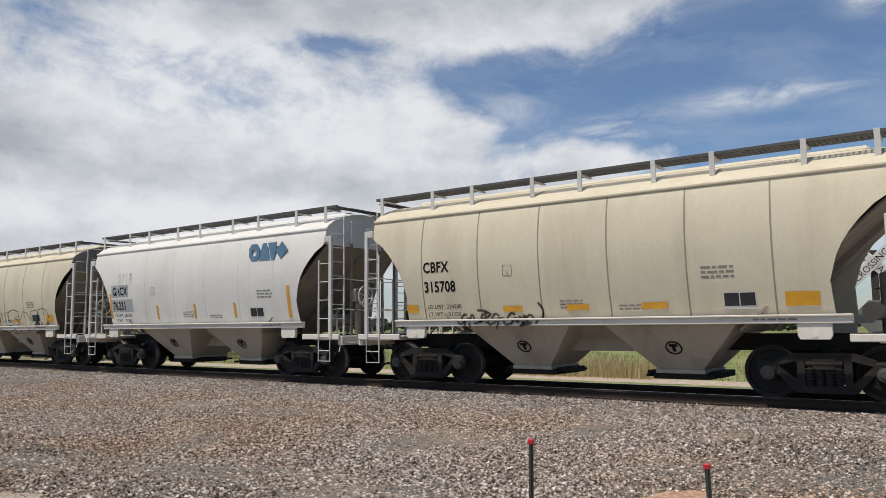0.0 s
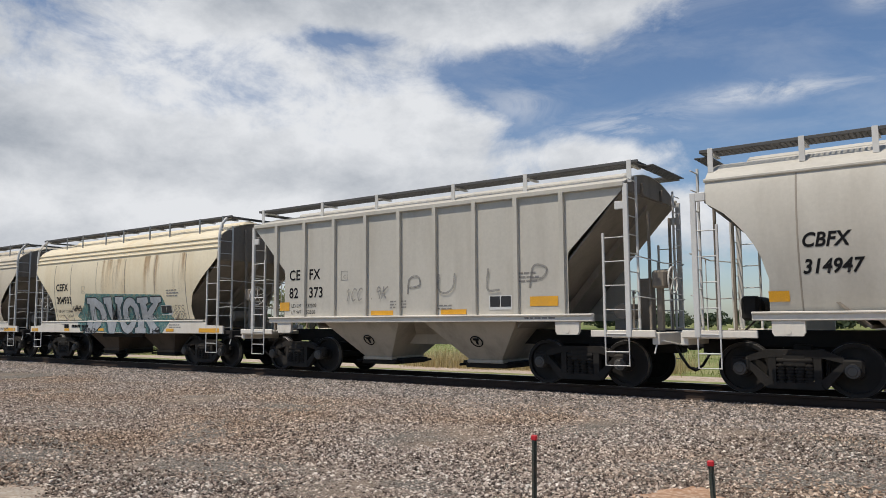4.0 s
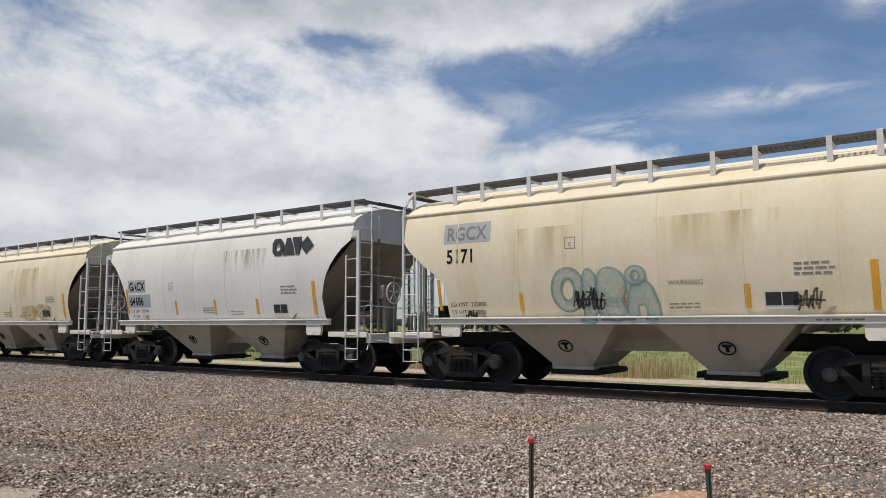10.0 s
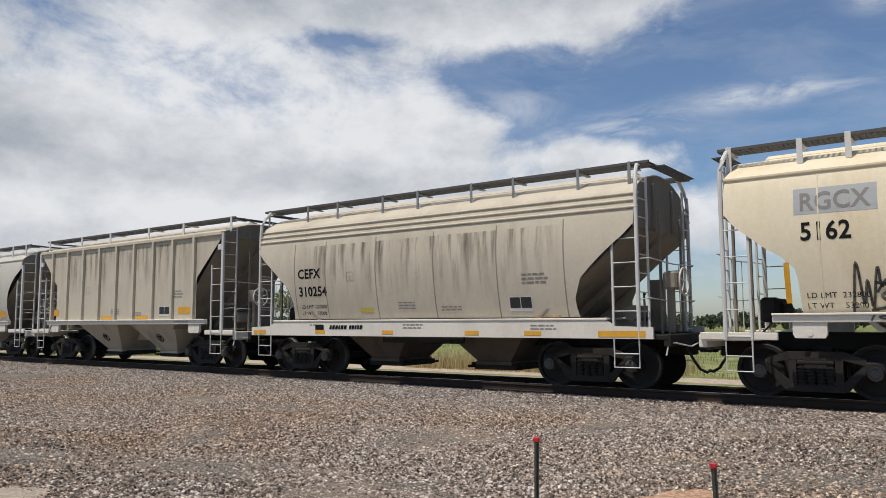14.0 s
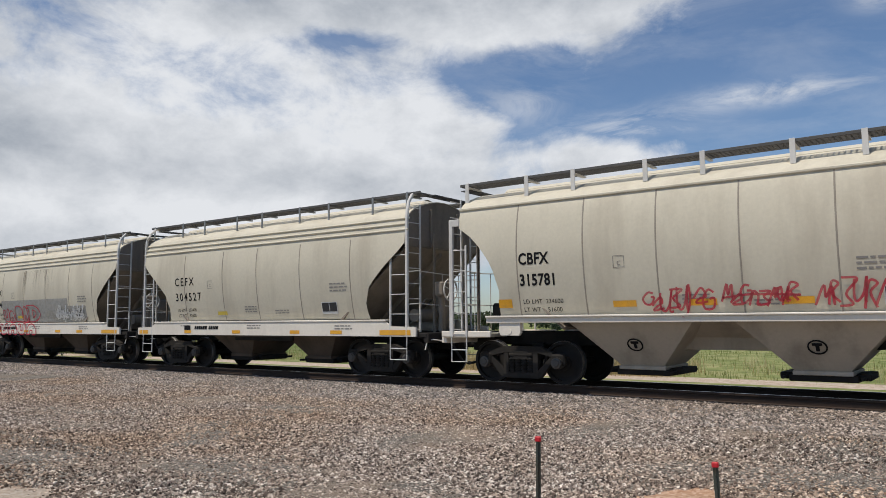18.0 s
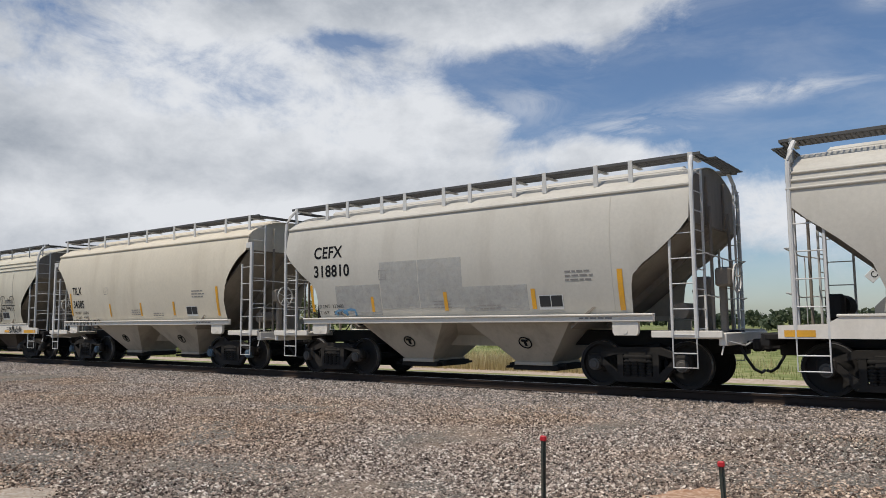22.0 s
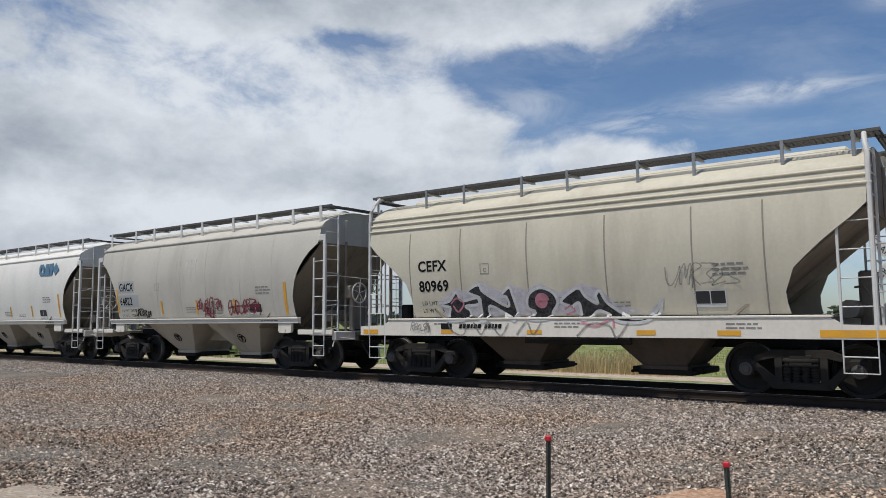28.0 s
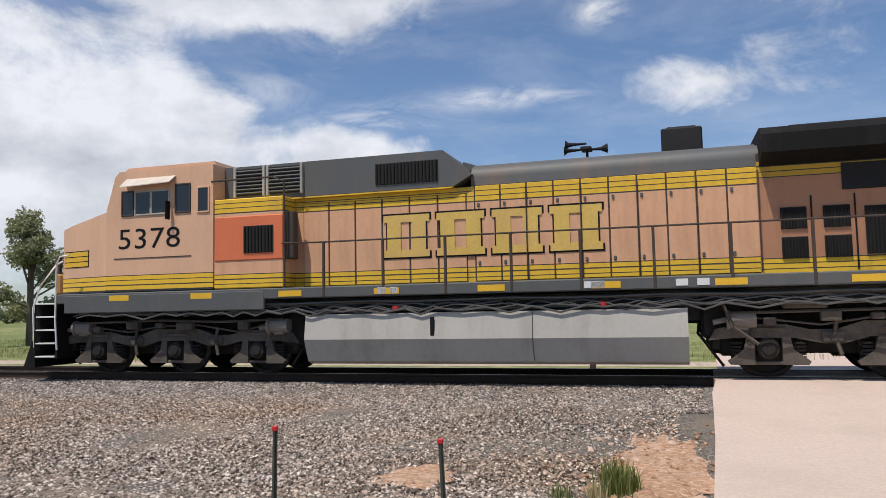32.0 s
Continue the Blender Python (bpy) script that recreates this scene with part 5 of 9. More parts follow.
def ribbon(car, kind, strokes, width, mat, name="spray_paint", lift=0.004, curved=True, label=""):
    """Strokes of (x, z) laid on the side as flat ribbons."""
    g = Geo()
    for st in strokes:
        line = smooth_line(st) if curved else [np.array(q, float) for q in st]
        pts = []
        for i, q in enumerate(line):
            d = line[min(i + 1, len(line) - 1)] - line[max(i - 1, 0)]
            d = d / (np.hypot(*d) + 1e-9)
            w = width * 0.5
            pts.append((q + np.array((-d[1], d[0])) * w, q - np.array((-d[1], d[0])) * w))
        verts = [(x, -skin(kind, z) - lift, z) for pair in pts for x, z in pair]
        g.add(verts, [(2 * i, 2 * i + 1, 2 * i + 3, 2 * i + 2) for i in range(len(pts) - 1)])
    ob = part(name, g.mesh(name, 0, False), mat, car, label)
    return tagged(ob, label or "sprayed strokes", kind="stuff") if len(strokes) > 1 else ob


def fill(car, kind, outlines, mat, name="spray_paint", lift=0.002, label=""):
    """Filled shapes of (x, z), in rings so that they follow the curved side."""
    g = Geo()
    for o in outlines:
        o = smooth_line(list(o) + [o[0]], 4)[:-1]
        c = sum(o) / len(o)
        n = len(o)
        verts = [(c[0], -skin(kind, c[1]) - lift, c[1])]
        for f in (0.35, 0.7, 1.0):
            for q in o:
                x, z = c + (q - c) * f
                verts.append((x, -skin(kind, z) - lift, z))
        faces = [(0, 1 + k, 1 + (k + 1) % n) for k in range(n)]
        for r in (0, 1):
            faces += [(1 + r * n + k, 1 + (r + 1) * n + k, 1 + (r + 1) * n + (k + 1) % n, 1 + r * n + (k + 1) % n) for k in range(n)]
        g.add(verts, faces)
    ob = part(name, g.mesh(name, 0, False), mat, car, label)
    return tagged(ob, label or "sprayed shapes", kind="stuff") if len(outlines) > 1 else ob


def rect(car, kind, x0, x1, z0, z1, mat, name="patch", lift=0.0, label=""):
    n = max(1, round((z1 - z0) / 0.1))
    verts = []
    for k in range(n + 1):
        z = z0 + (z1 - z0) * k / n
        verts += [(x0, -skin(kind, z) - lift, z), (x1, -skin(kind, z) - lift, z)]
    g = Geo().add(verts, [(2 * k, 2 * k + 1, 2 * k + 3, 2 * k + 2) for k in range(n)])
    return part(name, g.mesh(name, 0, False), mat, car, label)


def spikes(seed, x0, x1, z0, z1, n):
    """Tall pointed strokes, like a hasty tag."""
    r = random.Random(seed)
    out = []
    for k in range(n):
        a, w = x0 + (x1 - x0) * k / n, (x1 - x0) / n
        h = z1 - z0
        out.append([(a, z0 + r.uniform(0, 0.2) * h), (a + w * r.uniform(0.1, 0.4), z1 - r.uniform(0, 0.25) * h), (a + w * r.uniform(0.35, 0.6), z0 + r.uniform(0.1, 0.5) * h), (a + w * r.uniform(0.6, 0.9), z1 - r.uniform(0.05, 0.4) * h), (a + w * r.uniform(0.8, 1.15), z0 + r.uniform(0, 0.15) * h)])
        if r.random() < 0.6:
            out.append([(a + w * 0.2, z0 + h * r.uniform(0.3, 0.5)), (a + w * 0.6, z0 + h * r.uniform(0.35, 0.6)), (a + w * 1.0, z0 + h * r.uniform(0.25, 0.55))])
    return out


def curls(seed, x0, x1, z0, z1, n):
    """A running line of loops."""
    r = random.Random(seed)
    pts = []
    m = n * 8
    for k in range(m + 1):
        t = k / m
        a = 2 * math.pi * n * t
        w = (x1 - x0) / n
        pts.append((x0 + (x1 - x0) * t - 0.55 * w * math.sin(a) * r.uniform(0.5, 1), (z0 + z1) / 2 - (z1 - z0) / 2 * math.cos(a) * r.uniform(0.55, 1.0)))
    return [pts]


def bubbles(seed, x0, x1, z0, z1, n):
    """Fat rounded shapes side by side."""
    r = random.Random(seed)
    out = []
    w = (x1 - x0) / n
    for k in range(n):
        cx, cz = x0 + w * (k + 0.5), (z0 + z1) / 2 + r.uniform(-0.06, 0.06) * (z1 - z0)
        out.append([(cx + 0.56 * w * math.cos(a) * (abs(math.cos(a)) ** -0.25) * r.uniform(0.85, 1.08), cz + 0.5 * (z1 - z0) * math.sin(a) * (abs(math.sin(a)) ** -0.2) * r.uniform(0.85, 1.05)) for a in [0.2 + 2 * math.pi * i / 10 for i in range(10)]])
    return out


def glyph_strokes(seed, x0, x1, z0, z1, n):
    """Fat twisted shapes that overlap one another, in no alphabet."""
    r = random.Random(seed)
    w, h = (x1 - x0) / n, z1 - z0
    out = []
    for k in range(n):
        x, u = x0 + w * k, r.uniform
        bend = u(-0.25, 0.25)
        out.append([(x + w * (0.15 + u(-0.1, 0.2)), z0 + h * u(0.05, 0.2)), (x + w * (0.3 + bend), z0 + h * 0.5), (x + w * (0.35 - bend), z0 + h * u(0.75, 1.0)), (x + w * u(0.6, 0.95), z0 + h * u(0.6, 0.95))])
        out.append([(x + w * u(-0.1, 0.3), z0 + h * u(0.35, 0.6)), (x + w * u(0.45, 0.7), z0 + h * u(0.45, 0.75)), (x + w * u(0.85, 1.2), z0 + h * u(0.2, 0.5)), (x + w * u(0.5, 1.0), z0 + h * u(0.04, 0.2))])
        if r.random() < 0.5:
            out.append([(x + w * u(0.5, 0.8), z0 + h * u(0.8, 1.08)), (x + w * u(0.8, 1.0), z0 + h * u(0.5, 0.7)), (x + w * u(1.0, 1.3), z0 + h * u(0.7, 1.05))])
    return out


def glyphs(car, k, seed, x0, x1, z0, z1, n, width, fill_mat, line_mat, glow=None, shine=None):
    strokes = glyph_strokes(seed, x0, x1, z0, z1, n)
    fat = min(0.30 * (x1 - x0) / n, 0.26 * (z1 - z0))
    if glow:
        ribbon(car, k, strokes, fat + 2 * width + 0.12, glow, lift=0.003)
    if fill_mat:
        ribbon(car, k, strokes, fat + 2 * width * 0.8, line_mat, lift=0.006)
        ribbon(car, k, strokes, fat, fill_mat, lift=0.009)
        if shine:
            ribbon(car, k, [[(x + 0.2 * fat, z + 0.2 * fat) for x, z in st] for st in strokes[::2]], 0.22 * fat, shine, lift=0.012)
    else:
        for e in (-0.5, 0.5):
            ribbon(car, k, [[(x + e * fat, z + 0.3 * e * fat) for x, z in st] for st in strokes], width, line_mat, lift=0.008)


def area(car, kind, outlines, mat, lift=0.003, label=""):
    """Paint over closed outlines of (x, z), holes included, in thin level strips that follow the curved side and the sill."""
    g = Geo()
    edges = [(o[i], o[(i + 1) % len(o)]) for o in outlines for i in range(len(o))]
    low, high = min(q[1] for o in outlines for q in o), max(q[1] for o in outlines for q in o)
    levels = sorted({round(low + 0.035 * k, 4) for k in range(int((high - low) / 0.035) + 1)} | {high} | ({1.42} if low < 1.42 < high else set()))
    for z0, z1 in zip(levels, levels[1:]):
        zm, cross = (z0 + z1) / 2, []
        for (xa, za), (xb, zb) in edges:
            if (za <= zm) != (zb <= zm):
                at = lambda z: xa + (xb - xa) * (min(max(z, min(za, zb)), max(za, zb)) - za) / (zb - za)
                cross.append((at(zm), at(z0), at(z1)))
        cross.sort()
        up = z1 - 0.0005 if z1 == 1.42 else z1
        lo = z0 + 0.0005 if z0 == 1.42 else z0
        for a, b in zip(cross[::2], cross[1::2]):
            g.quad((a[1], -skin(kind, lo) - lift, z0), (b[1], -skin(kind, lo) - lift, z0), (b[2], -skin(kind, up) - lift, z1), (a[2], -skin(kind, up) - lift, z1))
    return tagged(part("spray_paint", g.mesh("spray_paint", 0, False), mat, car), label or "sprayed fill", kind="stuff")


# fat letters in a unit cell: outer outline first, then holes
FAT = {
    "D": [[(0, 1), (0.5, 1), (0.85, 0.82), (1, 0.5), (0.85, 0.2), (0.5, 0), (0, 0), (0, 0.18), (0.12, 0.18), (0.12, 0.82), (0, 0.82)], [(0.42, 0.74), (0.42, 0.26), (0.62, 0.38), (0.68, 0.5), (0.62, 0.64)]],
    "V": [[(0, 1), (0.42, 1), (0.42, 0.8), (0.56, 0.36), (0.68, 0.8), (0.6, 0.8), (0.6, 1), (1, 1), (1, 0.82), (0.9, 0.8), (0.66, 0), (0.38, 0), (0.1, 0.8), (0, 0.82)]],
    "O": [[(0.5 + 0.5 * math.cos(0.3927 * k), 0.5 + 0.5 * math.sin(0.3927 * k)) for k in range(16)], [(0.5 + 0.2 * math.cos(0.785 * k), 0.5 + 0.26 * math.sin(0.785 * k)) for k in range(8)]],
    "K": [[(0, 1), (0.46, 1), (0.46, 0.82), (0.38, 0.8), (0.38, 0.6), (0.66, 0.82), (0.56, 0.84), (0.56, 1), (1, 1), (1, 0.84), (0.9, 0.82), (0.58, 0.52), (0.92, 0.18), (1, 0.16), (1, 0), (0.62, 0), (0.62, 0.14), (0.38, 0.42), (0.38, 0.18), (0.46, 0.16), (0.46, 0), (0, 0), (0, 0.16), (0.12, 0.18), (0.12, 0.82), (0, 0.84)]],
    "M": [[(0, 0), (0, 0.94), (0.36, 1), (0.5, 0.66), (0.6, 1), (0.98, 1), (1, 0), (0.66, 0), (0.62, 0.36), (0.48, 0), (0.36, 0.36), (0.36, 0)]],
    "E": [[(0.1, 0), (0.2, 0.42), (0, 0.6), (0.1, 0.94), (0.98, 1), (1, 0.74), (0.55, 0.70), (0.55, 0.60), (0.86, 0.60), (0.86, 0.40), (0.55, 0.38), (0.55, 0.28), (1, 0.3), (1, 0)]],
    "L": [[(0, 0), (0, 0.94), (0.32, 1), (0.36, 0.36), (0.95, 0.3), (1, 0)]],
    "N": [[(0, 0), (0.05, 0.95), (0.3, 1.05), (0.66, 0.45), (0.62, 0.95), (0.95, 1.0), (1, 0.05), (0.72, -0.02), (0.36, 0.5), (0.32, 0)]],
    "B": [[(0.05, 0), (0, 0.6), (0.15, 0.92), (0.5, 1), (0.9, 0.86), (1, 0.55), (0.86, 0.36), (0.98, 0.0)]],
    "A": [[(0, 0), (0.12, 0.7), (0.4, 1), (0.75, 0.92), (0.95, 0.55), (1, 0), (0.66, 0), (0.6, 0.35), (0.38, 0.35), (0.34, 0)]],
    "U": [[(0, 1), (0.3, 0.96), (0.34, 0.42), (0.62, 0.4), (0.66, 0.98), (1, 1), (0.96, 0.2), (0.7, 0), (0.25, 0.02), (0.04, 0.3)]],
    "S": [[(0.05, 0.05), (0.0, 0.3), (0.5, 0.34), (0.05, 0.56), (0.1, 0.9), (0.5, 1.02), (1, 0.92), (0.95, 0.68), (0.5, 0.7), (0.98, 0.45), (0.9, 0.12), (0.5, -0.02)]],
}


def fat_letters(car, kind, items, fill_mat, line_mat, width, glow=None, back=None, offset=(-0.07, -0.02), soft=False, shine=None):
    """Block letters, each in its own box (letter, x0, x1, z0, z1): back shadow, glow, fill and outline."""
    lift = 0.004
    for ch, x0, x1, z0, z1 in items:
        outlines = [[(x0 + (x1 - x0) * a, z0 + (z1 - z0) * b) for a, b in o] for o in FAT[ch]]
        rims = [list(o) + [o[0]] for o in outlines]
        if back:
            area(car, kind, [[(a + offset[0], b + offset[1]) for a, b in o] for o in outlines], back, lift - 0.001)
        if glow:
            ribbon(car, kind, rims[:1], width * 3.2, glow, lift=lift, curved=soft)
        if fill_mat:
            area(car, kind, outlines, fill_mat, lift + 0.001)
        if shine:
            cx, cz = (x0 + x1) / 2, (z0 + z1) / 2
            ribbon(car, kind, [[(cx + 0.75 * (a - cx), cz + 0.78 * (b - cz)) for a, b in rims[0][:5]]], width * 0.5, shine, lift=lift + 0.003, curved=soft)
        for rim in rims:
            ribbon(car, kind, [rim], width, line_mat, lift=lift + 0.002, curved=soft)
        lift += 0.0035


# pen strokes of a hand tag in a unit cell, in no alphabet
SWINGS = [
    [(0.0, 0.0), (0.12, 0.75), (0.3, 1.0), (0.5, 0.7), (0.5, 0.1), (0.75, 0.05)],
    [(0.0, 0.9), (0.1, 0.2), (0.4, 0.0), (0.7, 0.35), (0.72, 0.95), (0.78, 0.1), (1.0, 0.0)],
    [(0.6, 0.8), (0.25, 0.95), (0.0, 0.5), (0.25, 0.02), (0.65, 0.15), (0.75, 0.5), (0.4, 0.55)],
    [(0.1, 0.0), (0.2, 1.0), (0.65, 0.85), (0.25, 0.5), (0.8, 0.0)],
    [(0.0, 1.0), (0.9, 0.92), (0.35, 0.5), (0.85, 0.12), (0.1, 0.0)],
    [(0.2, 1.1), (0.28, 0.4), (0.15, -0.25)],
    [(0.0, 0.3), (0.45, 0.85), (0.75, 0.5), (0.3, 0.3), (0.2, 0.05), (0.9, 0.2)],
    [(0.0, 0.0), (0.35, 1.0), (0.5, 0.35), (0.7, 0.95), (0.95, 0.0)],
]


def script(seed, x0, x1, z0, z1, n, lean=0.15):
    """A quick hand tag of n swings."""
    r = random.Random(seed)
    n = round(n * 1.5)
    w, h, out = (x1 - x0) / (n + 0.6), z1 - z0, []
    last = -1
    for k in range(n):
        c = r.choice([i for i in range(len(SWINGS)) if i != last])
        last = c
        tall, drop, wide = r.uniform(0.6, 1.15), r.uniform(-0.12, 0.2), r.uniform(1.3, 1.9)
        out.append([(x0 + w * (k + wide * a) + lean * h * b + r.uniform(-0.12, 0.12) * w, z0 + h * (drop + tall * b + r.uniform(-0.06, 0.06))) for a, b in SWINGS[c]])
    if r.random() < 0.5:
        out.append([(x0 + 0.1 * w, z0 + h * 0.35), (x0 + 0.4 * (x1 - x0), z0 + h * 0.5), (x1, z0 + h * 0.42)])
    return out


PEN = {      # hand-drawn capitals and figures in a unit cell
    "A": [[(0, 0), (0.45, 1), (0.9, 0)], [(0.15, 0.38), (0.8, 0.4)]], "C": [[(0.9, 0.85), (0.4, 1), (0.05, 0.5), (0.4, 0), (0.9, 0.15)]], "D": [[(0.1, 0), (0.1, 1), (0.7, 0.85), (0.9, 0.4), (0.1, 0)]],
    "E": [[(0.9, 0.95), (0.3, 1), (0.1, 0.75), (0.5, 0.55), (0.1, 0.3), (0.3, 0), (0.9, 0.1)]], "I": [[(0.4, 1), (0.4, 0)]], "K": [[(0.1, 1), (0.1, 0)], [(0.85, 1), (0.15, 0.5), (0.9, 0)]], "L": [[(0.2, 1), (0.15, 0.05), (0.8, 0)]],
    "O": [[(0.5, 1), (0.05, 0.5), (0.5, 0), (0.95, 0.5), (0.5, 1)]], "R": [[(0.1, 0), (0.15, 1), (0.8, 0.8), (0.2, 0.5), (0.95, 0)]], "S": [[(0.9, 0.9), (0.3, 1), (0.15, 0.65), (0.8, 0.35), (0.6, 0), (0.05, 0.1)]],
    "T": [[(0, 1), (1, 0.95)], [(0.5, 1), (0.45, 0)]], "U": [[(0.05, 1), (0.1, 0.2), (0.5, 0), (0.85, 0.3), (0.9, 1)]], "1": [[(0.2, 0.75), (0.5, 1), (0.5, 0)]], "4": [[(0.7, 0), (0.65, 1), (0.1, 0.35), (0.95, 0.38)]],
    "9": [[(0.8, 0.8), (0.3, 1), (0.2, 0.6), (0.8, 0.65), (0.75, 0)]], ".": [[(0.4, 0.08), (0.55, 0.04)]],
}


def pen(words, x0, x1, z0, z1, lean=0.0, rise=0.0):
    w, h = (x1 - x0) / len(words), z1 - z0
    return [[(x0 + w * (k + 0.86 * a) + lean * h * b, z0 + rise * k * w + h * b) for a, b in st] for k, ch in enumerate(words) for st in PEN[ch]]


def spiral(cx, cz, r, turns, squash=1.0):
    n = round(turns * 10)
    return [(cx + r * (1 - 0.85 * k / n) * math.cos(0.628 * k), cz + r * squash * (1 - 0.85 * k / n) * math.sin(0.628 * k)) for k in range(n + 1)]


def bars_block(g, kind, x0, z1, rows, wide, step=0.07, tall=0.028):
    """Lines of small writing too small to read: broken bars."""
    r = random.Random(round(x0 * 100) + rows)
    for k in range(rows):
        z = z1 - step * k
        x = x0
        while x < x0 + wide - 0.05:
            w = r.uniform(0.06, 0.2)
            y = -skin(kind, z) - 0.001
            g.add([(x, y, z), (min(x + w, x0 + wide), y, z), (min(x + w, x0 + wide), -skin(kind, z + tall) - 0.001, z + tall), (x, -skin(kind, z + tall) - 0.001, z + tall)], [(0, 1, 2, 3)])
            x += w + 0.03


def stencils(car, spec):
    """Marks, numbers, placards, reflectors and small stencils of one car."""
    kind, style = spec["kind"], spec.get("style", "cbfx")
    mx, mz, nz, size, wide = {"gatx": (-4.23, 2.40, 1.93, 0.36, 0.80), "cbfx": (-3.89, 2.52, 2.08, 0.33, 0.85), "ari": (-3.85, 2.48, 2.02, 0.34, 0.98), "rgcx": (-4.22, 3.16, 2.66, 0.42, 0.88),
                             "rib": (-3.95, 2.42, 1.95, 0.38, 1.0), "caix": (-3.95, 2.68, 2.13, 0.42, 1.0), "wide": (-4.35, 2.98, 2.5, 0.42, 0.98)}[style]
    mx += spec.get("shift", 0.0)
    wide *= spec.get("spread", 1.0)
    ink = spec.get("ink", BLACK)
    bold = 0.009
    if spec.get("spread", 1.0) > 1.05:
        wide *= 0.80
        bold = 0.003
        SPACED.update((len(TEXTS), len(TEXTS) + 1))
    lean = 0.25 if spec.get("italic") else 0.0
    if spec.get("plate"):
        rect(car, kind, mx - 0.08, mx + 0.28 * len(spec["mark"]) * wide * size / 0.36, mz - 0.07, mz + size * 0.72 + 0.07, PATCHW, "mark_plate", -0.003, "grey patch behind the mark")
        if spec["plate"] > 1:
            rect(car, kind, mx - 0.08, mx + 1.12, nz - 0.07, nz + size * 0.72 + 0.07, PATCHW, "mark_plate", -0.003, "grey patch behind the number")
    if style == "rib" and spec["mark"]:
        for words, z in ((spec["mark"], mz), (spec["number"], nz)):
            a, b = words.split()
            TEXTS.append((car, a, -4.0, z, size, 0, -1, ink, 0, 0.9, "lettering", 0.006, kind))
            TEXTS.append((car, b, -3.26, z, size, 0, -1, ink, 0, 0.9, "lettering", 0.006, kind))
    elif spec["mark"]:
        TEXTS.append((car, spec["mark"], mx, mz, size, 0, -1, spec.get("mark_ink", ink), lean, wide, "lettering", bold, kind))
        TEXTS.append((car, spec["number"], mx, nz, size, 0, -1, ink, lean, wide, "lettering", bold, kind))
    if spec.get("load"):
        TEXTS.append((car, "LD LMT  " + spec["load"][0], mx + 0.04, 1.70, 0.13, 0, -1, BLACK, 0, 1.0, "lettering", 0.0, kind))
        TEXTS.append((car, "LT WT    " + spec["load"][1], mx + 0.04, 1.53, 0.13, 0, -1, BLACK, 0, 1.0, "lettering", 0.0, kind))
    # small boxed mark
    bx, bz = (-2.1, 2.36) if style != "cbfx" else (-1.78, 2.36)
    if style == "rgcx":
        bx, bz = -1.3, 2.82
    ribbon(car, kind, [[(bx, bz), (bx + 0.22, bz), (bx + 0.22, bz + 0.22), (bx, bz + 0.22), (bx, bz)]], 0.014, GREYTXT, "boxed_mark", 0.0, False)
    TEXTS.append((car, "C", bx + 0.07, bz + 0.04, 0.12, 0, -1, GREYTXT, 0, 1.0, "lettering", 0.0, kind))
    # placard
    px = {"gatx": 2.55, "cbfx": 2.70, "ari": 2.55, "rgcx": 2.4, "rib": 2.3, "caix": 2.8, "wide": 2.25}[style]
    pl = rect(car, kind, px, px + 0.56, 1.56, 1.86, WLIGHT2, "placard", 0.002, "white-edged black placard")
    rect(car, kind, px + 0.02, px + 0.27, 1.62, 1.845, PLATE, "placard_panel", 0.005).parent = pl
    rect(car, kind, px + 0.29, px + 0.54, 1.62, 1.845, PLATE, "placard_panel", 0.005).parent = pl

    def small(g):
        bars_block(g, kind, 2.9 if style not in ("cbfx",) else 2.35, 2.30, 3, 0.62, 0.085, 0.034)
        bars_block(g, kind, -0.5, 1.78, 3, 0.5)
        bars_block(g, kind, 0.75, 1.66, 2, 0.55)
        if kind == "A":
            bars_block(g, kind, -3.4, 1.26, 1, 0.4)
            bars_block(g, kind, -0.3, 1.26, 2, 0.6)
            bars_block(g, kind, 3.1, 1.24, 2, 0.6)
        else:
            bars_block(g, kind, 3.2, 1.36, 1, 0.7, 0.07, 0.03)
    if kind == "A":
        def mark(g):
            r = random.Random(5)
            x = BUILDER_X
            while x < BUILDER_X + 1.1:
                w = r.uniform(0.05, 0.09)
                g.add([(x, -1.5605, 1.17), (x + w, -1.5605, 1.17), (x + w + 0.025, -1.5605, 1.265), (x + 0.025, -1.5605, 1.265)], [(0, 1, 2, 3)])
                x += w + (0.09 if r.random() < 0.15 else 0.025)
            g.add([(x0, -1.5605, z) for x0, z in ((BUILDER_X - 0.50, 1.15), (BUILDER_X - 0.2, 1.15), (BUILDER_X - 0.2, 1.28), (BUILDER_X - 0.50, 1.28))], [(0, 1, 2, 3)])
        tagged(part("builder_mark", cached("builder_mark", mark, 0, False), BLACK, car), "dark slanted maker's mark", kind="stuff")
        rect(car, kind, -1.74, -1.31, 1.58, 1.68, YELLOW_TAG, "notice", 0.002, "small yellow notice")
    tagged(part("stencil", cached(("stencil", kind, style), small, 0, False), GREYTXT, car), "rows of small stencilled marks", kind="stuff")
    amber = []
    if style == "gatx":
        amber = [(-4.42, -4.33, 1.66, 2.45), (-1.84, -1.75, 1.6, 2.02), (0.03, 0.12, 1.6, 2.02), (1.86, 1.96, 1.6, 2.02), (4.08, 4.19, 1.56, 2.42)]
    elif style == "cbfx":
        amber = [(-4.45, -4.12, 1.62, 1.80), (-1.85, -1.38, 1.60, 1.72), (-0.36, 0.12, 1.60, 1.72), (1.2, 1.7, 1.60, 1.72), (3.72, 4.25, 1.60, 1.84)]
    elif style == "ari":
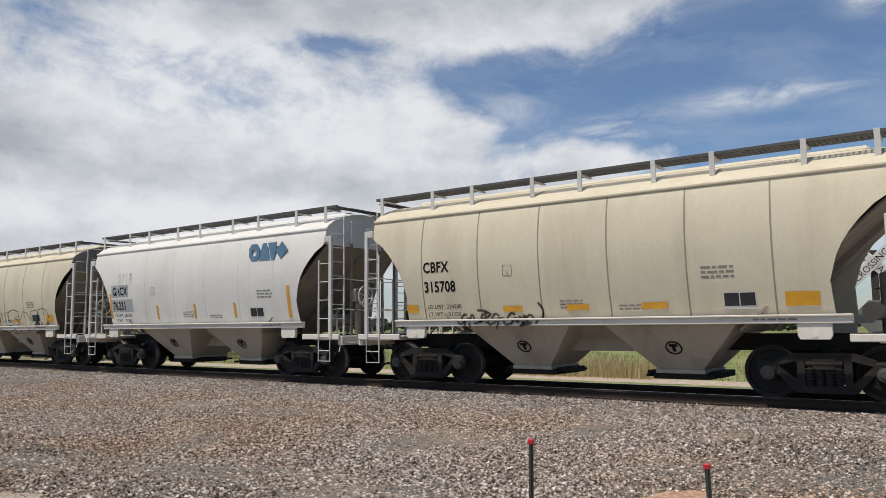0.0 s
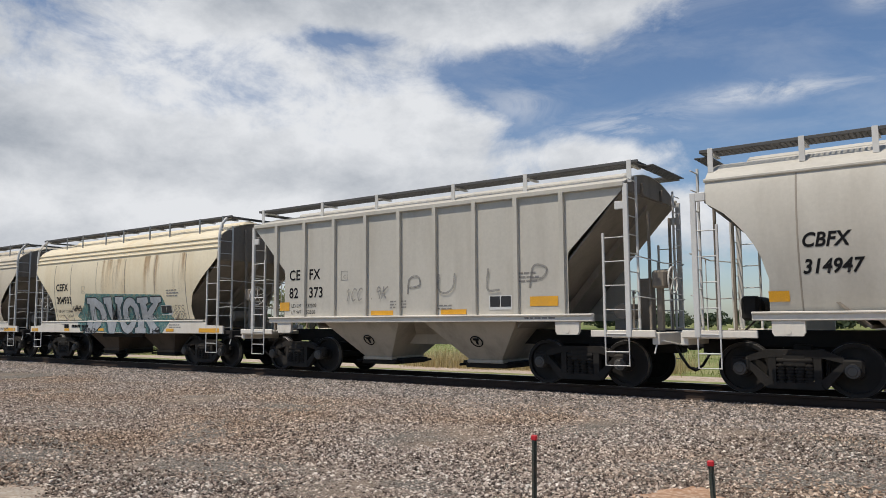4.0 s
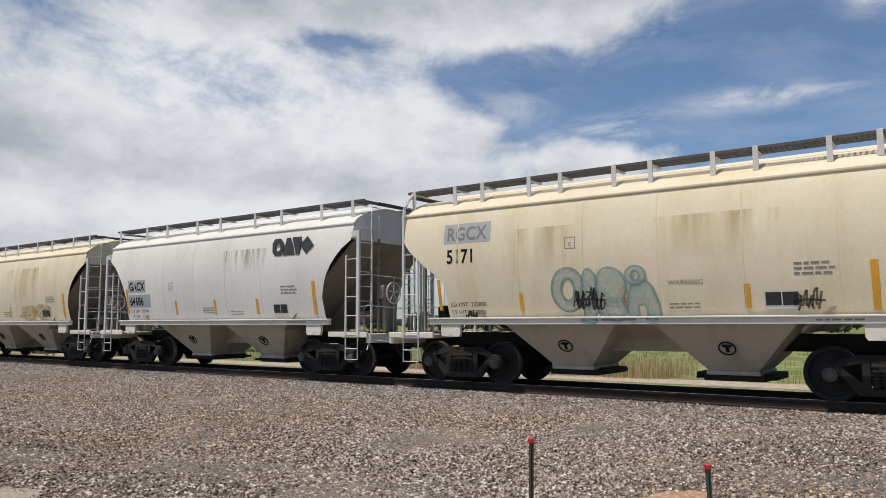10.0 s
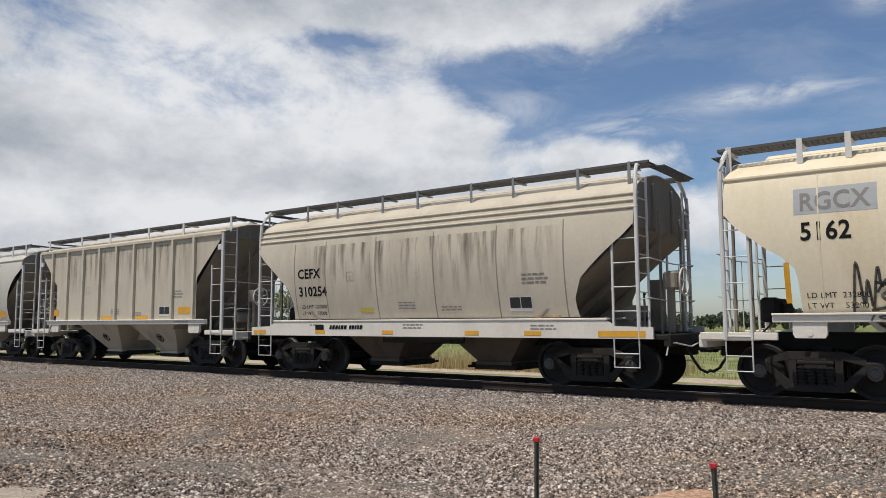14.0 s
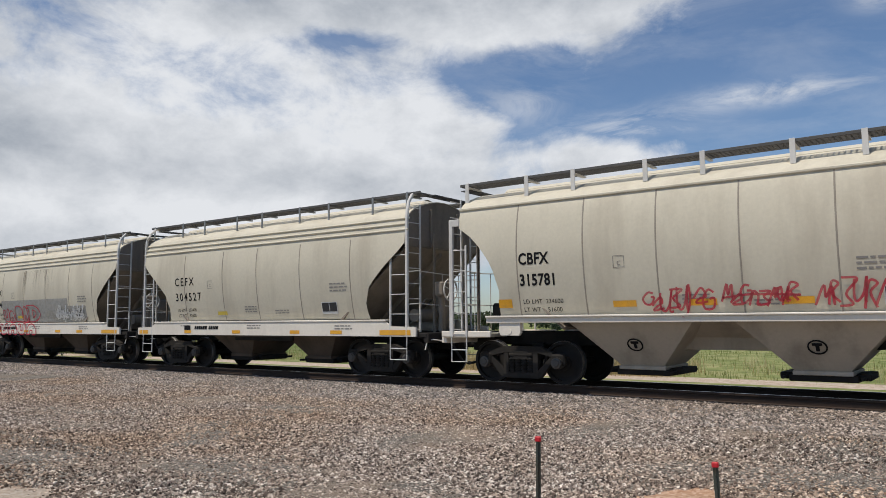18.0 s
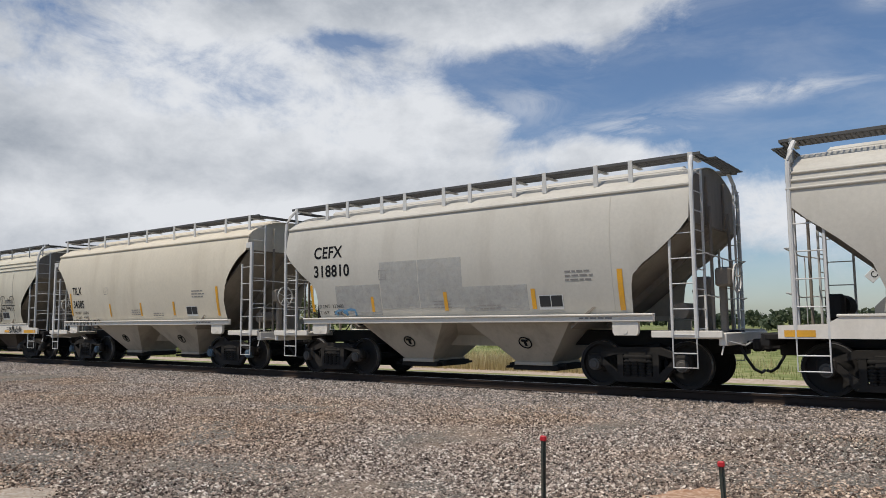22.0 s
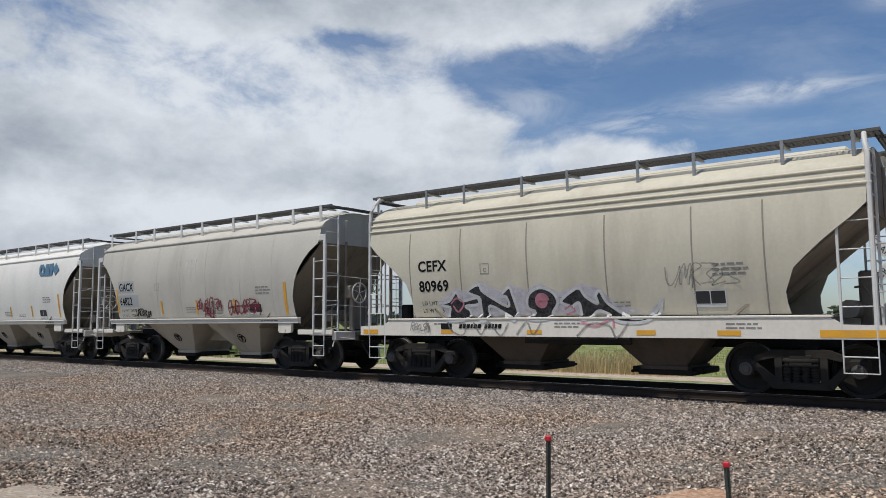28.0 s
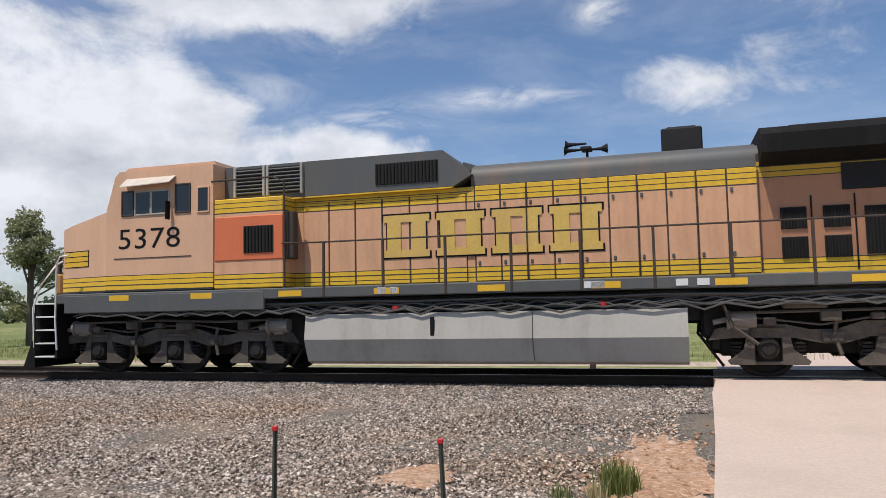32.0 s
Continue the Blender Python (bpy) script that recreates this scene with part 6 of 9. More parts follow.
        amber = [(-5.6, -5.12, 1.03, 1.14), (-3.2, -2.86, 1.05, 1.14), (-0.95, -0.6, 1.05, 1.14), (1.45, 1.82, 1.05, 1.14), (2.95, 3.35, 1.05, 1.14), (4.6, 5.55, 1.03, 1.15)]
    elif style == "rgcx" or style == "wide":
        amber = [(-4.5, -4.41, 1.62, 2.3), (-2.42, -2.33, 1.58, 1.95), (-0.2, -0.1, 1.58, 2.0), (2.08, 2.18, 1.58, 2.0), (4.02, 4.13, 1.52, 2.32)]
    elif style == "rib":
        amber = [(-4.35, -3.98, 1.62, 1.84), (-1.1, -0.4, 1.47, 1.58), (1.0, 1.7, 1.47, 1.58), (3.3, 3.95, 1.62, 1.82)]
    elif style == "caix":
        amber = [(-4.1, -3.3, 1.5, 1.60), (-2.3, -1.9, 1.5, 1.60), (-0.8, -0.3, 1.5, 1.60), (1.35, 1.9, 1.5, 1.60), (3.0, 4.2, 1.5, 1.62)]
    for a in amber:
        rect(car, kind, *a, AMBER, "reflector", 0.003, "amber reflector strip")
    if spec.get("logo"):
        tagged(part("emblem", cached(("emblem", "lease"), lease_emblem, 0), spec["logo"], car), "row of bold angular emblem shapes", kind="stuff")


def lease_emblem(g):
    """Four bold angular shapes in a row: a cut-cornered ring, two wedges and a lozenge."""
    y0, y1 = -1.592, -1.572

    def put(x, w, outline):
        g.prism([(x + w * a, 3.14 + 0.46 * b) for a, b in outline], y0, y1)
    ring = [(0.0, 0.25), (0.25, 0.0), (0.75, 0.0), (1.0, 0.25), (1.0, 0.75), (0.75, 1.0), (0.25, 1.0), (0.0, 0.75)]
    for (a, b), (c, d) in zip(ring, ring[1:] + ring[:1]):
        put(2.60, 0.42, [(a, b), (c, d), (0.5 + 0.45 * (c - 0.5), 0.5 + 0.45 * (d - 0.5)), (0.5 + 0.45 * (a - 0.5), 0.5 + 0.45 * (b - 0.5))])
    put(3.00, 0.46, [(0.0, 0.0), (1.0, 0.0), (0.66, 1.0), (0.36, 1.0)])
    put(3.38, 0.34, [(0.0, 1.0), (0.35, 0.0), (0.75, 0.0), (1.0, 1.0)])
    put(3.68, 0.46, [(0.0, 0.5), (0.45, 0.0), (1.0, 0.5), (0.55, 1.0)])


WLIGHT2 = material("placard_edge_white", (0.62, 0.62, 0.60), 0.6, 0, 0.1, 5)
LOGO_DARK = material("emblem_charcoal", (0.055, 0.055, 0.058), 0.6, 0, 0.2, 4)
LOGO_BLUE = material("emblem_blue", (0.11, 0.21, 0.31), 0.6, 0, 0.25, 4)


def emblem(g, x0, x1, z0, z1, y, lean, depth, n=4, inset=0.0):
    """A row of plain slab shapes standing for the railway's emblem."""
    step = (x1 - x0) / n
    h = z1 - z0
    for k in range(n):
        a, b = x0 + k * step + 0.03 + inset, x0 + (k + 1) * step - 0.05 - inset
        def sl(x, z):
            return (x + lean * (z - z0), z)
        bar = 0.30 * (b - a)
        zz = (z0 + inset, z1 - inset)
        for lo, hi in ((a + 0.08 * (b - a), a + 0.08 * (b - a) + bar), (b - 0.08 * (b - a) - bar, b - 0.08 * (b - a))):
            g.prism([sl(lo, zz[0]), sl(hi, zz[0]), sl(hi, zz[1]), sl(lo, zz[1])], y - depth, y + depth)
        for lo, hi in ((zz[0], zz[0] + 0.16 * h), (zz[1] - 0.16 * h, zz[1])):
            g.prism([sl(a, lo), sl(b, lo), sl(b, hi), sl(a, hi)], y - depth * 0.9, y + depth * 0.9)


def artwork(car, spec):
    """The spray paint, patches and stains that set each car apart."""
    k = spec["kind"]
    for item in spec.get("art", ()):
        what, rest = item[0], item[1:]
        if what == "spikes":
            seed, x0, x1, z0, z1, n, width, mat = rest
            ribbon(car, k, spikes(seed, x0, x1, z0, z1, n), width, mat, lift=0.008)
        elif what == "curls":
            seed, x0, x1, z0, z1, n, width, mat = rest
            ribbon(car, k, curls(seed, x0, x1, z0, z1, n), width, mat, lift=0.008)
        elif what == "bubbles":
            seed, x0, x1, z0, z1, n, width, fill_mat, line_mat = rest
            glyphs(car, k, seed, x0, x1, z0, z1, n, width, fill_mat, line_mat)
        elif what == "script":
            seed, x0, x1, z0, z1, n, width, mat = rest
            ribbon(car, k, script(seed, x0, x1, z0, z1, n), width, mat, lift=0.024)
        elif what == "pen":
            words, x0, x1, z0, z1, lean, rise, width, mat = rest
            ribbon(car, k, pen(words, x0, x1, z0, z1, lean, rise), width, mat, lift=0.024)
        elif what == "fat":
            items, fill_mat, line_mat, width, more = rest
            fat_letters(car, k, items, fill_mat, line_mat, width, **more)
        elif what == "area":
            outline, mat, lift = rest
            area(car, k, [outline], mat, lift)
        elif what == "spiral":
            cx, cz, r, turns, width, mat = rest
            ribbon(car, k, [spiral(cx, cz, r, turns)], width, mat, lift=0.02)
        elif what == "cloud":
            seed, x0, x1, z0, z1, mat = rest
            fill(car, k, bubbles(seed, x0, x1, z0, z1, max(1, round((x1 - x0) / 1.2))), mat, lift=0.002)
        elif what == "rect":
            x0, x1, z0, z1, mat = rest
            rect(car, k, x0, x1, z0, z1, mat, "painted_patch", -0.001, "rolled-over paint patch")
        elif what == "line":
            pts, width, mat = rest
            ribbon(car, k, [pts], width, mat, lift=0.008)
        elif what == "word":
            words, x, z, size, wide, bold, mat, lift = rest
            TEXTS.append((car, words, x, z, size, -lift, -1, mat, 0, wide, "spray_letters", bold, k))
        elif what == "streaks":
            seed, x0, x1, ztop, n, mat = rest
            rect(car, k, x0 - 0.25, x1 + 0.25, max(1.46, ztop - 0.25 - 0.09 * min(n, 14)), ztop, S_SPILL if mat is S_WHITE else mat, "stain", -0.0025, "stain running down the side")

# ---- the train, from its front end back: place along the train and look ----
CARS = [
    dict(at=0.0, kind="T", paint=BEIGE, mark="CBFX", number="315708", load=("234200", "51250"), art=[("script", 1, -2.95, -1.1, 1.32, 1.56, 6, 0.05, S_BLACK), ("line", [(-1.0, 1.34), (-0.9, 1.6), (-1.0, 1.78)], 0.05, S_BLACK)], label="beige covered hopper railcar with a black scribble on its sill"),
    dict(at=-12.54, kind="T", paint=WHITE, style="gatx", mark="GACX", number="76231", plate=2, logo=LOGO_BLUE, load=("232500", "53500"), art=[("streaks", 2, -3.7, -3.3, 3.1, 4, S_SOOT)], label="white covered hopper railcar with a faded blue block emblem"),
    dict(at=-25.05, kind="T", paint=BEIGE, mark="CBFX", number="315592", load=("233900", "52100"), art=[("fat", [("S", -0.9, -0.45, 1.36, 1.9), ("U", -0.35, 0.1, 1.4, 1.9), ("U", 0.1, 0.8, 1.34, 1.98), ("S", 0.78, 1.72, 1.22, 2.06), ("A", 1.72, 2.62, 1.16, 1.99), ("E", 2.62, 3.2, 1.3, 2.03), ("B", 3.15, 3.98, 1.42, 2.08)], None, S_BLACK, 0.032, {}), ("script", 3, -2.87, -1.5, 1.62, 1.86, 5, 0.025, S_GREY)], label="beige covered hopper railcar with a thin black wavy tag"),
    dict(at=-37.45, kind="C", paint=COOL, style="caix", mark="CAIX", number="3064", load=("233500", "52500"), seams=(-4.7, -3.1, -1.6, 0.0, 1.6, 3.1, 4.4),
         art=[("line", [(-2.5, 2.35), (-2.75, 2.0), (-2.6, 1.6), (-1.9, 1.5), (-1.2, 1.6), (-1.1, 1.95), (-1.5, 2.1), (-2.1, 2.0), (-2.0, 1.75), (-1.4, 1.7)], 0.09, S_GREY), ("line", [(-1.6, 2.4), (-0.9, 2.2), (-0.3, 2.3), (-0.1, 1.9), (-0.5, 1.6), (-1.1, 1.5)], 0.08, S_GREY), ("curls", 4, -4.0, -3.0, 1.98, 2.16, 5, 0.035, S_RED), ("streaks", 5, 0.1, 1.2, 3.6, 8, S_RUST)],
         label="pale blue-grey covered hopper railcar with a grey sprayed loop"),
    dict(at=-49.9, kind="A", paint=KHAKI, style="ari", mark="BNBX", number="80009", art=[("rect", -4.2, 4.1, 1.43, 2.4, S_PATCH2), ("fat", [("B", 0.38, 1.05, 0.98, 1.82), ("E", 1.0, 1.55, 0.98, 1.8), ("S", 1.5, 2.1, 1.0, 1.78), ("A", 2.02, 2.62, 0.98, 1.84), ("L", 2.55, 3.0, 1.0, 1.84), ("U", 2.88, 3.46, 0.98, 1.82)], S_CYAN, S_BLACK, 0.045, {"back": S_BLACK}), ("script", 7, -2.69, -1.75, 1.62, 2.08, 5, 0.06, S_BLACK), ("script", 8, -2.6, -1.9, 1.68, 2.0, 4, 0.06, S_BLACK), ("script", 9, 1.46, 2.58, 1.94, 2.14, 6, 0.035, S_BLACK), ("script", 10, 3.42, 4.9, 1.0, 1.24, 7, 0.03, S_BLACK), ("script", 11, 3.5, 4.15, 1.5, 1.76, 4, 0.03, S_BLACK)],
         label="tan covered hopper railcar with bright cyan bubble graffiti"),
    dict(at=-62.35, kind="T", paint=GREY, mark="CBFX", number="314947", italic=True, art=[("curls", 11, -2.6, -0.8, 1.5, 1.75, 6, 0.02, S_GREY)], label="pale grey covered hopper railcar with faint pencil-thin tags"),
    dict(at=-74.74, kind="F", paint=GREY, style="rib", mark="CE FX", number="82 373", load=("232500", "53500"), art=[("pen", "1CC..9K", -1.95, -0.55, 1.83, 2.12, 0.2, 0.03, 0.035, S_GREY), ("line", [(0.05, 1.95), (0.1, 2.3), (0.35, 2.35), (0.4, 2.15), (0.1, 2.1)], 0.05, S_GREY), ("pen", "U", 0.9, 1.5, 1.95, 2.38, 0.1, 0, 0.05, S_GREY), ("pen", "L", 2.2, 2.75, 1.98, 2.45, 0, 0, 0.05, S_GREY), ("line", [(3.3, 2.0), (3.4, 2.45), (3.7, 2.4), (3.6, 2.2), (3.35, 2.2)], 0.05, S_GREY)], label="pale grey ribbed covered hopper railcar with grey tags"),
    dict(at=-87.15, kind="A", paint=CREAM, style="ari", mark="CEFX", number="304933", load=("232800", "53250"), art=[("area", [(-2.55, 1.55), (-2.35, 1.46), (-2.1, 1.02), (2.75, 1.0), (3.2, 1.4), (2.9, 1.62), (2.75, 2.0), (2.6, 2.2), (-1.85, 2.34), (-2.0, 1.95)], S_TEAL, 0.001), ("fat", [("D", -1.78, -0.62, 0.97, 2.19), ("V", -0.71, 0.49, 0.97, 2.19), ("O", 0.36, 1.4, 0.96, 2.16), ("K", 1.29, 2.62, 0.98, 2.14)], S_SILVER, S_BLACK, 0.035, {"back": S_DARKTEAL, "offset": (-0.12, -0.01)}), ("pen", "UEES", 3.12, 3.80, 1.64, 1.84, 0.1, 0, 0.035, S_GREY), ("pen", "CLOS", 3.2, 3.85, 1.44, 1.60, 0.1, 0, 0.035, S_GREY), ("script", 14, -2.72, -2.15, 1.74, 1.92, 4, 0.035, S_BLACK), ("script", 15, -2.0, -1.1, 1.02, 1.18, 6, 0.03, S_BLACK), ("script", 16, 2.25, 2.66, 1.02, 1.13, 3, 0.03, S_BLACK), ("streaks", 16, -0.75, 0.6, 3.45, 16, S_RUST), ("streaks", 17, 1.8, 2.35, 3.45, 16, S_RUST), ("streaks", 18, 3.45, 3.8, 3.45, 12, S_RUST)],
         label="cream covered hopper railcar with large silver and teal graffiti letters"),
    dict(at=-99.65, kind="A", paint=DUST, style="ari", spread=1.2, mark="CITX", number="800804", load=("232500", "53100"), art=[("streaks", 17, -3.5, 3.5, 3.4, 10, S_SOOT), ("spikes", 18, 4.3, 5.0, 1.05, 1.2, 3, 0.03, S_GREY)], label="dusty brownish-grey covered hopper railcar with a pale sill"),
    dict(at=-112.1, kind="A", paint=TAN, style="ari", mark="CEFX", number="81886", art=[("script", 20, -2.6, 1.3, 1.5, 2.15, 8, 0.07, S_GREY), ("fat", [("B", -2.5, -1.8, 1.05, 1.75), ("S", -1.7, -0.9, 1.05, 1.7), ("A", -0.8, 0.1, 1.05, 1.75), ("N", 0.2, 1.3, 1.05, 1.7)], None, S_GREY, 0.045, {"soft": True}), ("cloud", 21, -2.4, 1.0, 1.05, 1.4, S_PALE), ("script", 22, 3.0, 4.1, 1.06, 1.26, 6, 0.04, S_RED), ("line", [(-0.9, 3.2), (-0.5, 3.3), (-0.45, 2.4), (-0.9, 2.3)], 0.02, S_GREY)], label="tan covered hopper railcar with smoky grey graffiti and a red tag"),
    dict(at=-124.64, kind="A", paint=KHAKI, style="ari", mark="WFRX", number="812739", shift=-0.25, seams=(0.0,), load=("232500", "53100"), art=[("script", 24, 0.9, 2.7, 1.95, 2.3, 9, 0.03, S_PATCH), ("script", 25, -1.9, -0.6, 1.62, 1.9, 6, 0.02, S_PATCH), ("streaks", 25, -0.05, 0.1, 3.3, 4, S_SOOT)], label="smooth pale grey covered hopper railcar with worn lower paint"),
    dict(at=-137.14, kind="A", paint=TAN, style="ari", mark="RGCX", number="82502", plate=1, load=("232500", "53100"), art=[("streaks", 26, -1.4, 2.4, 3.45, 16, S_SPILL), ("streaks", 27, -0.8, 0.6, 3.5, 7, S_SOOT), ("script", 27, -3.35, -2.1, 1.03, 1.30, 6, 0.04, S_BLACK), ("script", 28, 0.9, 2.5, 1.03, 1.30, 7, 0.04, S_BLACK)], label="tan covered hopper railcar with white spill streaks and tagged sill"),
    dict(at=-149.75, kind="F", paint=RUSTY, style="rib", mark="NC UX", number="20 099", load=("", ""), art=[("fat", [("A", -2.58, -1.73, 1.46, 2.26), ("A", -1.74, -0.9, 1.46, 1.98), ("B", 0.19, 1.06, 1.46, 2.17), ("U", 1.02, 1.71, 1.5, 2.02)], S_SLATE, S_BLACK, 0.06, {"glow": S_CYANP, "soft": True, "shine": S_CYANP}), ("spiral", -0.48, 2.02, 0.15, 1.5, 0.045, S_TEAL), ("spiral", -0.1, 1.97, 0.14, 1.5, 0.045, S_TEAL), ("line", [(-0.7, 2.36), (-0.45, 2.2), (-0.25, 2.24)], 0.04, S_TEAL), ("spiral", 2.93, 1.84, 0.22, 2.0, 0.04, S_TEAL), ("spiral", 3.42, 1.86, 0.24, 3.0, 0.04, S_TEAL), ("line", [(3.0, 2.12), (3.3, 2.22), (3.65, 2.22)], 0.04, S_TEAL), ("spiral", 1.86, 1.72, 0.13, 1.1, 0.035, S_TEAL), ("spiral", 2.13, 1.6, 0.15, 1.6, 0.035, S_TEAL), ("spiral", -2.95, 1.6, 0.14, 1.4, 0.03, S_GREY), ("streaks", 34, -4.2, 4.2, 3.75, 10, S_RUST), ("streaks", 35, -2.2, 1.0, 3.75, 6, S_SOOT)], label="rust-streaked ribbed covered hopper railcar with teal and black graffiti"),
    dict(at=-162.28, kind="A", paint=WHITE, style="ari", mark="CEFX", number="82811", load=("231150", "54850"), art=[("fat", [("A", -2.75, -2.1, 1.46, 1.78), ("O", -2.1, -1.15, 1.46, 2.06), ("B", -1.2, -0.55, 1.46, 1.82)], S_GREY, S_BLACK, 0.03, {"soft": True}), ("script", 36, 2.96, 3.80, 1.80, 2.10, 5, 0.055, S_BLACK), ("line", [(2.86, 1.74), (3.2, 1.79), (3.6, 1.77), (3.92, 1.70)], 0.05, S_BLACK), ("line", [(3.1, 2.26), (3.2, 2.16)], 0.04, S_BLACK), ("line", [(3.32, 2.44), (3.32, 2.2)], 0.04, S_BLACK), ("line", [(3.52, 2.3), (3.43, 2.18)], 0.04, S_BLACK), ("cloud", 37, -0.9, 0.5, 1.6, 2.5, S_PATCH2), ("streaks", 38, -0.6, 0.4, 3.4, 9, S_RUST)], label="off-white covered hopper railcar with a black tag and amber patches"),
    dict(at=-174.89, kind="R", paint=CREAM, style="rgcx", mark="RGCX", number="5171", plate=1, mark_ink=GREYTXT, load=("232800", "53200"), art=[("fat", [("O", -1.64, -0.92, 1.56, 2.43), ("B", -0.98, -0.64, 1.36, 2.38), ("B", -0.68, -0.06, 1.40, 2.39), ("A", -0.08, 0.56, 1.40, 2.12), ("O", -0.06, 0.34, 2.05, 2.40)], S_PALER, S_DULL, 0.045, {"soft": True}), ("script", 40, -1.18, -0.5, 1.62, 1.98, 5, 0.035, S_BLACK), ("script", 41, 2.84, 3.35, 1.58, 1.84, 4, 0.035, S_BLACK), ("script", 42, -3.82, -3.5, 1.45, 1.58, 3, 0.03, S_BLACK), ("word", "WARNING", 0.75, 2.02, 0.13, 1.0, 0.0, GREYTXT, 0.001), ("streaks", 43, -3.4, -1.2, 3.3, 9, S_OCHRE), ("streaks", 44, 0.4, 3.4, 3.3, 7, S_OCHRE)], label="cream covered hopper railcar with pale green bubble graffiti"),
    dict(at=-187.48, kind="T", paint=WHITE, style="gatx", mark="GACX", number="64686", plate=2, logo=LOGO_DARK, load=("232700", "53300"), art=[("streaks", 45, 0.6, 2.2, 3.4, 5, S_SOOT)], label="white covered hopper railcar with a charcoal block emblem"),
    dict(at=-200.06, kind="T", paint=CREAM, style="gatx", mark="GACX", number="65366", load=("232900", "53100"), art=[("streaks", 43, -3.9, 3.9, 3.45, 14, S_OCHRE), ("cloud", 43, 1.0, 3.2, 1.5, 2.1, S_OCHREF)], label="cream covered hopper railcar with orange-brown staining"),
    dict(at=-212.6, kind="F", paint=GREY, style="rib", mark="CE FX", number="82 365", load=("233400", "53600"), art=[("fat", [("S", -2.35, -1.42, 1.46, 1.92), ("O", -1.35, -0.75, 1.46, 1.95), ("B", -0.8, -0.2, 1.46, 1.93), ("A", -0.05, 0.72, 1.46, 1.98)], S_WHITE, S_BLACK, 0.026, {"soft": True}), ("script", 46, 3.02, 3.5, 1.55, 1.82, 3, 0.045, S_GREY), ("pen", "UO", -2.75, -2.45, 1.5, 1.66, 0, 0, 0.025, S_GREY), ("streaks", 47, -3.0, 3.6, 3.8, 6, S_SOOT)], label="pale grey ribbed covered hopper railcar with outlined bubble graffiti"),
    dict(at=-225.05, kind="A", paint=TAN, style="ari", spread=1.08, shift=-0.1, mark="CITX", number="800394", load=("232500", "53650"), art=[("area", [(-2.46, 1.46), (-2.44, 2.5), (-2.52, 2.78), (-2.36, 2.55), (-1.62, 2.52), (-1.48, 2.72), (-1.55, 2.3), (-1.5, 1.46)], S_CYANP, 0.002), ("line", [(-2.44, 1.5), (-2.42, 2.3), (-2.54, 2.8)], 0.035, S_GREY), ("line", [(-1.5, 1.5), (-1.55, 2.3), (-1.46, 2.75)], 0.035, S_GREY), ("line", [(-2.38, 2.42), (-2.0, 2.5), (-1.6, 2.42)], 0.035, S_BLACK), ("spiral", -2.2, 2.28, 0.12, 1.1, 0.025, S_BLACK), ("spiral", -1.8, 2.28, 0.12, 1.1, 0.025, S_BLACK), ("line", [(-2.3, 2.02), (-2.0, 1.94), (-1.7, 2.03), (-2.0, 2.08), (-2.3, 2.02)], 0.04, S_BLACK), ("fat", [("B", -1.41, -0.88, 1.46, 2.32), ("A", -0.92, -0.38, 1.46, 2.32), ("B", -0.36, 0.16, 1.5, 2.36)], S_CYANP, S_BLACK, 0.03, {"soft": True}), ("pen", "ESR", 0.42, 1.2, 1.55, 1.95, 0.15, 0.35, 0.045, S_BLACK), ("script", 49, 1.0, 1.7, 1.5, 1.95, 4, 0.03, S_GREY), ("line", [(1.95, 1.5), (3.3, 2.1)], 0.05, S_GREY), ("line", [(2.1, 2.15), (3.0, 1.45)], 0.05, S_GREY), ("line", [(1.95, 2.1), (3.25, 2.15), (3.3, 1.5), (3.6, 1.45)], 0.04, S_GREY), ("pen", "EAST", -3.92, -2.9, 1.03, 1.22, 0, 0, 0.04, S_BLACK), ("pen", "SIDE", -1.45, -0.86, 1.04, 1.22, 0, 0, 0.035, S_BLACK)], label="tan covered hopper railcar with teal figure and script graffiti"),
    dict(at=-237.45, kind="R", paint=CREAM, style="rgcx", mark="RGCX", number="5162", plate=1, mark_ink=GREYTXT, load=("232800", "53200"), art=[("spikes", 51, -3.5, 0.2, 1.42, 2.3, 13, 0.04, S_BLACK), ("script", 52, -3.3, 0.3, 1.45, 2.1, 9, 0.05, S_BLACK), ("script", 53, -3.3, 0.4, 1.3, 1.44, 9, 0.03, S_BLACK), ("streaks", 53, 0.8, 3.4, 3.3, 9, S_OCHRE), ("streaks", 54, -3.6, -1.0, 3.4, 6, S_OCHRE)], label="cream and white covered hopper railcar with spiky black graffiti"),
    dict(at=-249.95, kind="A", paint=DUST, style="ari", mark="CEFX", number="310254", load=("233000", "53000"), art=[("streaks", 54, -3.8, 3.8, 3.3, 16, S_SOOT), ("streaks", 55, 3.2, 3.9, 1.36, 3, S_RUST)], label="dusty tan-grey covered hopper railcar with dark weld streaks"),
    dict(at=-262.47, kind="F", paint=DUST, style="rib", mark="", number="", art=[("streaks", 56, -4.2, 4.2, 3.8, 14, S_SOOT)], label="dusty beige-grey ribbed covered hopper railcar"),
    dict(at=-275.0, kind="T", paint=GREY, mark="CEFX", number="303472", load=("233200", "52800"), seams=(3.6,), art=[("curls", 57, 0.6, 1.1, 1.85, 2.05, 3, 0.02, S_BLACK), ("spikes", 58, 3.0, 3.4, 1.8, 2.2, 2, 0.02, S_GREY)], label="smooth pale grey covered hopper railcar with amber sill strips"),
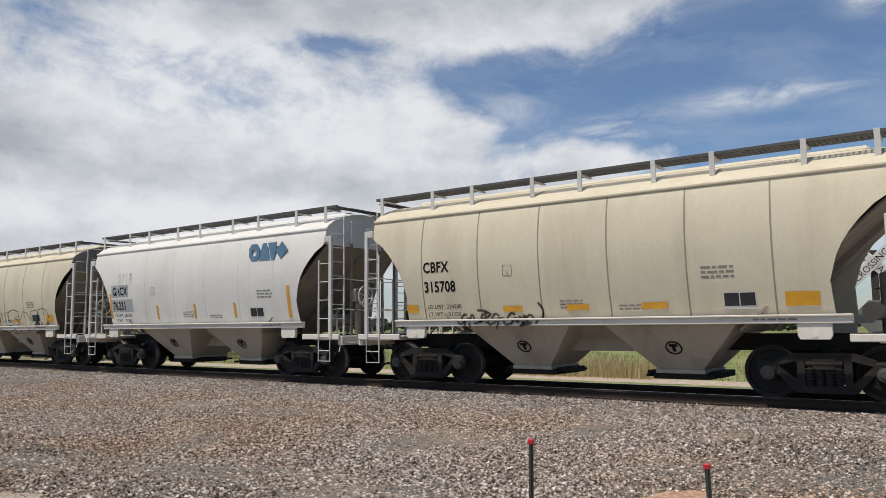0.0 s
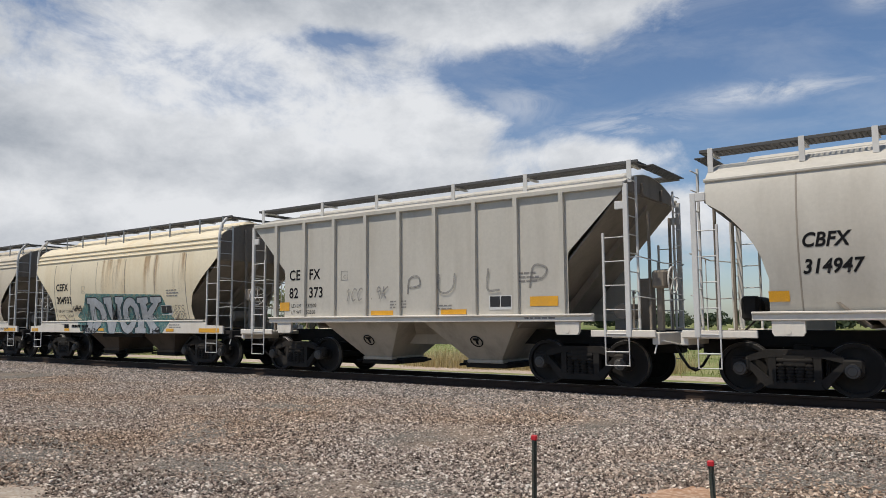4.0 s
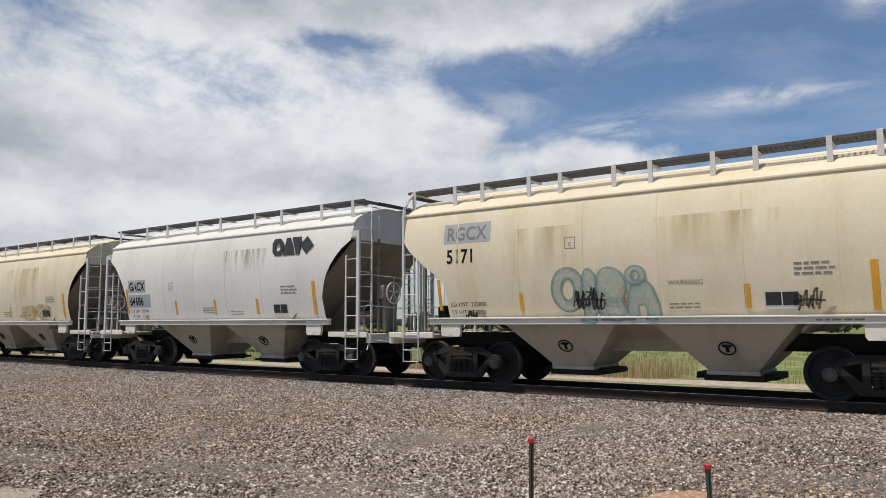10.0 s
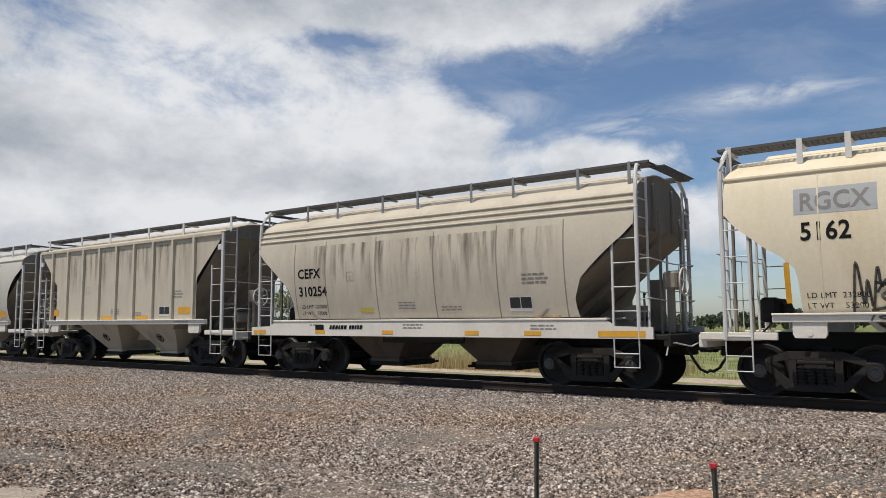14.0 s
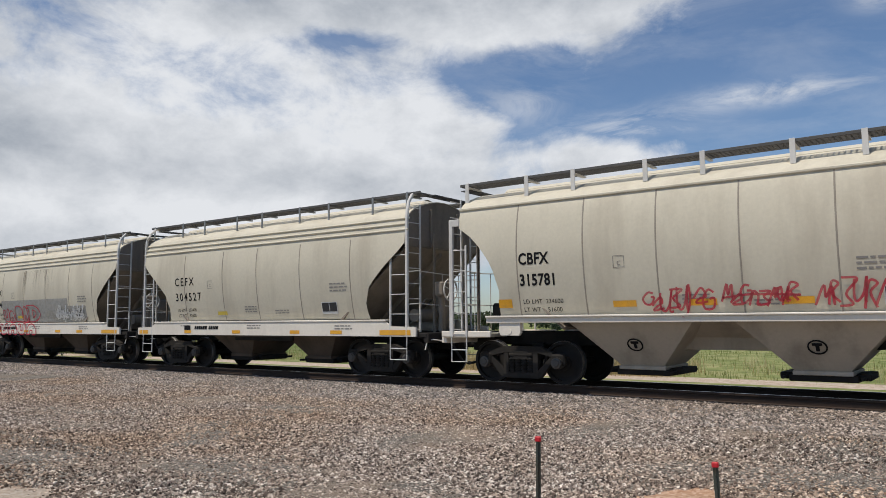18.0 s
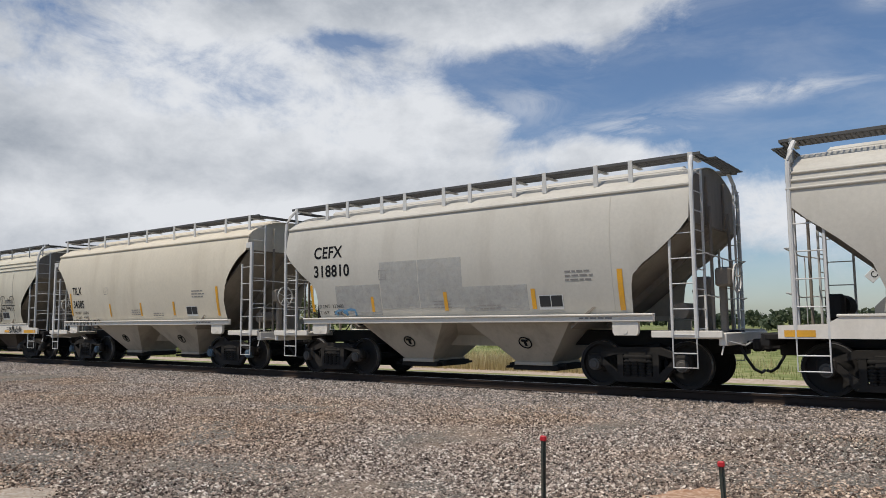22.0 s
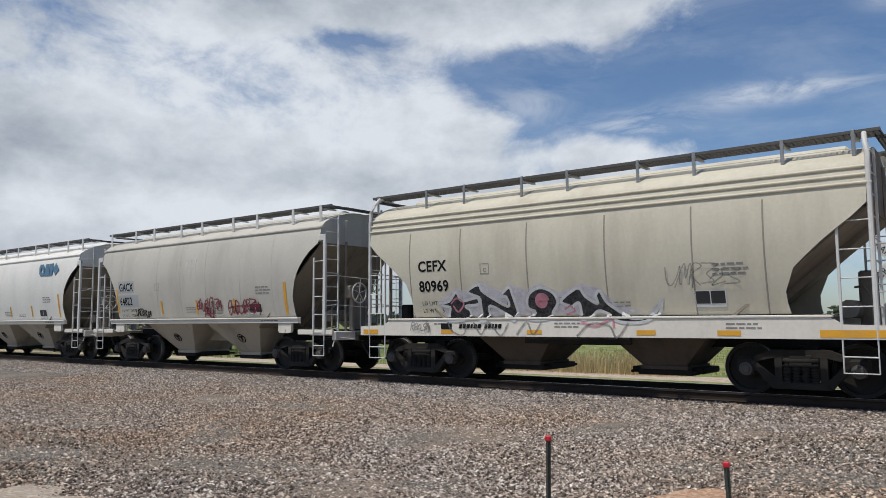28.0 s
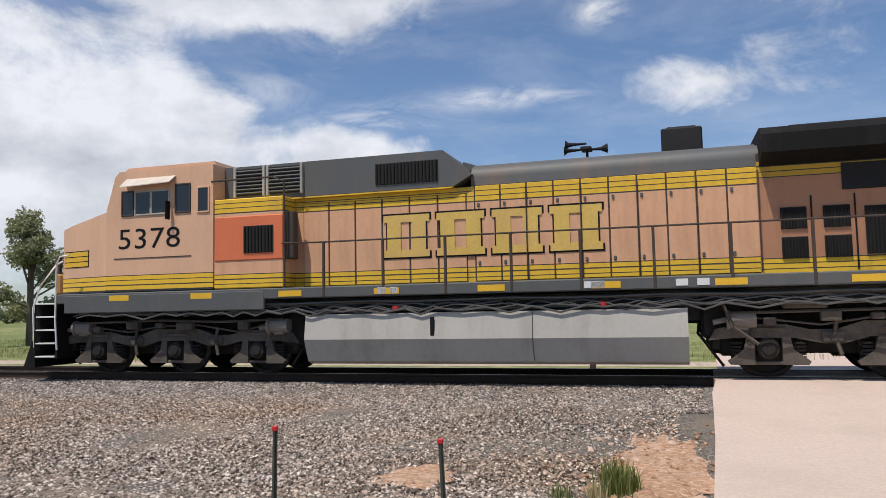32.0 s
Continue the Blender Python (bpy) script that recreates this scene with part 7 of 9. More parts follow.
    dict(at=-287.56, kind="T", paint=GREY, mark="CBFX", number="315645", load=("234000", "52000"), art=[("streaks", 59, -1.2, 2.6, 3.35, 20, S_SOOT), ("curls", 60, -4.7, -4.2, 2.5, 3.0, 2, 0.03, S_GREY), ("curls", 61, -2.2, 2.2, 1.46, 1.75, 8, 0.025, S_GREY)], label="pale grey covered hopper railcar with dark sooty streaks"),
    dict(at=-300.1, kind="T", paint=WHITE, style="gatx", mark="GACX", number="64738", plate=2, logo=LOGO_DARK, load=("232500", "53500"), art=[("rect", -3.1, -2.2, 1.5, 2.0, S_PATCH)], label="white covered hopper railcar with a charcoal block emblem and patch"),
    dict(at=-312.53, kind="T", paint=KHAKI, mark="CBFX", number="315781", load=("234600", "51600"), art=[("script", 62, -1.25, 0.1, 1.55, 1.98, 5, 0.04, S_RED), ("script", 63, 0.2, 1.5, 1.6, 1.95, 5, 0.04, S_RED), ("script", 64, 1.7, 3.4, 1.55, 1.98, 6, 0.04, S_RED)], label="pale grey covered hopper railcar with a long red script tag"),
    dict(at=-324.9, kind="A", paint=KHAKI, style="ari", spread=1.22, shift=0.13, mark="CEFX", number="304527", load=("233400", "52600"), seams=(-3.24, -1.41, 0.08, 1.81, 3.63), art=[], label="pale grey covered hopper railcar with clean lettering"),
    dict(at=-337.4, kind="A", paint=KHAKI, style="ari", mark="BNBX", number="80144", load=("229400", "56600"), art=[("rect", -2.98, 2.2, 1.43, 2.28, S_PATCH), ("rect", 2.2, 3.42, 1.43, 2.0, S_PATCH), ("fat", [("U", -2.9, -2.45, 1.46, 1.92), ("A", -2.45, -2.0, 1.46, 1.88), ("B", -1.92, -1.3, 1.46, 2.06), ("A", -1.28, -0.88, 1.46, 2.03), ("D", -0.9, 0.12, 1.46, 2.06), ("U", -2.9, -2.3, 0.98, 1.36), ("A", -2.2, -1.5, 0.98, 1.36), ("U", -1.4, -0.8, 0.98, 1.36), ("A", -0.7, 0.02, 0.98, 1.36)], None, S_RED, 0.045, {"soft": True}), ("script", 66, 1.3, 2.2, 1.5, 1.95, 6, 0.04, S_WHITE), ("script", 67, 2.25, 3.3, 1.5, 1.95, 7, 0.04, S_WHITE), ("spikes", 68, 1.35, 3.3, 1.5, 1.95, 9, 0.022, S_GREY), ("streaks", 67, -1.2, 1.0, 3.4, 8, S_SOOT)], label="tan covered hopper railcar with red outlined bubble graffiti"),
    dict(at=-349.92, kind="A", paint=KHAKI, style="ari", spread=1.2, mark="CITX", number="800694", load=("232700", "53300"), art=[("script", 68, 0.6, 1.9, 1.65, 2.05, 4, 0.03, S_PATCH2)], label="light grey covered hopper railcar with a deep cream sill"),
    dict(at=-362.43, kind="T", paint=KHAKI, style="gatx", mark="TILX", number="332026", blue=True, load=("232700", "53300"), label="light grey covered hopper railcar with blue axle caps"),
    dict(at=-374.93, kind="A", paint=GREY, style="ari", mark="RGCX", number="3719", plate=1, load=("232500", "53500"), art=[("area", [(-0.62, 1.03), (-0.66, 2.1), (-0.3, 2.42), (1.5, 2.5), (2.6, 2.5), (3.5, 2.4), (3.9, 2.1), (3.95, 1.5), (4.55, 1.4), (4.55, 1.03)], S_HALO, 0.0), ("fat", [("M", -0.45, 1.09, 0.98, 2.24), ("K", 1.5, 2.55, 1.0, 2.28), ("O", 1.06, 2.04, 1.1, 2.05), ("E", 2.45, 3.3, 1.0, 2.28), ("L", 3.24, 4.36, 1.0, 2.22)], S_ORANGE, S_BLACK, 0.06, {"back": S_BLACK, "offset": (-0.04, -0.03)}), ("script", 70, -1.5, -0.7, 1.04, 1.36, 4, 0.03, S_BLACK)], label="light grey covered hopper railcar with orange block graffiti on cyan"),
    dict(at=-387.5, kind="R", paint=GREY, style="wide", mark="CEFX", number="318810", italic=False, seams=(-0.9, 3.9), load=("232400", "53600"), art=[("rect", -2.07, 0.35, 1.65, 2.77, S_PATCH2), ("rect", -3.6, -2.1, 1.5, 2.25, S_PATCH2), ("rect", 0.35, 2.0, 1.55, 2.1, S_PATCH2), ("curls", 70, -3.6, -3.0, 1.5, 1.66, 2, 0.06, S_BLUE)], label="pale grey covered hopper railcar with rolled-over grey patches"),
    dict(at=-400.1, kind="T", paint=TAN, style="gatx", mark="TILX", number="34385", blue=True, seams=(), load=("233000", "53000"), art=[("curls", 71, -4.5, -2.6, 1.32, 1.5, 8, 0.035, S_BLACK)], label="smooth tan covered hopper railcar with a black script on its sill"),
    dict(at=-412.65, kind="A", paint=KHAKI, style="ari", mark="CEFX", number="82780", load=("231100", "54900"), art=[("line", [(2.52, 2.16), (2.52, 2.46), (2.84, 2.46), (2.86, 2.16), (2.52, 2.16)], 0.03, S_BLACK), ("pen", "1", 2.6, 2.8, 2.2, 2.4, 0, 0, 0.025, S_BLACK), ("line", [(2.92, 2.31), (3.2, 2.33), (3.1, 2.4)], 0.03, S_BLACK), ("line", [(3.2, 2.33), (3.1, 2.25)], 0.03, S_BLACK), ("line", [(3.3, 2.12), (3.3, 2.44), (3.62, 2.44), (3.62, 2.12), (3.3, 2.12)], 0.03, S_BLACK), ("pen", "4", 3.37, 3.58, 2.18, 2.38, 0, 0, 0.025, S_BLACK), ("line", [(2.43, 2.12), (3.72, 2.12)], 0.03, S_BLACK), ("spikes", 73, 2.45, 3.7, 1.88, 2.1, 3, 0.03, S_BLACK), ("script", 72, 1.95, 2.5, 1.5, 1.98, 4, 0.035, S_BLACK), ("script", 74, -3.83, -2.2, 1.78, 2.06, 6, 0.03, S_GREY), ("script", 75, -1.76, 0.8, 1.5, 1.86, 8, 0.03, S_GREY), ("script", 76, -3.6, -1.85, 1.47, 1.64, 6, 0.025, S_DULLRED), ("script", 77, 3.36, 4.45, 1.05, 1.28, 6, 0.035, S_BLACK), ("script", 78, 0.7, 2.2, 1.05, 1.25, 6, 0.025, S_GREY), ("streaks", 76, -1.6, 0.8, 3.4, 6, S_RUST)], seams=(-3.93, -2.31, -0.67, 0.22, 1.88, 3.53), label="dusty tan-grey covered hopper railcar with many thin black tags"),
    dict(at=-425.35, kind="T", paint=GREY, mark="CAIX", number="3436", load=("234000", "52000"), blue=True, art=[("streaks", 78, -0.8, 0.0, 3.4, 6, S_RUST)], label="pale grey covered hopper railcar with amber strips along its sill"),
    dict(at=-438.15, kind="T", paint=WHITE, style="gatx", mark="GACX", number="64757", plate=2, logo=LOGO_DARK, load=("232600", "53400"), seams=(-3.6, -1.2, 1.2), art=[("rect", -3.0, -2.0, 1.52, 1.95, S_PATCH), ("rect", 0.2, 3.7, 1.52, 1.98, S_PATCH), ("rect", 0.9, 3.2, 1.98, 2.42, S_PATCH)], label="white covered hopper railcar with charcoal block emblem and grey patches"),
    dict(at=-450.85, kind="T", paint=GREY, mark="CBFX", number="315688", load=("234000", "52000"), art=[("cloud", 79, -1.22, -0.58, 1.72, 2.2, S_BLUE), ("line", [(0.56, 1.56), (0.24, 1.85), (0.26, 2.1), (0.42, 2.12), (0.56, 1.92), (0.7, 2.2), (0.88, 2.1), (0.86, 1.85), (0.56, 1.56)], 0.05, S_BLACK), ("area", [(0.56, 1.58), (0.3, 1.86), (0.34, 2.05), (0.52, 1.95), (0.56, 1.8)], S_DULLRED, 0.004), ("area", [(1.58, 1.62), (1.6, 2.26), (2.24, 2.3), (2.26, 1.6)], S_BLUE, 0.003), ("script", 81, 1.65, 2.2, 1.7, 2.2, 4, 0.03, S_LILAC), ("cloud", 82, 3.5, 3.75, 1.6, 1.95, S_BLUE), ("script", 83, -4.35, -3.9, 1.84, 2.05, 3, 0.035, S_BLACK), ("spikes", 84, 3.9, 4.3, 1.88, 2.2, 3, 0.04, S_BLACK), ("script", 85, -2.85, -2.1, 1.55, 2.0, 4, 0.06, S_GREY), ("script", 86, -3.4, -1.6, 1.32, 1.42, 8, 0.025, S_GREY), ("script", 87, 0.0, 2.6, 1.32, 1.42, 9, 0.02, S_GREY)], label="pale grey covered hopper railcar with blue spray and a dark heart"),
    dict(at=-463.6, kind="T", paint=WHITE, style="gatx", mark="GACX", number="64684", plate=2, logo=LOGO_DARK, load=("232500", "53500"), label="white covered hopper railcar with a charcoal block emblem"),
    dict(at=-476.4, kind="R", paint=CREAM, style="rgcx", mark="RGCX", number="5109", plate=1, mark_ink=GREYTXT, load=("233100", "52900"), seams=(-2.4, -1.2, 0, 1.2, 2.4), art=[("line", [(0.7, 2.3), (0.5, 2.0), (0.9, 1.5), (1.6, 1.45), (2.0, 1.9), (1.6, 2.3), (1.1, 2.25)], 0.04, S_BLACK), ("line", [(2.0, 2.3), (2.4, 2.4), (2.6, 2.0), (2.2, 1.7)], 0.04, S_BLACK)], label="cream covered hopper railcar with a thin black looped tag"),
    dict(at=-488.95, kind="A", paint=KHAKI, style="ari", mark="CEFX", number="80969", load=("231100", "54900"), art=[("area", [(-3.36, 1.74), (-2.8, 2.06), (-2.55, 2.0), (-2.16, 2.2), (-1.6, 1.96), (-1.38, 2.12), (-1.0, 1.98), (-0.62, 2.1), (-0.2, 1.9), (0.28, 2.06), (0.66, 1.98), (1.0, 1.66), (1.6, 1.46), (1.98, 1.74), (1.9, 1.46), (-3.14, 1.44), (-3.2, 1.6)], S_LILAC, 0.001), ("area", [(-3.3, 1.72), (-3.02, 1.78), (-2.8, 1.97), (-2.66, 1.78), (-2.25, 1.84), (-2.22, 1.7), (-2.58, 1.66), (-2.47, 1.56), (-2.52, 1.36), (-3.05, 1.36), (-3.0, 1.64)], S_BLACK, 0.004), ("area", [(-2.48, 1.98), (-2.18, 2.12), (-2.05, 1.95), (-1.48, 1.64), (-1.48, 1.84), (-1.62, 1.86), (-1.4, 2.04), (-1.32, 1.88), (-1.22, 1.36), (-1.4, 1.4), (-1.92, 1.66), (-1.96, 1.36), (-2.14, 1.36), (-2.16, 1.84)], S_BLACK, 0.004), ("area", [(-0.98, 1.62), (-0.92, 1.88), (-0.65, 2.01), (-0.36, 1.91), (-0.26, 1.7), (-0.4, 1.5), (-0.46, 1.36), (-0.88, 1.36), (-0.8, 1.52)], S_BLACK, 0.004), ("area", [(-0.18, 1.72), (0.08, 1.92), (0.26, 1.97), (0.38, 1.8), (0.62, 1.66), (0.6, 1.82), (0.7, 1.9), (0.84, 1.66), (1.25, 1.4), (1.58, 1.37), (1.78, 1.48), (1.92, 1.68), (1.86, 1.46), (1.62, 1.3), (1.12, 1.3), (0.66, 1.52), (0.42, 1.36), (0.26, 1.4), (0.22, 1.68), (0.05, 1.6)], S_BLACK, 0.004), ("line", [(-3.0, 1.64), (-3.3, 1.72), (-3.02, 1.78), (-2.8, 1.97), (-2.66, 1.78), (-2.25, 1.84), (-2.22, 1.7), (-2.58, 1.66), (-2.47, 1.56), (-2.52, 1.36), (-3.05, 1.36), (-3.0, 1.64)], 0.06, S_WHITE), ("line", [(-2.16, 1.84), (-2.48, 1.98), (-2.18, 2.12), (-2.05, 1.95), (-1.48, 1.64), (-1.48, 1.84), (-1.62, 1.86), (-1.4, 2.04), (-1.32, 1.88), (-1.22, 1.36), (-1.4, 1.4), (-1.92, 1.66), (-1.96, 1.36), (-2.14, 1.36), (-2.16, 1.84)], 0.06, S_WHITE), ("line", [(-0.8, 1.52), (-0.98, 1.62), (-0.92, 1.88), (-0.65, 2.01), (-0.36, 1.91), (-0.26, 1.7), (-0.4, 1.5), (-0.46, 1.36), (-0.88, 1.36), (-0.8, 1.52)], 0.06, S_WHITE), ("line", [(0.05, 1.6), (-0.18, 1.72), (0.08, 1.92), (0.26, 1.97), (0.38, 1.8), (0.62, 1.66), (0.6, 1.82), (0.7, 1.9), (0.84, 1.66), (1.25, 1.4), (1.58, 1.37), (1.78, 1.48), (1.92, 1.68), (1.86, 1.46), (1.62, 1.3), (1.12, 1.3), (0.66, 1.52), (0.42, 1.36), (0.26, 1.4), (0.22, 1.68), (0.05, 1.6)], 0.06, S_WHITE), ("spiral", -0.62, 1.73, 0.12, 2, 0.13, S_PINK), ("line", [(-2.98, 1.72), (-2.8, 1.84), (-2.62, 1.72), (-2.8, 1.54), (-2.92, 1.68)], 0.04, S_PINK), ("line", [(-0.1, 1.45), (0.1, 1.52), (0.02, 1.62), (-0.12, 1.56)], 0.04, S_PINK), ("line", [(0.3, 1.3), (0.62, 1.22), (0.95, 1.36), (1.0, 1.18)], 0.05, S_PINK), ("line", [(-3.0, 1.32), (-2.9, 1.12), (-2.6, 1.02), (-2.5, 1.24), (-2.7, 1.3)], 0.04, S_GREY), ("line", [(-2.3, 1.3), (-2.1, 1.04), (-1.9, 1.3), (-1.6, 1.02), (-1.4, 1.28)], 0.04, S_GREY), ("line", [(-1.2, 1.04), (-0.95, 1.3), (-0.8, 1.05), (-0.6, 1.3)], 0.04, S_GREY), ("line", [(0.2, 1.02), (0.5, 1.26), (0.9, 1.22), (1.05, 1.0), (1.3, 1.28)], 0.04, S_GREY), ("script", 90, -4.1, -3.4, 1.1, 1.3, 4, 0.03, S_GREY), ("script", 91, 2.0, 3.4, 1.9, 2.3, 4, 0.025, S_GREY)], seams=(-4.1, -2.64, -0.92, 0.85, 2.56, 3.8), label="tan-grey covered hopper railcar with black, white and pink graffiti"),
    dict(at=-501.63, kind="T", paint=GREY, style="gatx", mark="GACX", number="64822", load=("233000", "53000"), art=[("script", 91, -3.3, -2.4, 1.52, 1.76, 6, 0.045, S_BLACK), ("script", 92, 0.1, 1.3, 1.7, 2.02, 6, 0.045, S_DARKRED), ("script", 93, 0.45, 0.9, 1.48, 1.74, 2, 0.045, S_DARKRED), ("script", 95, 1.6, 3.0, 1.6, 2.0, 5, 0.045, S_DARKRED), ("streaks", 94, -0.7, 0.2, 3.25, 5, S_SPILL)], seams=(-4.1, -2.0, -0.72, 0.58, 2.2, 3.6), plate=2, label="pale grey covered hopper railcar with dark red and black tags"),
    dict(at=-514.3, kind="T", paint=WHITE, style="gatx", mark="GACX", number="76200", logo=LOGO_BLUE, load=("232700", "53300"), seams=(), label="clean white covered hopper railcar with a blue block emblem"),
]
TRAIN = []
for spec in CARS:
    TRAIN.append((covered_hopper(spec), spec["at"]))

# ---- locomotives ----
def livery(name, bands, stain=(0.30, 0.20, 0.13), amount=0.3, rough=0.55):
    """Painted bands by height above the rail, weathered."""
    m = material(name, (1, 1, 1), rough, 0, 0.09, 1.8, 0.06, 5.0, (stain, amount), 1.0, per_object=False, spec=0.35)
    t = m.node_tree
    scale = next(n for n in t.nodes if n.bl_idname == "ShaderNodeVectorMath" and n.operation == "SCALE")
    tc = next(n for n in t.nodes if n.bl_idname == "ShaderNodeTexCoord")
    sep = t.nodes.new("ShaderNodeSeparateXYZ")
    t.links.new(tc.outputs["Object"], sep.inputs[0])
    half = t.nodes.new("ShaderNodeMath")
    half.operation, half.inputs[1].default_value, half.inputs[2].default_value = "MULTIPLY_ADD", 1 / 2.2, -1.7 / 2.2
    t.links.new(sep.outputs["Z"], half.inputs[0])
    ramp = t.nodes.new("ShaderNodeValToRGB")
    ramp.color_ramp.interpolation = "CONSTANT"
    els = ramp.color_ramp.elements
    for i, (z, c) in enumerate(bands):
        f = max(0.0, (z - 1.7) / 2.2)
        e = els[i] if i < 2 else els.new(f)
        e.position, e.color = f, (*c, 1)
    t.links.new(half.outputs[0], ramp.inputs[0])
    t.links.new(ramp.outputs[0], scale.inputs[0])
    return m


def striped(z0, z1, yellow, line, n):
    """Bands of yellow with thin dark lines between two heights."""
    out, step = [(z0, line)], (z1 - z0) / n
    for k in range(n):
        out += [(z0 + k * step + 0.02, yellow), (z0 + (k + 1) * step, line)]
    return out


DARK, YEL, YEL2 = (0.030, 0.031, 0.032), (0.74, 0.46, 0.035), (0.58, 0.345, 0.03)
PCH, ORG = (0.66, 0.37, 0.215), (0.56, 0.11, 0.025)
OLD_HOOD = livery("livery_faded_hood", [(0, DARK)] + striped(1.80, 2.10, YEL, DARK, 3) + [(2.116, PCH)] + striped(3.40, 3.72, YEL, DARK, 3) + [(3.736, (0.10, 0.105, 0.105))], (0.22, 0.13, 0.075), 0.55)
OLD_CAB = livery("livery_faded_cab", [(0, DARK)] + striped(1.84, 2.16, YEL, DARK, 3) + [(2.176, (0.66, 0.40, 0.255))])
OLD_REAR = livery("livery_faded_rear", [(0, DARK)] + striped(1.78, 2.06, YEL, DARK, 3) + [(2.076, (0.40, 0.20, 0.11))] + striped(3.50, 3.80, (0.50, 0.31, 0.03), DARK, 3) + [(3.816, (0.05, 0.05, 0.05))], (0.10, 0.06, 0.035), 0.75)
NEW_HOOD = livery("livery_orange_hood", [(0, DARK)] + striped(1.80, 2.18, YEL2, DARK, 3) + [(2.196, ORG)] + striped(3.34, 3.56, YEL2, DARK, 2) + [(3.576, (0.018, 0.018, 0.020))], (0.20, 0.07, 0.03), 0.35)
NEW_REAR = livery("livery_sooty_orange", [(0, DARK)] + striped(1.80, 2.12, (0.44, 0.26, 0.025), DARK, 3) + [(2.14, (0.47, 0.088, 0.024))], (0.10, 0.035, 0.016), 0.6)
NEW_CAB = livery("livery_orange_cab", [(0, DARK)] + striped(1.84, 2.20, YEL2, DARK, 3) + [(2.216, ORG)], (0.22, 0.08, 0.03), 0.2)
ORANGE = paint("paint_faded_orange", (0.64, 0.17, 0.075), (0.30, 0.07, 0.02), 0.25)
DGREY = paint("paint_dark_grey", (0.095, 0.10, 0.10), (0.20, 0.17, 0.14), 0.3)
LBLACK = material("paint_sooty_black", (0.010, 0.0097, 0.0095), 0.78, 0, 0.25, 1.8, 0.10, 6.0, ((0.036, 0.030, 0.025), 0.55), 1.0, spec=0.16)
SILVER = paint("paint_dusty_silver", (0.42, 0.40, 0.36), (0.20, 0.165, 0.125), 0.65)
CANVAS = paint("awning_faded", (0.62, 0.55, 0.47), (0.30, 0.22, 0.16), 0.5)
TANK_TAN = paint("paint_dusty_tan", (0.27, 0.205, 0.14), (0.10, 0.08, 0.06), 0.6)
TANK_DARK = paint("paint_oily_brown", (0.13, 0.105, 0.080), (0.06, 0.05, 0.04), 0.6)
# pale tone paints in reflection and the lit cab behind the windshield
SHIELD = material("windshield_glass_pale", (0.09, 0.11, 0.11), 0.12, 0, 0.2, 3, spec=0.6)
LTRUCK = material("truck_dusty_grey", (0.105, 0.089, 0.074), 0.88, 0, 0.45, 4, 0.35, 25, ((0.03, 0.025, 0.021), 0.85), spec=0.2)
CYLINDER = material("cylinder_dusty_grey", (0.23, 0.205, 0.175), 0.75, 0, 0.3, 5, 0.2, 25, ((0.08, 0.066, 0.053), 0.7))
CABLE = material("cable_grey", (0.085, 0.082, 0.08), 0.6, 0, 0.5, 6)
GLASS = material("cab_glass_dark", (0.012, 0.014, 0.016), 0.08, 0, 0.1, 4, spec=0.6)
MESHG = material("grille_dark", (0.014, 0.014, 0.015), 0.8, 0, 0.2, 6)
WBAR = material("handrail_white", (0.72, 0.71, 0.68), 0.5, 0, 0.15, 6)
WLIGHT = material("placard_white", (0.66, 0.66, 0.64), 0.6, 0, 0.15, 5)
YELP = material("reflector_yellow", (0.70, 0.42, 0.03), 0.45, 0, 0.15, 5)
FRONT = material("platform_rusty_orange", (0.36, 0.18, 0.045), 0.7, 0, 0.25, 5, 0.2, 30, ((0.12, 0.07, 0.04), 0.6))
LOGO_Y = material("emblem_yellow", (0.62, 0.42, 0.10), 0.6, 0, 0.2, 2, stain=((0.56, 0.35, 0.18), 0.6))
RED = material("paint_red", (0.55, 0.03, 0.035), 0.5, 0, 0.15, 5)
BRNRAIL = material("handrail_brown", (0.055, 0.040, 0.032), 0.7, 0, 0.2, 6)


def loco_frame(g, x, s):
    """One cast side frame of a three-axle truck: an arched beam, pedestal legs round each axle, ribs and lugs."""
    a = 2.03
    top = [(-3.0, 0.66), (-2.88, 0.86), (-2.5, 0.93), (-1.75, 0.93), (-1.35, 0.84), (-0.95, 0.84), (-0.55, 0.98), (0.55, 0.98), (0.95, 0.84), (1.35, 0.84), (1.75, 0.93), (2.5, 0.93), (2.88, 0.86), (3.0, 0.66),
           (2.6, 0.70), (1.62, 0.70), (1.15, 0.60), (0.85, 0.60), (0.45, 0.72), (-0.45, 0.72), (-0.85, 0.60), (-1.15, 0.60), (-1.62, 0.70), (-2.6, 0.70)]
    g.prism(top, -0.07, 0.07)
    for k in (-1, 0, 1):
        for e in (-1, 1):          # pedestal legs with flared feet
            g.prism([(k * a + e * 0.22, 0.74), (k * a + e * 0.34, 0.74), (k * a + e * 0.40, 0.50), (k * a + e * 0.66, 0.30), (k * a + e * 0.62, 0.24), (k * a + e * 0.22, 0.24)], -0.09, 0.05)
        g.cbox(k * a - 0.24, k * a + 0.24, -0.06, 0.05, 0.24, 0.30, 0.02)
        g.cbox(k * a - 0.30, k * a + 0.30, -0.10, 0.0, 0.80, 0.90, 0.03)
    for x0 in (-1.02, 1.02):       # lugs between the axles
        g.cbox(x0 - 0.18, x0 + 0.18, -0.13, 0.0, 0.62, 0.82, 0.03)
        g.tube([(x0, -0.2, 0.70), (x0, 0.0, 0.70)], 0.06, 10)


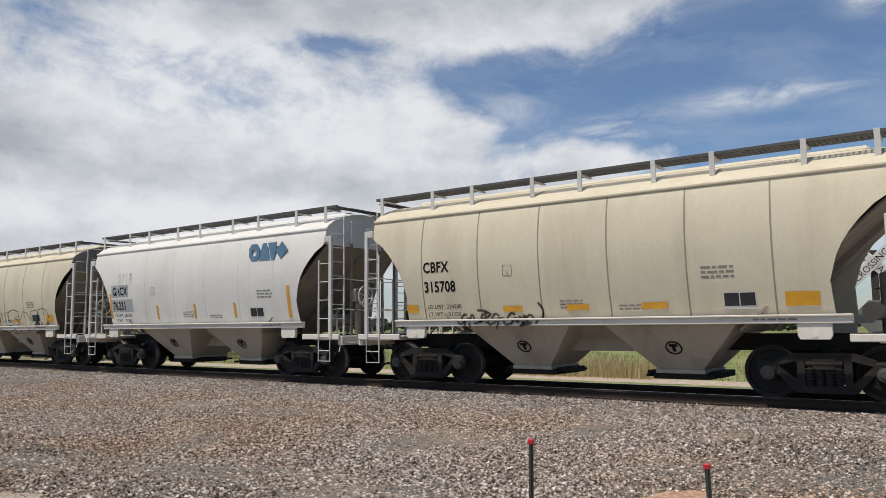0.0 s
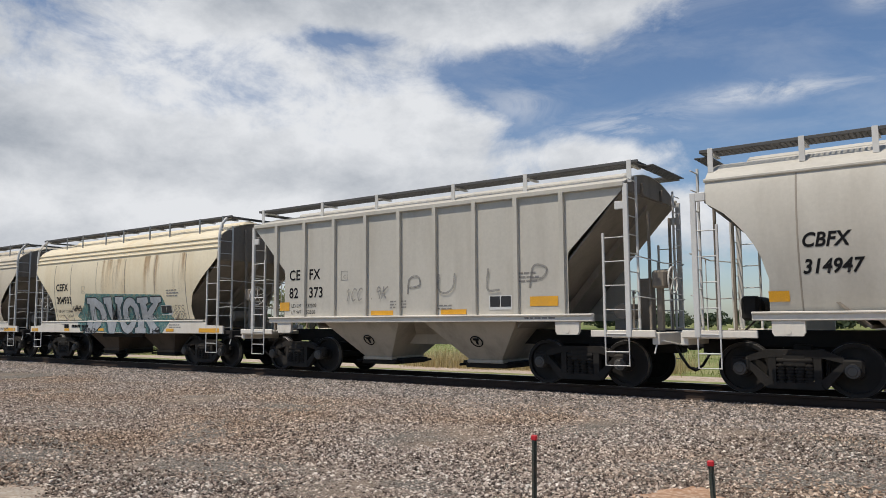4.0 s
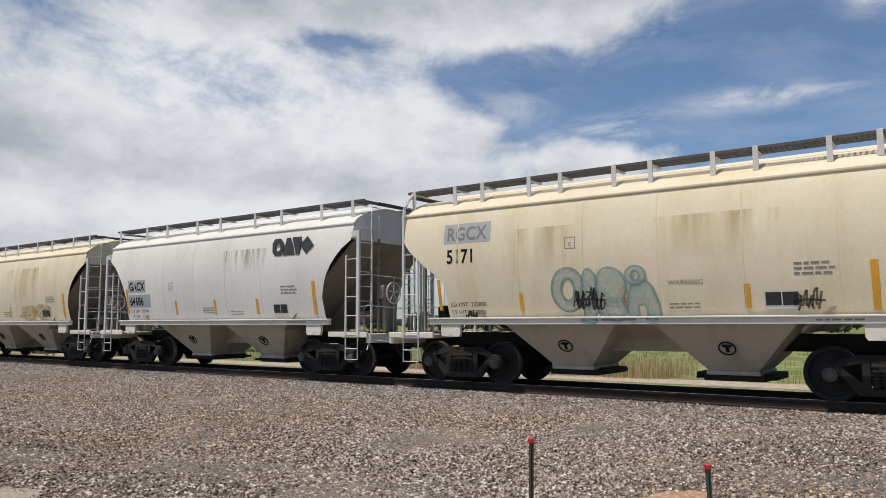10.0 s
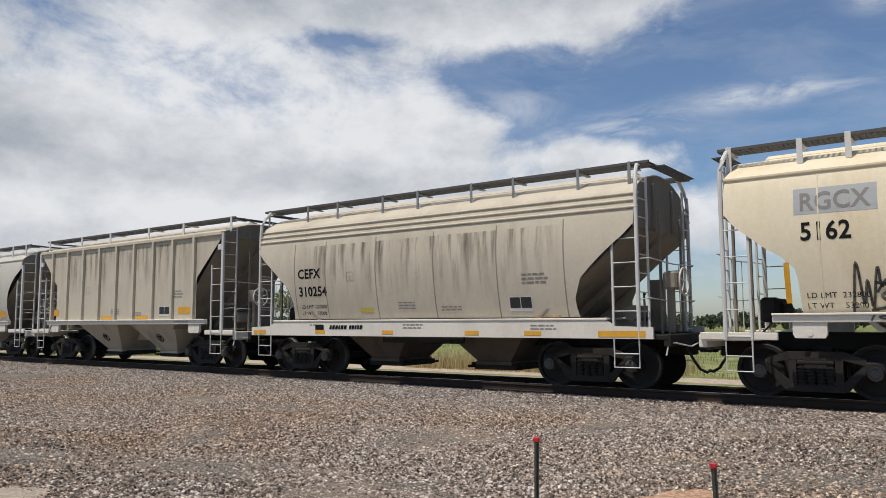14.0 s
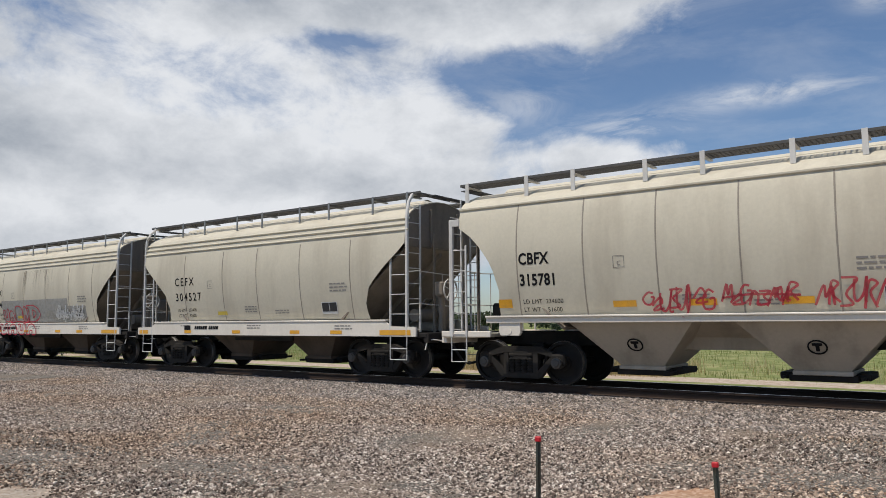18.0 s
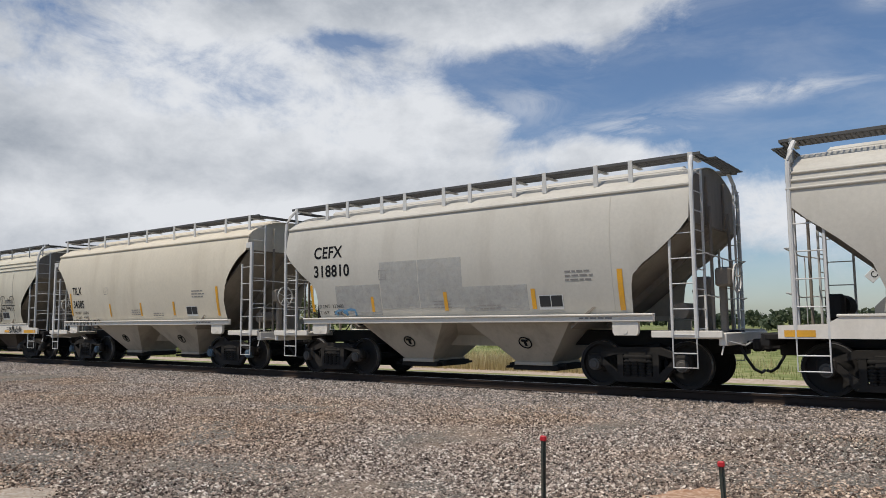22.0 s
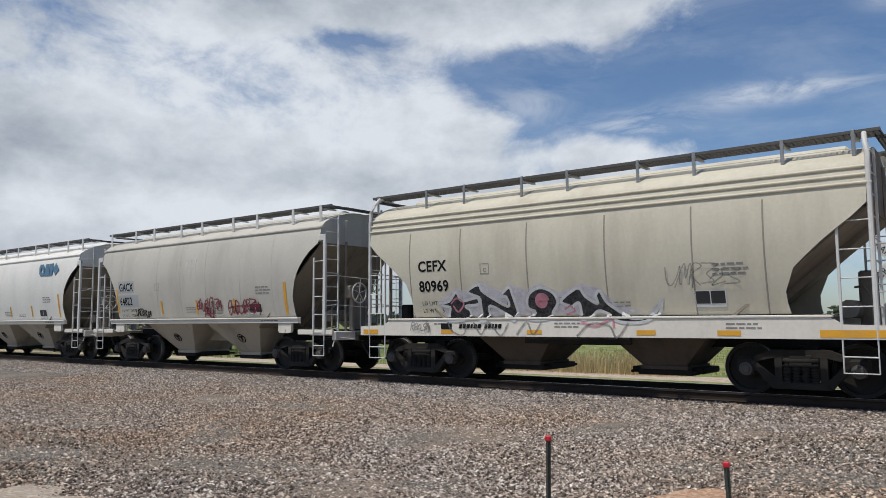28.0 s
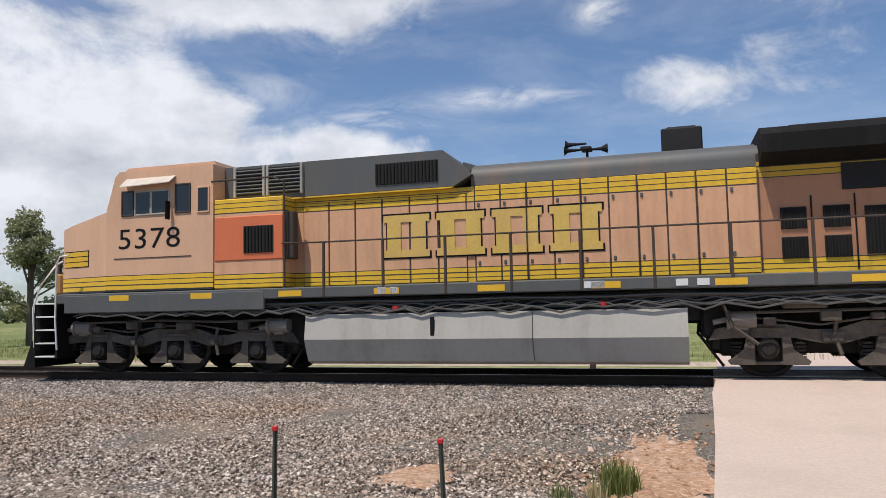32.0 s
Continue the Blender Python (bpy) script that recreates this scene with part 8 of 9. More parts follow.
def loco_springs(g):
    for k in range(5):
        g.lathe([(0.04, -0.018), (0.105, -0.018), (0.105, 0.018), (0.04, 0.018), (0.04, -0.018)], (0, -0.03, 0.36 + 0.062 * k), 12, "z")


def cable_loom(g, s, old):
    """Sagging cables and air pipes along the deck's edge."""
    r = random.Random(17 if old else 18)
    for k in range(6):
        x, y, z, pts = -9.3, s * (1.36 + 0.035 * k), 1.50 - 0.035 * k, []
        while x < 9.2:
            pts.append((x, y, z))
            step = r.uniform(0.5, 1.1)
            pts.append((x + step / 2, y, z - r.uniform(0.03, 0.13)))
            x += step
        g.tube(pts, 0.014 + 0.003 * (k % 3), 5)


def loco_truck(parent, x):
    t = part("truck", cached("loco_truck_frame", lambda g: [g.cbox(-2.9, 2.9, -0.62, 0.62, 0.40, 1.30, 0.04), g.cbox(-2.9, 2.9, -0.9, 0.9, 0.66, 0.86, 0.04), g.cbox(-0.4, 0.4, -1.05, 1.05, 0.7, 1.0, 0.04), g.cbox(-2.95, -2.8, -1.1, 1.1, 0.5, 0.8, 0.03), g.cbox(2.8, 2.95, -1.1, 1.1, 0.5, 0.8, 0.03)]), FRAME, parent, "dusty three-axle locomotive truck", pose(x, 0, 0))
    for s in (-1, 1):
        part("side_frame", cached("loco_side_frame", lambda g: loco_frame(g, 0, 1)), LTRUCK, t, "dusty grey cast side frame", pose(0, s * 1.12, 0, 0, 0, 0 if s < 0 else 180))
        for k in (-1, 0, 1):
            part("journal_box", cached("journal_box", lambda g: g.lathe([(0.0, -0.16), (0.10, -0.16), (0.12, -0.13), (0.17, -0.125), (0.19, -0.05), (0.19, 0.06), (0.0, 0.06)], (0, 0, 0), 18)), TRUCK, t, "round journal cap", pose(k * 2.03, s * 1.12, 0.52, 0, 0, 0 if s < 0 else 180))
            for e in (-0.50, 0.50):
                part("spring", cached("loco_spring", loco_springs, 50), TRUCK, t, at=pose(k * 2.03 + e, s * 1.12, 0))
        for e in (-2.55, 2.45):
            part("brake_cylinder", cached("loco_brake_cylinder", lambda g: [g.tube([(-0.24, 0, 1.02), (0.20, 0, 1.02)], 0.145, 16), g.tube([(0.18, 0, 1.02), (0.24, 0, 1.02)], 0.17, 16), g.tube([(0.24, 0, 1.02), (0.46, 0, 0.98)], 0.05, 8), g.cbox(-0.12, 0.12, -0.06, 0.06, 0.84, 1.0, 0.02)]), CYLINDER, t, "brake cylinder", pose(e, s * 1.2, 0))
        part("brake_rigging", cached("brake_rigging", lambda g: [g.tube([(-2.3, 0, 1.06), (-1.6, -0.02, 0.90), (-0.6, 0, 1.06), (0.4, -0.03, 1.04), (1.2, 0, 0.92), (2.3, -0.02, 1.06)], 0.02), g.tube([(-2.7, 0.04, 1.16), (-1.2, 0.02, 1.12), (0.3, 0.04, 1.17), (2.7, 0.04, 1.13)], 0.028)] + [g.tube([(x, 0, 1.0), (x + 0.05, 0.02, 0.75), (x - 0.04, 0.06, 0.42)], 0.035) for x in (-1.1, 0.96)] + [g.cbox(x - w, x + w, -0.05, 0.1, z, z + h, 0.02) for x, w, z, h in ((-0.3, 0.2, 0.96, 0.16), (1.05, 0.16, 0.98, 0.18), (-1.75, 0.12, 0.94, 0.2), (0.35, 0.1, 1.0, 0.12), (2.0, 0.1, 0.92, 0.14))] + [g.tube([(x, -0.04, 0.95), (x + 0.12, -0.06, 0.60)], 0.045, 10) for x in (-2.36, 2.22)]), LTRUCK, t, "pipes, dampers and brake levers", pose(0, s * 1.24, 0))
        part("sand_pipe", cached("sand_pipe", lambda g: [g.tube([(-3.05, 0, 1.2), (-3.1, 0, 0.7), (-2.75, 0, 0.2)], 0.03), g.tube([(3.05, 0, 1.2), (3.1, 0, 0.7), (2.75, 0, 0.2)], 0.03)]), TRUCK, t, at=pose(0, s * 0.98, 0))
    for k in (-1, 0, 1):
        ws = part("wheelset", wheel_mesh("loco_wheelset", 0.533), WHEEL, t, "large dark steel wheelset", pose(k * 2.03, 0, 0.533))
        WHEELSETS.append((ws, k, 0.533, k * 2.03))
    return t


def hood_shape(g, x0, x1, w, z0, z1, r, rear=0.0):
    """A long hood with rounded upper edges; rear: how far its rear corners are cut."""
    sec = [(-w, z0), (-w, z1 - r)] + [(-w + r - r * math.cos(a), z1 - r + r * math.sin(a)) for a in (0.4, 0.8, 1.2)] + [(-w + r, z1), (w - r, z1)] + [(w - r + r * math.sin(a), z1 - r + r * math.cos(a)) for a in (0.37, 0.77, 1.17)] + [(w, z1 - r), (w, z0)]
    g.prism(sec, x0, x1, "x")


def grille(parent, x0, x1, z0, z1, y, s, mat=None, slats=0, name="grille"):
    """A dark screen in a frame on the hood's side, with upright slats where it has them."""
    gob = part(name, cached((name, x0, x1, z0, z1, y), lambda g: g.cbox(x0, x1, y - 0.012, y + 0.012, z0, z1, 0.006)), mat or MESHG, parent, "dark ventilation screen")
    if s > 0:
        gob.matrix_basis = pose(0, 0, 0)
    if slats:
        for k in range(slats):
            x = x0 + (x1 - x0) * (k + 0.5) / slats
            part("slat", cached(("slat", z0, z1), lambda g: g.box(-0.014, 0.014, -0.02, 0.02, z0 + 0.02, z1 - 0.02)), LBLACK, gob, at=pose(x, y + s * 0.012, 0))
    return gob


def window(parent, x0, x1, z0, z1, y, s, frame_mat, name="window"):
    w = part(name, cached((name, x0, x1, z0, z1, y), lambda g: [g.cbox(x0 - 0.035, x0, y - 0.02, y + 0.02, z0 - 0.035, z1 + 0.035, 0.006), g.cbox(x1, x1 + 0.035, y - 0.02, y + 0.02, z0 - 0.035, z1 + 0.035, 0.006),
                                                          g.cbox(x0, x1, y - 0.02, y + 0.02, z0 - 0.035, z0, 0.006), g.cbox(x0, x1, y - 0.02, y + 0.02, z1, z1 + 0.035, 0.006)]), frame_mat, parent)
    part("pane", cached(("pane", x0, x1, z0, z1, y), lambda g: g.box(x0, x1, y - 0.006, y + 0.006, z0, z1)), GLASS, w, "dark window glass")
    return w


def text_on(parent, words, x, z, size, y, s, mat, shear=0.0, wide=1.0, name="lettering", bold=0.0):
    TEXTS.append((parent, words, x, z, size, y, s, mat, shear, wide, name, bold, None))


def cab_body(g, roof_z, xr, nose_x, nose_z, w=1.5):
    """Wide-nose safety cab: side walls, raked windshield, roof with rounded edges, tapered nose."""
    side = [(xr, 1.82), (8.62, 1.82), (8.62, nose_z + 0.2), (8.40, roof_z - 0.14), (8.28, roof_z - 0.02), (xr, roof_z - 0.02)]
    g.prism(side, -w, w)
    g.prism([(xr, roof_z - 0.06), (8.3, roof_z - 0.06), (8.15, roof_z + 0.07), (xr + 0.05, roof_z + 0.07)], -w + 0.12, w - 0.12)
    if nose_x > 10.3:
        half = [(8.5, -1.46, 3.68), (9.47, -1.40, 3.31), (9.95, -1.02, 3.44), (10.06, -0.55, 3.62), (8.5, -0.55, 3.74)]
        v = half + [(x, -y, z) for x, y, z in half] + [(x, y, 1.82) for x, y, z in half[:4]] + [(x, -y, 1.82) for x, y, z in half[:4]]
        g.add(v, [(0, 1, 2, 3, 4), (9, 8, 7, 6, 5), (4, 3, 8, 9), (0, 10, 11, 1), (1, 11, 12, 2), (2, 12, 13, 3), (3, 13, 17, 8), (8, 17, 16, 7), (7, 16, 15, 6), (6, 15, 14, 5)])
        return
    n0, n1 = 1.46, 1.06
    v = [(8.60, -n0, 1.82), (8.60, n0, 1.82), (8.60, n0, nose_z + 0.19), (8.60, -n0, nose_z + 0.19), (nose_x, -n1, 1.82), (nose_x, n1, 1.82), (nose_x, n1, nose_z - 0.12), (nose_x, -n1, nose_z - 0.12), (nose_x - 0.12, -n1 + 0.1, nose_z - 0.02), (nose_x - 0.12, n1 - 0.1, nose_z - 0.02)]
    g.add(v, [(0, 1, 5, 4), (3, 8, 9, 2), (0, 4, 7, 8, 3), (1, 2, 9, 6, 5), (4, 5, 6, 7), (7, 6, 9, 8)])


def locomotive(at, turn, old):
    hood_m, cab_m = (OLD_HOOD, OLD_CAB) if old else (NEW_HOOD, NEW_CAB)
    label = "faded peach and yellow six-axle diesel locomotive with silver fuel tank" if old else "orange and black six-axle diesel locomotive with yellow stripes"
    loco = thing("diesel_locomotive", label, "locomotive", "locomotives of the train", at=pose(TRAVEL[0][1] + at, 0, 0, 0, 0, turn))
    P = lambda name, key, build, mat, label="", smooth=35, parent=None: part(name, cached((name, key, old), build, smooth), mat, parent or loco, label)
    sill = DGREY if old else LBLACK
    P("deck", 0, lambda g: [g.cbox(-10.1, 9.95, -1.56, 1.56, 1.58, 1.80, 0.02), g.cbox(-10.6, 10.6, -0.6, 0.6, 1.0, 1.6, 0.03)], sill, "long deck with walkways")
    for s in (-1, 1):
        P("cab_skirt", s, lambda g: g.cbox(4.6, 9.7, s * 1.53 - 0.04, s * 1.53 + 0.04, 1.36 if old else 1.5, 1.76, 0.02), sill)
    for x in (-7.0, 7.0):
        loco_truck(loco, x)
    P("underframe", 0, lambda g: [g.cbox(-9.8, 9.8, -0.5, 0.5, 0.95, 1.58, 0.03), g.cbox(-4.6, -3.9, -1.1, 1.1, 0.7, 1.5, 0.05), g.cbox(3.9, 4.5, -1.1, 1.1, 0.6, 1.5, 0.05)], FRAME)
    for s in (-1, 1):                      # pipes under the walkway
        tagged(P("cable_loom", s, lambda g: cable_loom(g, s, old), CABLE), "sagging grey cables under the deck", kind="stuff")
        P("pipework", s, lambda g: [g.tube([(-9.5, s * 1.4, 1.5), (-5, s * 1.42, 1.46), (0, s * 1.4, 1.48), (4.5, s * 1.42, 1.44)], 0.03), g.tube([(-9.0, s * 1.35, 1.38), (-4.6, s * 1.36, 1.40), (4.0, s * 1.35, 1.36)], 0.02),
                                    g.tube([(-4.2, s * 1.4, 1.45), (-4.4, s * 1.4, 0.9), (-4.8, s * 1.3, 0.6)], 0.035), g.cbox(-8.2, -7.6, s * 1.3 - 0.08, s * 1.3 + 0.08, 1.15, 1.4, 0.03), g.cbox(-5.9, -5.2, s * 1.3 - 0.08, s * 1.3 + 0.08, 1.2, 1.42, 0.03)], LTRUCK, "pipes and boxes under the walkway")
    if old:
        P("fuel_tank", 0, lambda g: g.prism([(-1.22, 0.24), (-1.38, 0.30), (-1.56, 0.74), (-1.48, 1.24), (1.48, 1.24), (1.56, 0.74), (1.38, 0.30), (1.22, 0.24)], -3.67, 3.69, "x"), SILVER, "dusty silver fuel tank", 20)
        for s in (-1, 1):
            P("tank_seam", s, lambda g: g.prism([(s * 1.40, 0.32), (s * 1.57, 0.74), (s * 1.495, 1.22), (s * 1.485, 1.22), (s * 1.55, 0.74), (s * 1.37, 0.32)], -0.96, -0.94, "x"), DGREY)
            P("fuel_gauge", s, lambda g: g.cbox(0.94, 1.02, s * 1.54 - 0.02, s * 1.54 + 0.02, 0.80, 1.16, 0.01), BLACK, "dark sight gauge")
            for x in (1.74, -2.24):
                P("filler_cap", (s, x), lambda g: g.lathe([(0.0, -0.05), (0.07, -0.05), (0.08, 0.05), (0.0, 0.05)], (x, s * 1.45, 1.33), 12, "z"), RED, "red filler cap")
    else:
        P("fuel_tank", 0, lambda g: g.prism([(-1.30, 0.25), (-1.53, 0.36), (-1.53, 0.78), (-1.0, 0.82), (1.0, 0.82), (1.53, 0.78), (1.53, 0.36), (1.30, 0.25)], -4.05, 4.0, "x"), TANK_DARK, "oily brown fuel tank", 20)
        for s in (-1, 1):
            P("tank_box", (s, 0), lambda g: g.cbox(2.05, 4.0, s * 1.18 - 0.34, s * 1.18 + 0.34, 0.75, 1.3, 0.03), TANK_TAN)
            P("tank_box", (s, 1), lambda g: g.cbox(-4.05, -3.1, s * 1.18 - 0.34, s * 1.18 + 0.34, 0.75, 1.28, 0.03), TANK_TAN)
            for x0, x1 in ((-2.9, -0.65), (-0.4, 1.85)):
                P("air_reservoir", (s, x0), lambda g: g.lathe([(0.0, x0), (0.16, x0 + 0.02), (0.24, x0 + 0.1), (0.25, x0 + 0.2), (0.25, x1 - 0.2), (0.24, x1 - 0.1), (0.16, x1 - 0.02), (0.0, x1)], (0, s * 1.22, 1.02), 20, "x"), TANK_TAN, "cylindrical air tank")
    # hoods
    if old:
        P("engine_hood", 0, lambda g: hood_shape(g, -5.05, 0.3, 0.95, 1.8, 4.16, 0.28), hood_m, "engine hood", 40)
        P("auxiliary_hood", 0, lambda g: [hood_shape(g, 0.3, 5.85, 0.95, 1.8, 3.72, 0.02), g.prism([(0.70, 3.7), (0.25, 3.95), (0.85, 4.48), (5.85, 4.48), (5.85, 3.7)], -1.06, 1.06)], hood_m, "auxiliary hood with dynamic brake housing", 30)
        P("hood_roof", 0, lambda g: [g.cbox(-5.0, 0.35, -0.62, 0.62, 4.12, 4.20, 0.03), g.prism([(0.0, 4.1), (0.55, 4.1), (0.55, 4.3)], -0.6, 0.6)], DGREY)
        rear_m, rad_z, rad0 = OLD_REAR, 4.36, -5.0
    else:
        P("engine_hood", 0, lambda g: hood_shape(g, -4.0, 0.55, 0.95, 1.8, 4.30, 0.25), hood_m, "engine hood", 40)
        P("auxiliary_hood", 0, lambda g: hood_shape(g, 0.55, 6.2, 1.02, 1.8, 4.52, 0.16), hood_m, "auxiliary hood with blower housing", 30)
        P("hood_roof", 0, lambda g: g.cbox(-4.0, 0.5, -0.6, 0.6, 4.27, 4.36, 0.03), LBLACK)
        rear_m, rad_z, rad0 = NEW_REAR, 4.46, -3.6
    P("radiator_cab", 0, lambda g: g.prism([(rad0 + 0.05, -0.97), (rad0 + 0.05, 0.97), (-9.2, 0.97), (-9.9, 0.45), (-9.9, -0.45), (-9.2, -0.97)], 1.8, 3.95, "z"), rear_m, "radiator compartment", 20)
    P("radiator_wing", 0, lambda g: [g.prism([(-0.97, 3.72), (-1.44, 3.88), (-1.44, 4.2), (-1.2, rad_z), (1.2, rad_z), (1.44, 4.2), (1.44, 3.88), (0.97, 3.72)] if old else [(-0.97, 3.90), (-1.44, 3.92), (-1.44, 4.36), (-1.2, rad_z), (1.2, rad_z), (1.44, 4.36), (1.44, 3.92), (0.97, 3.90)], -9.8 if old else -10.0, rad0, "x")], LBLACK, "black overhanging radiator roof", 25)
    P("radiator_core", 0, lambda g: g.cbox(-9.0, rad0 - 0.5, -1.0, 1.0, rad_z - 0.02, rad_z + 0.06, 0.02), MESHG)
    for s in (-1, 1):
        y = s * 0.985
        for x0, x1, z0, z1 in ((-7.45, -6.3, 3.22, 3.68), (-9.05, -7.55, 3.22, 3.68)) if old else ((-9.18, -8.54, 3.24, 3.88), (-8.41, -7.2, 3.24, 3.88), (-6.23, -5.05, 3.52, 3.88)):
            grille(loco, x0, x1, z0, z1, y, s)
        if old:
            for x0, x1 in ((-5.72, -5.3), (-6.4, -5.98)):
                for z0, z1 in ((2.58, 2.96), (2.06, 2.44)):
                    grille(loco, x0, x1, z0, z1, y, s, None, 8)
            for x0, x1 in ((-7.02, -6.62), (-8.32, -8.02), (-8.68, -8.4), (-9.04, -8.76)):
                grille(loco, x0, x1, 2.1, 2.92, y, s, None, 7)
            grille(loco, -7.85, -7.2, 2.06, 2.4, y, s, None, 6)
            P("fan_shroud", s, lambda g: [g.lathe([(0.30, -0.03), (0.34, -0.03), (0.34, 0.05), (0.30, 0.05), (0.30, -0.03)], (-7.52, y, 2.72), 22), g.lathe([(0.0, -0.02), (0.12, -0.02), (0.12, 0.03), (0.0, 0.03)], (-7.52, y + s * 0.02, 2.72), 14)] + [g.tube([(-7.52, y, 2.72), (-7.52 + 0.3 * math.cos(a), y, 2.72 + 0.3 * math.sin(a))], 0.02, 5) for a in (0.2, 1.25, 2.3, 3.35, 4.4, 5.4)], DGREY, "round blower fan guard")
            for x0 in (-5.8, -6.48, -7.15, -7.95, -8.4, -9.1):
                P("door_seam", (s, x0), lambda g: g.box(x0 - 0.012, x0 + 0.012, y - 0.008, y + 0.008, 1.85, 3.15), BLACK)
        else:
            for x0, x1, z0, z1 in ((-9.12, -8.83, 2.28, 3.06), (-8.69, -8.44, 2.15, 2.92), (-8.28, -8.0, 2.26, 3.08), (-7.76, -7.5, 2.27, 3.07), (-7.29, -7.04, 2.12, 2.9), (-6.65, -6.45, 1.94, 3.07), (-6.35, -6.1, 2.07, 2.8), (-5.88, -5.63, 1.96, 3.08)):
                grille(loco, x0, x1, z0, z1, y, s, None, 5)
            P("stripe_panel", s, lambda g: g.cbox(-4.6, -3.62, y - 0.012, y + 0.012, 3.36, 3.58, 0.005), NEW_HOOD, "yellow stripe panel")
            for j, x0 in enumerate((-9.16, -8.36, -7.85, -6.95, -6.72, -5.97, -5.4)):
                P("door_seam", (s, j), lambda g: g.box(x0 - 0.01, x0 + 0.01, y - 0.008, y + 0.008, 1.85, 3.2), BLACK)
        # engine-room doors
        n, d0 = (10, -4.95) if old else (8, -3.9)
        P("door_gap", s, lambda g: g.box(d0 - 0.02, d0 + 0.52 * n, s * 0.9535 - 0.002, s * 0.9535 + 0.002, 1.83, 3.73 if old else 3.67), BRNRAIL, "dark gaps round the doors")
        if old:
            P("door_gap", (s, 1), lambda g: g.box(0.40, 4.0, s * 0.9535 - 0.002, s * 0.9535 + 0.002, 1.83, 3.59), BRNRAIL, "dark gaps round the doors")
        for k in range(0, n, 2):
            x0 = d0 + 0.52 * k
            P("grab_bar", (s, k), lambda g: [g.tube([(x0 - 0.01, s * 1.0, 1.84), (x0 - 0.01, s * 1.02, 1.95), (x0 - 0.01, s * 1.02, 3.55), (x0 - 0.01, s * 1.0, 3.66)], 0.012, 5)], BRNRAIL if old else LBLACK, "thin upright grab bar")
        for k in range(n):
            x0 = d0 + 0.52 * k
            part("hood_door", cached(("hood_door", old), lambda g: g.cbox(0, 0.49, -0.014, 0.014, 1.84, 3.72 if old else 3.66, 0.006)), hood_m, loco, at=pose(x0, s * 0.957, 0))
            part("door_latch", cached("door_latch", lambda g: [g.cbox(0.40, 0.45, -0.03, 0.03, 2.15, 2.23, 0.01), g.cbox(0.40, 0.45, -0.03, 0.03, 3.3, 3.38, 0.01)]), DGREY, loco, at=pose(x0, s * 0.965, 0))
        if old:
            for k in range(9):
                x0 = 0.42 + 0.60 * k
                part("hood_door", cached("hood_door_old2", lambda g: g.cbox(0, 0.565, -0.014, 0.014, 1.84, 3.58, 0.006)), hood_m, loco, at=pose(x0, s * 0.957, 0)) if x0 + 0.56 < 4.3 else None
            grille(loco, 0.95, 2.3, 3.86, 4.30, s * 1.066, s, None, 18)
            P("cab_cabinet", s, lambda g: g.cbox(4.2, 5.86, s * 1.2 - 0.27, s * 1.2 + 0.27, 1.82, 3.72, 0.02), hood_m, "equipment cabinet behind the cab")
            P("cabinet_post", s, lambda g: [g.tube([(4.16, s * 1.5, 1.8), (4.16, s * 1.5, 4.0), (4.4, s * 1.5, 4.12), (5.9, s * 1.5, 4.12)], 0.022, 7), g.cbox(4.0, 4.18, s * 1.3 - 0.1, s * 1.3 + 0.1, 2.4, 3.4, 0.02)], BRNRAIL, "brown post and grab rail")
            P("orange_cabinet", s, lambda g: g.cbox(4.2, 5.84, s * 1.46 - 0.03, s * 1.46 + 0.03, 2.40, 3.34, 0.02), ORANGE, "orange electrical cabinet")
            grille(loco, 4.42, 5.12, 2.55, 3.12, s * 1.495, s, None, 9)
            for k, (x0, x1) in enumerate(((4.9, 5.55), (4.0, 4.75))):
                lv = grille(loco, x0, x1, 3.84, 4.42, s * 1.075, s, None)
                for j in range(7):
                    part("louvre", cached(("louvre", x0, x1), lambda g: g.box(x0, x1, -0.03, 0.03, -0.012, 0.012)), DGREY, lv, at=pose(0, s * 1.09, 3.88 + 0.08 * j, 25 * s, 0, 0))
                P("louvre_frame", (s, k), lambda g: [g.cbox(x0 - 0.06, x0, s * 1.08 - 0.05, s * 1.08 + 0.05, 3.80, 4.46, 0.01), g.cbox(x1, x1 + 0.06, s * 1.08 - 0.05, s * 1.08 + 0.05, 3.80, 4.46, 0.01)], SILVER)
        else:
            for x0, x1 in ((0.9, 2.0),):
                grille(loco, x0, x1, 3.76, 4.2, s * 1.032, s, None, 14)
            for x0, x1, z0, z1 in ((3.6, 4.3, 3.8, 4.3), (4.45, 5.0, 4.05, 4.25)):
                grille(loco, x0, x1, z0, z1, s * 1.032, s, None, 6)
            for k, x0 in enumerate((1.0, 2.3, 3.1, 4.6)):
                P("cabinet_door", (s, k), lambda g: g.cbox(x0, x0 + (1.2, 0.7, 1.4, 1.5)[k], s * 1.03 - 0.012, s * 1.03 + 0.012, 2.3, 3.36, 0.01), hood_m)
            for x in (2.58, 3.36, 4.72):
                P("post", (s, x), lambda g: g.cbox(x - 0.05, x + 0.05, s * 1.3 - 0.02, s * 1.3 + 0.02, 1.80, 3.33, 0.01), LBLACK)
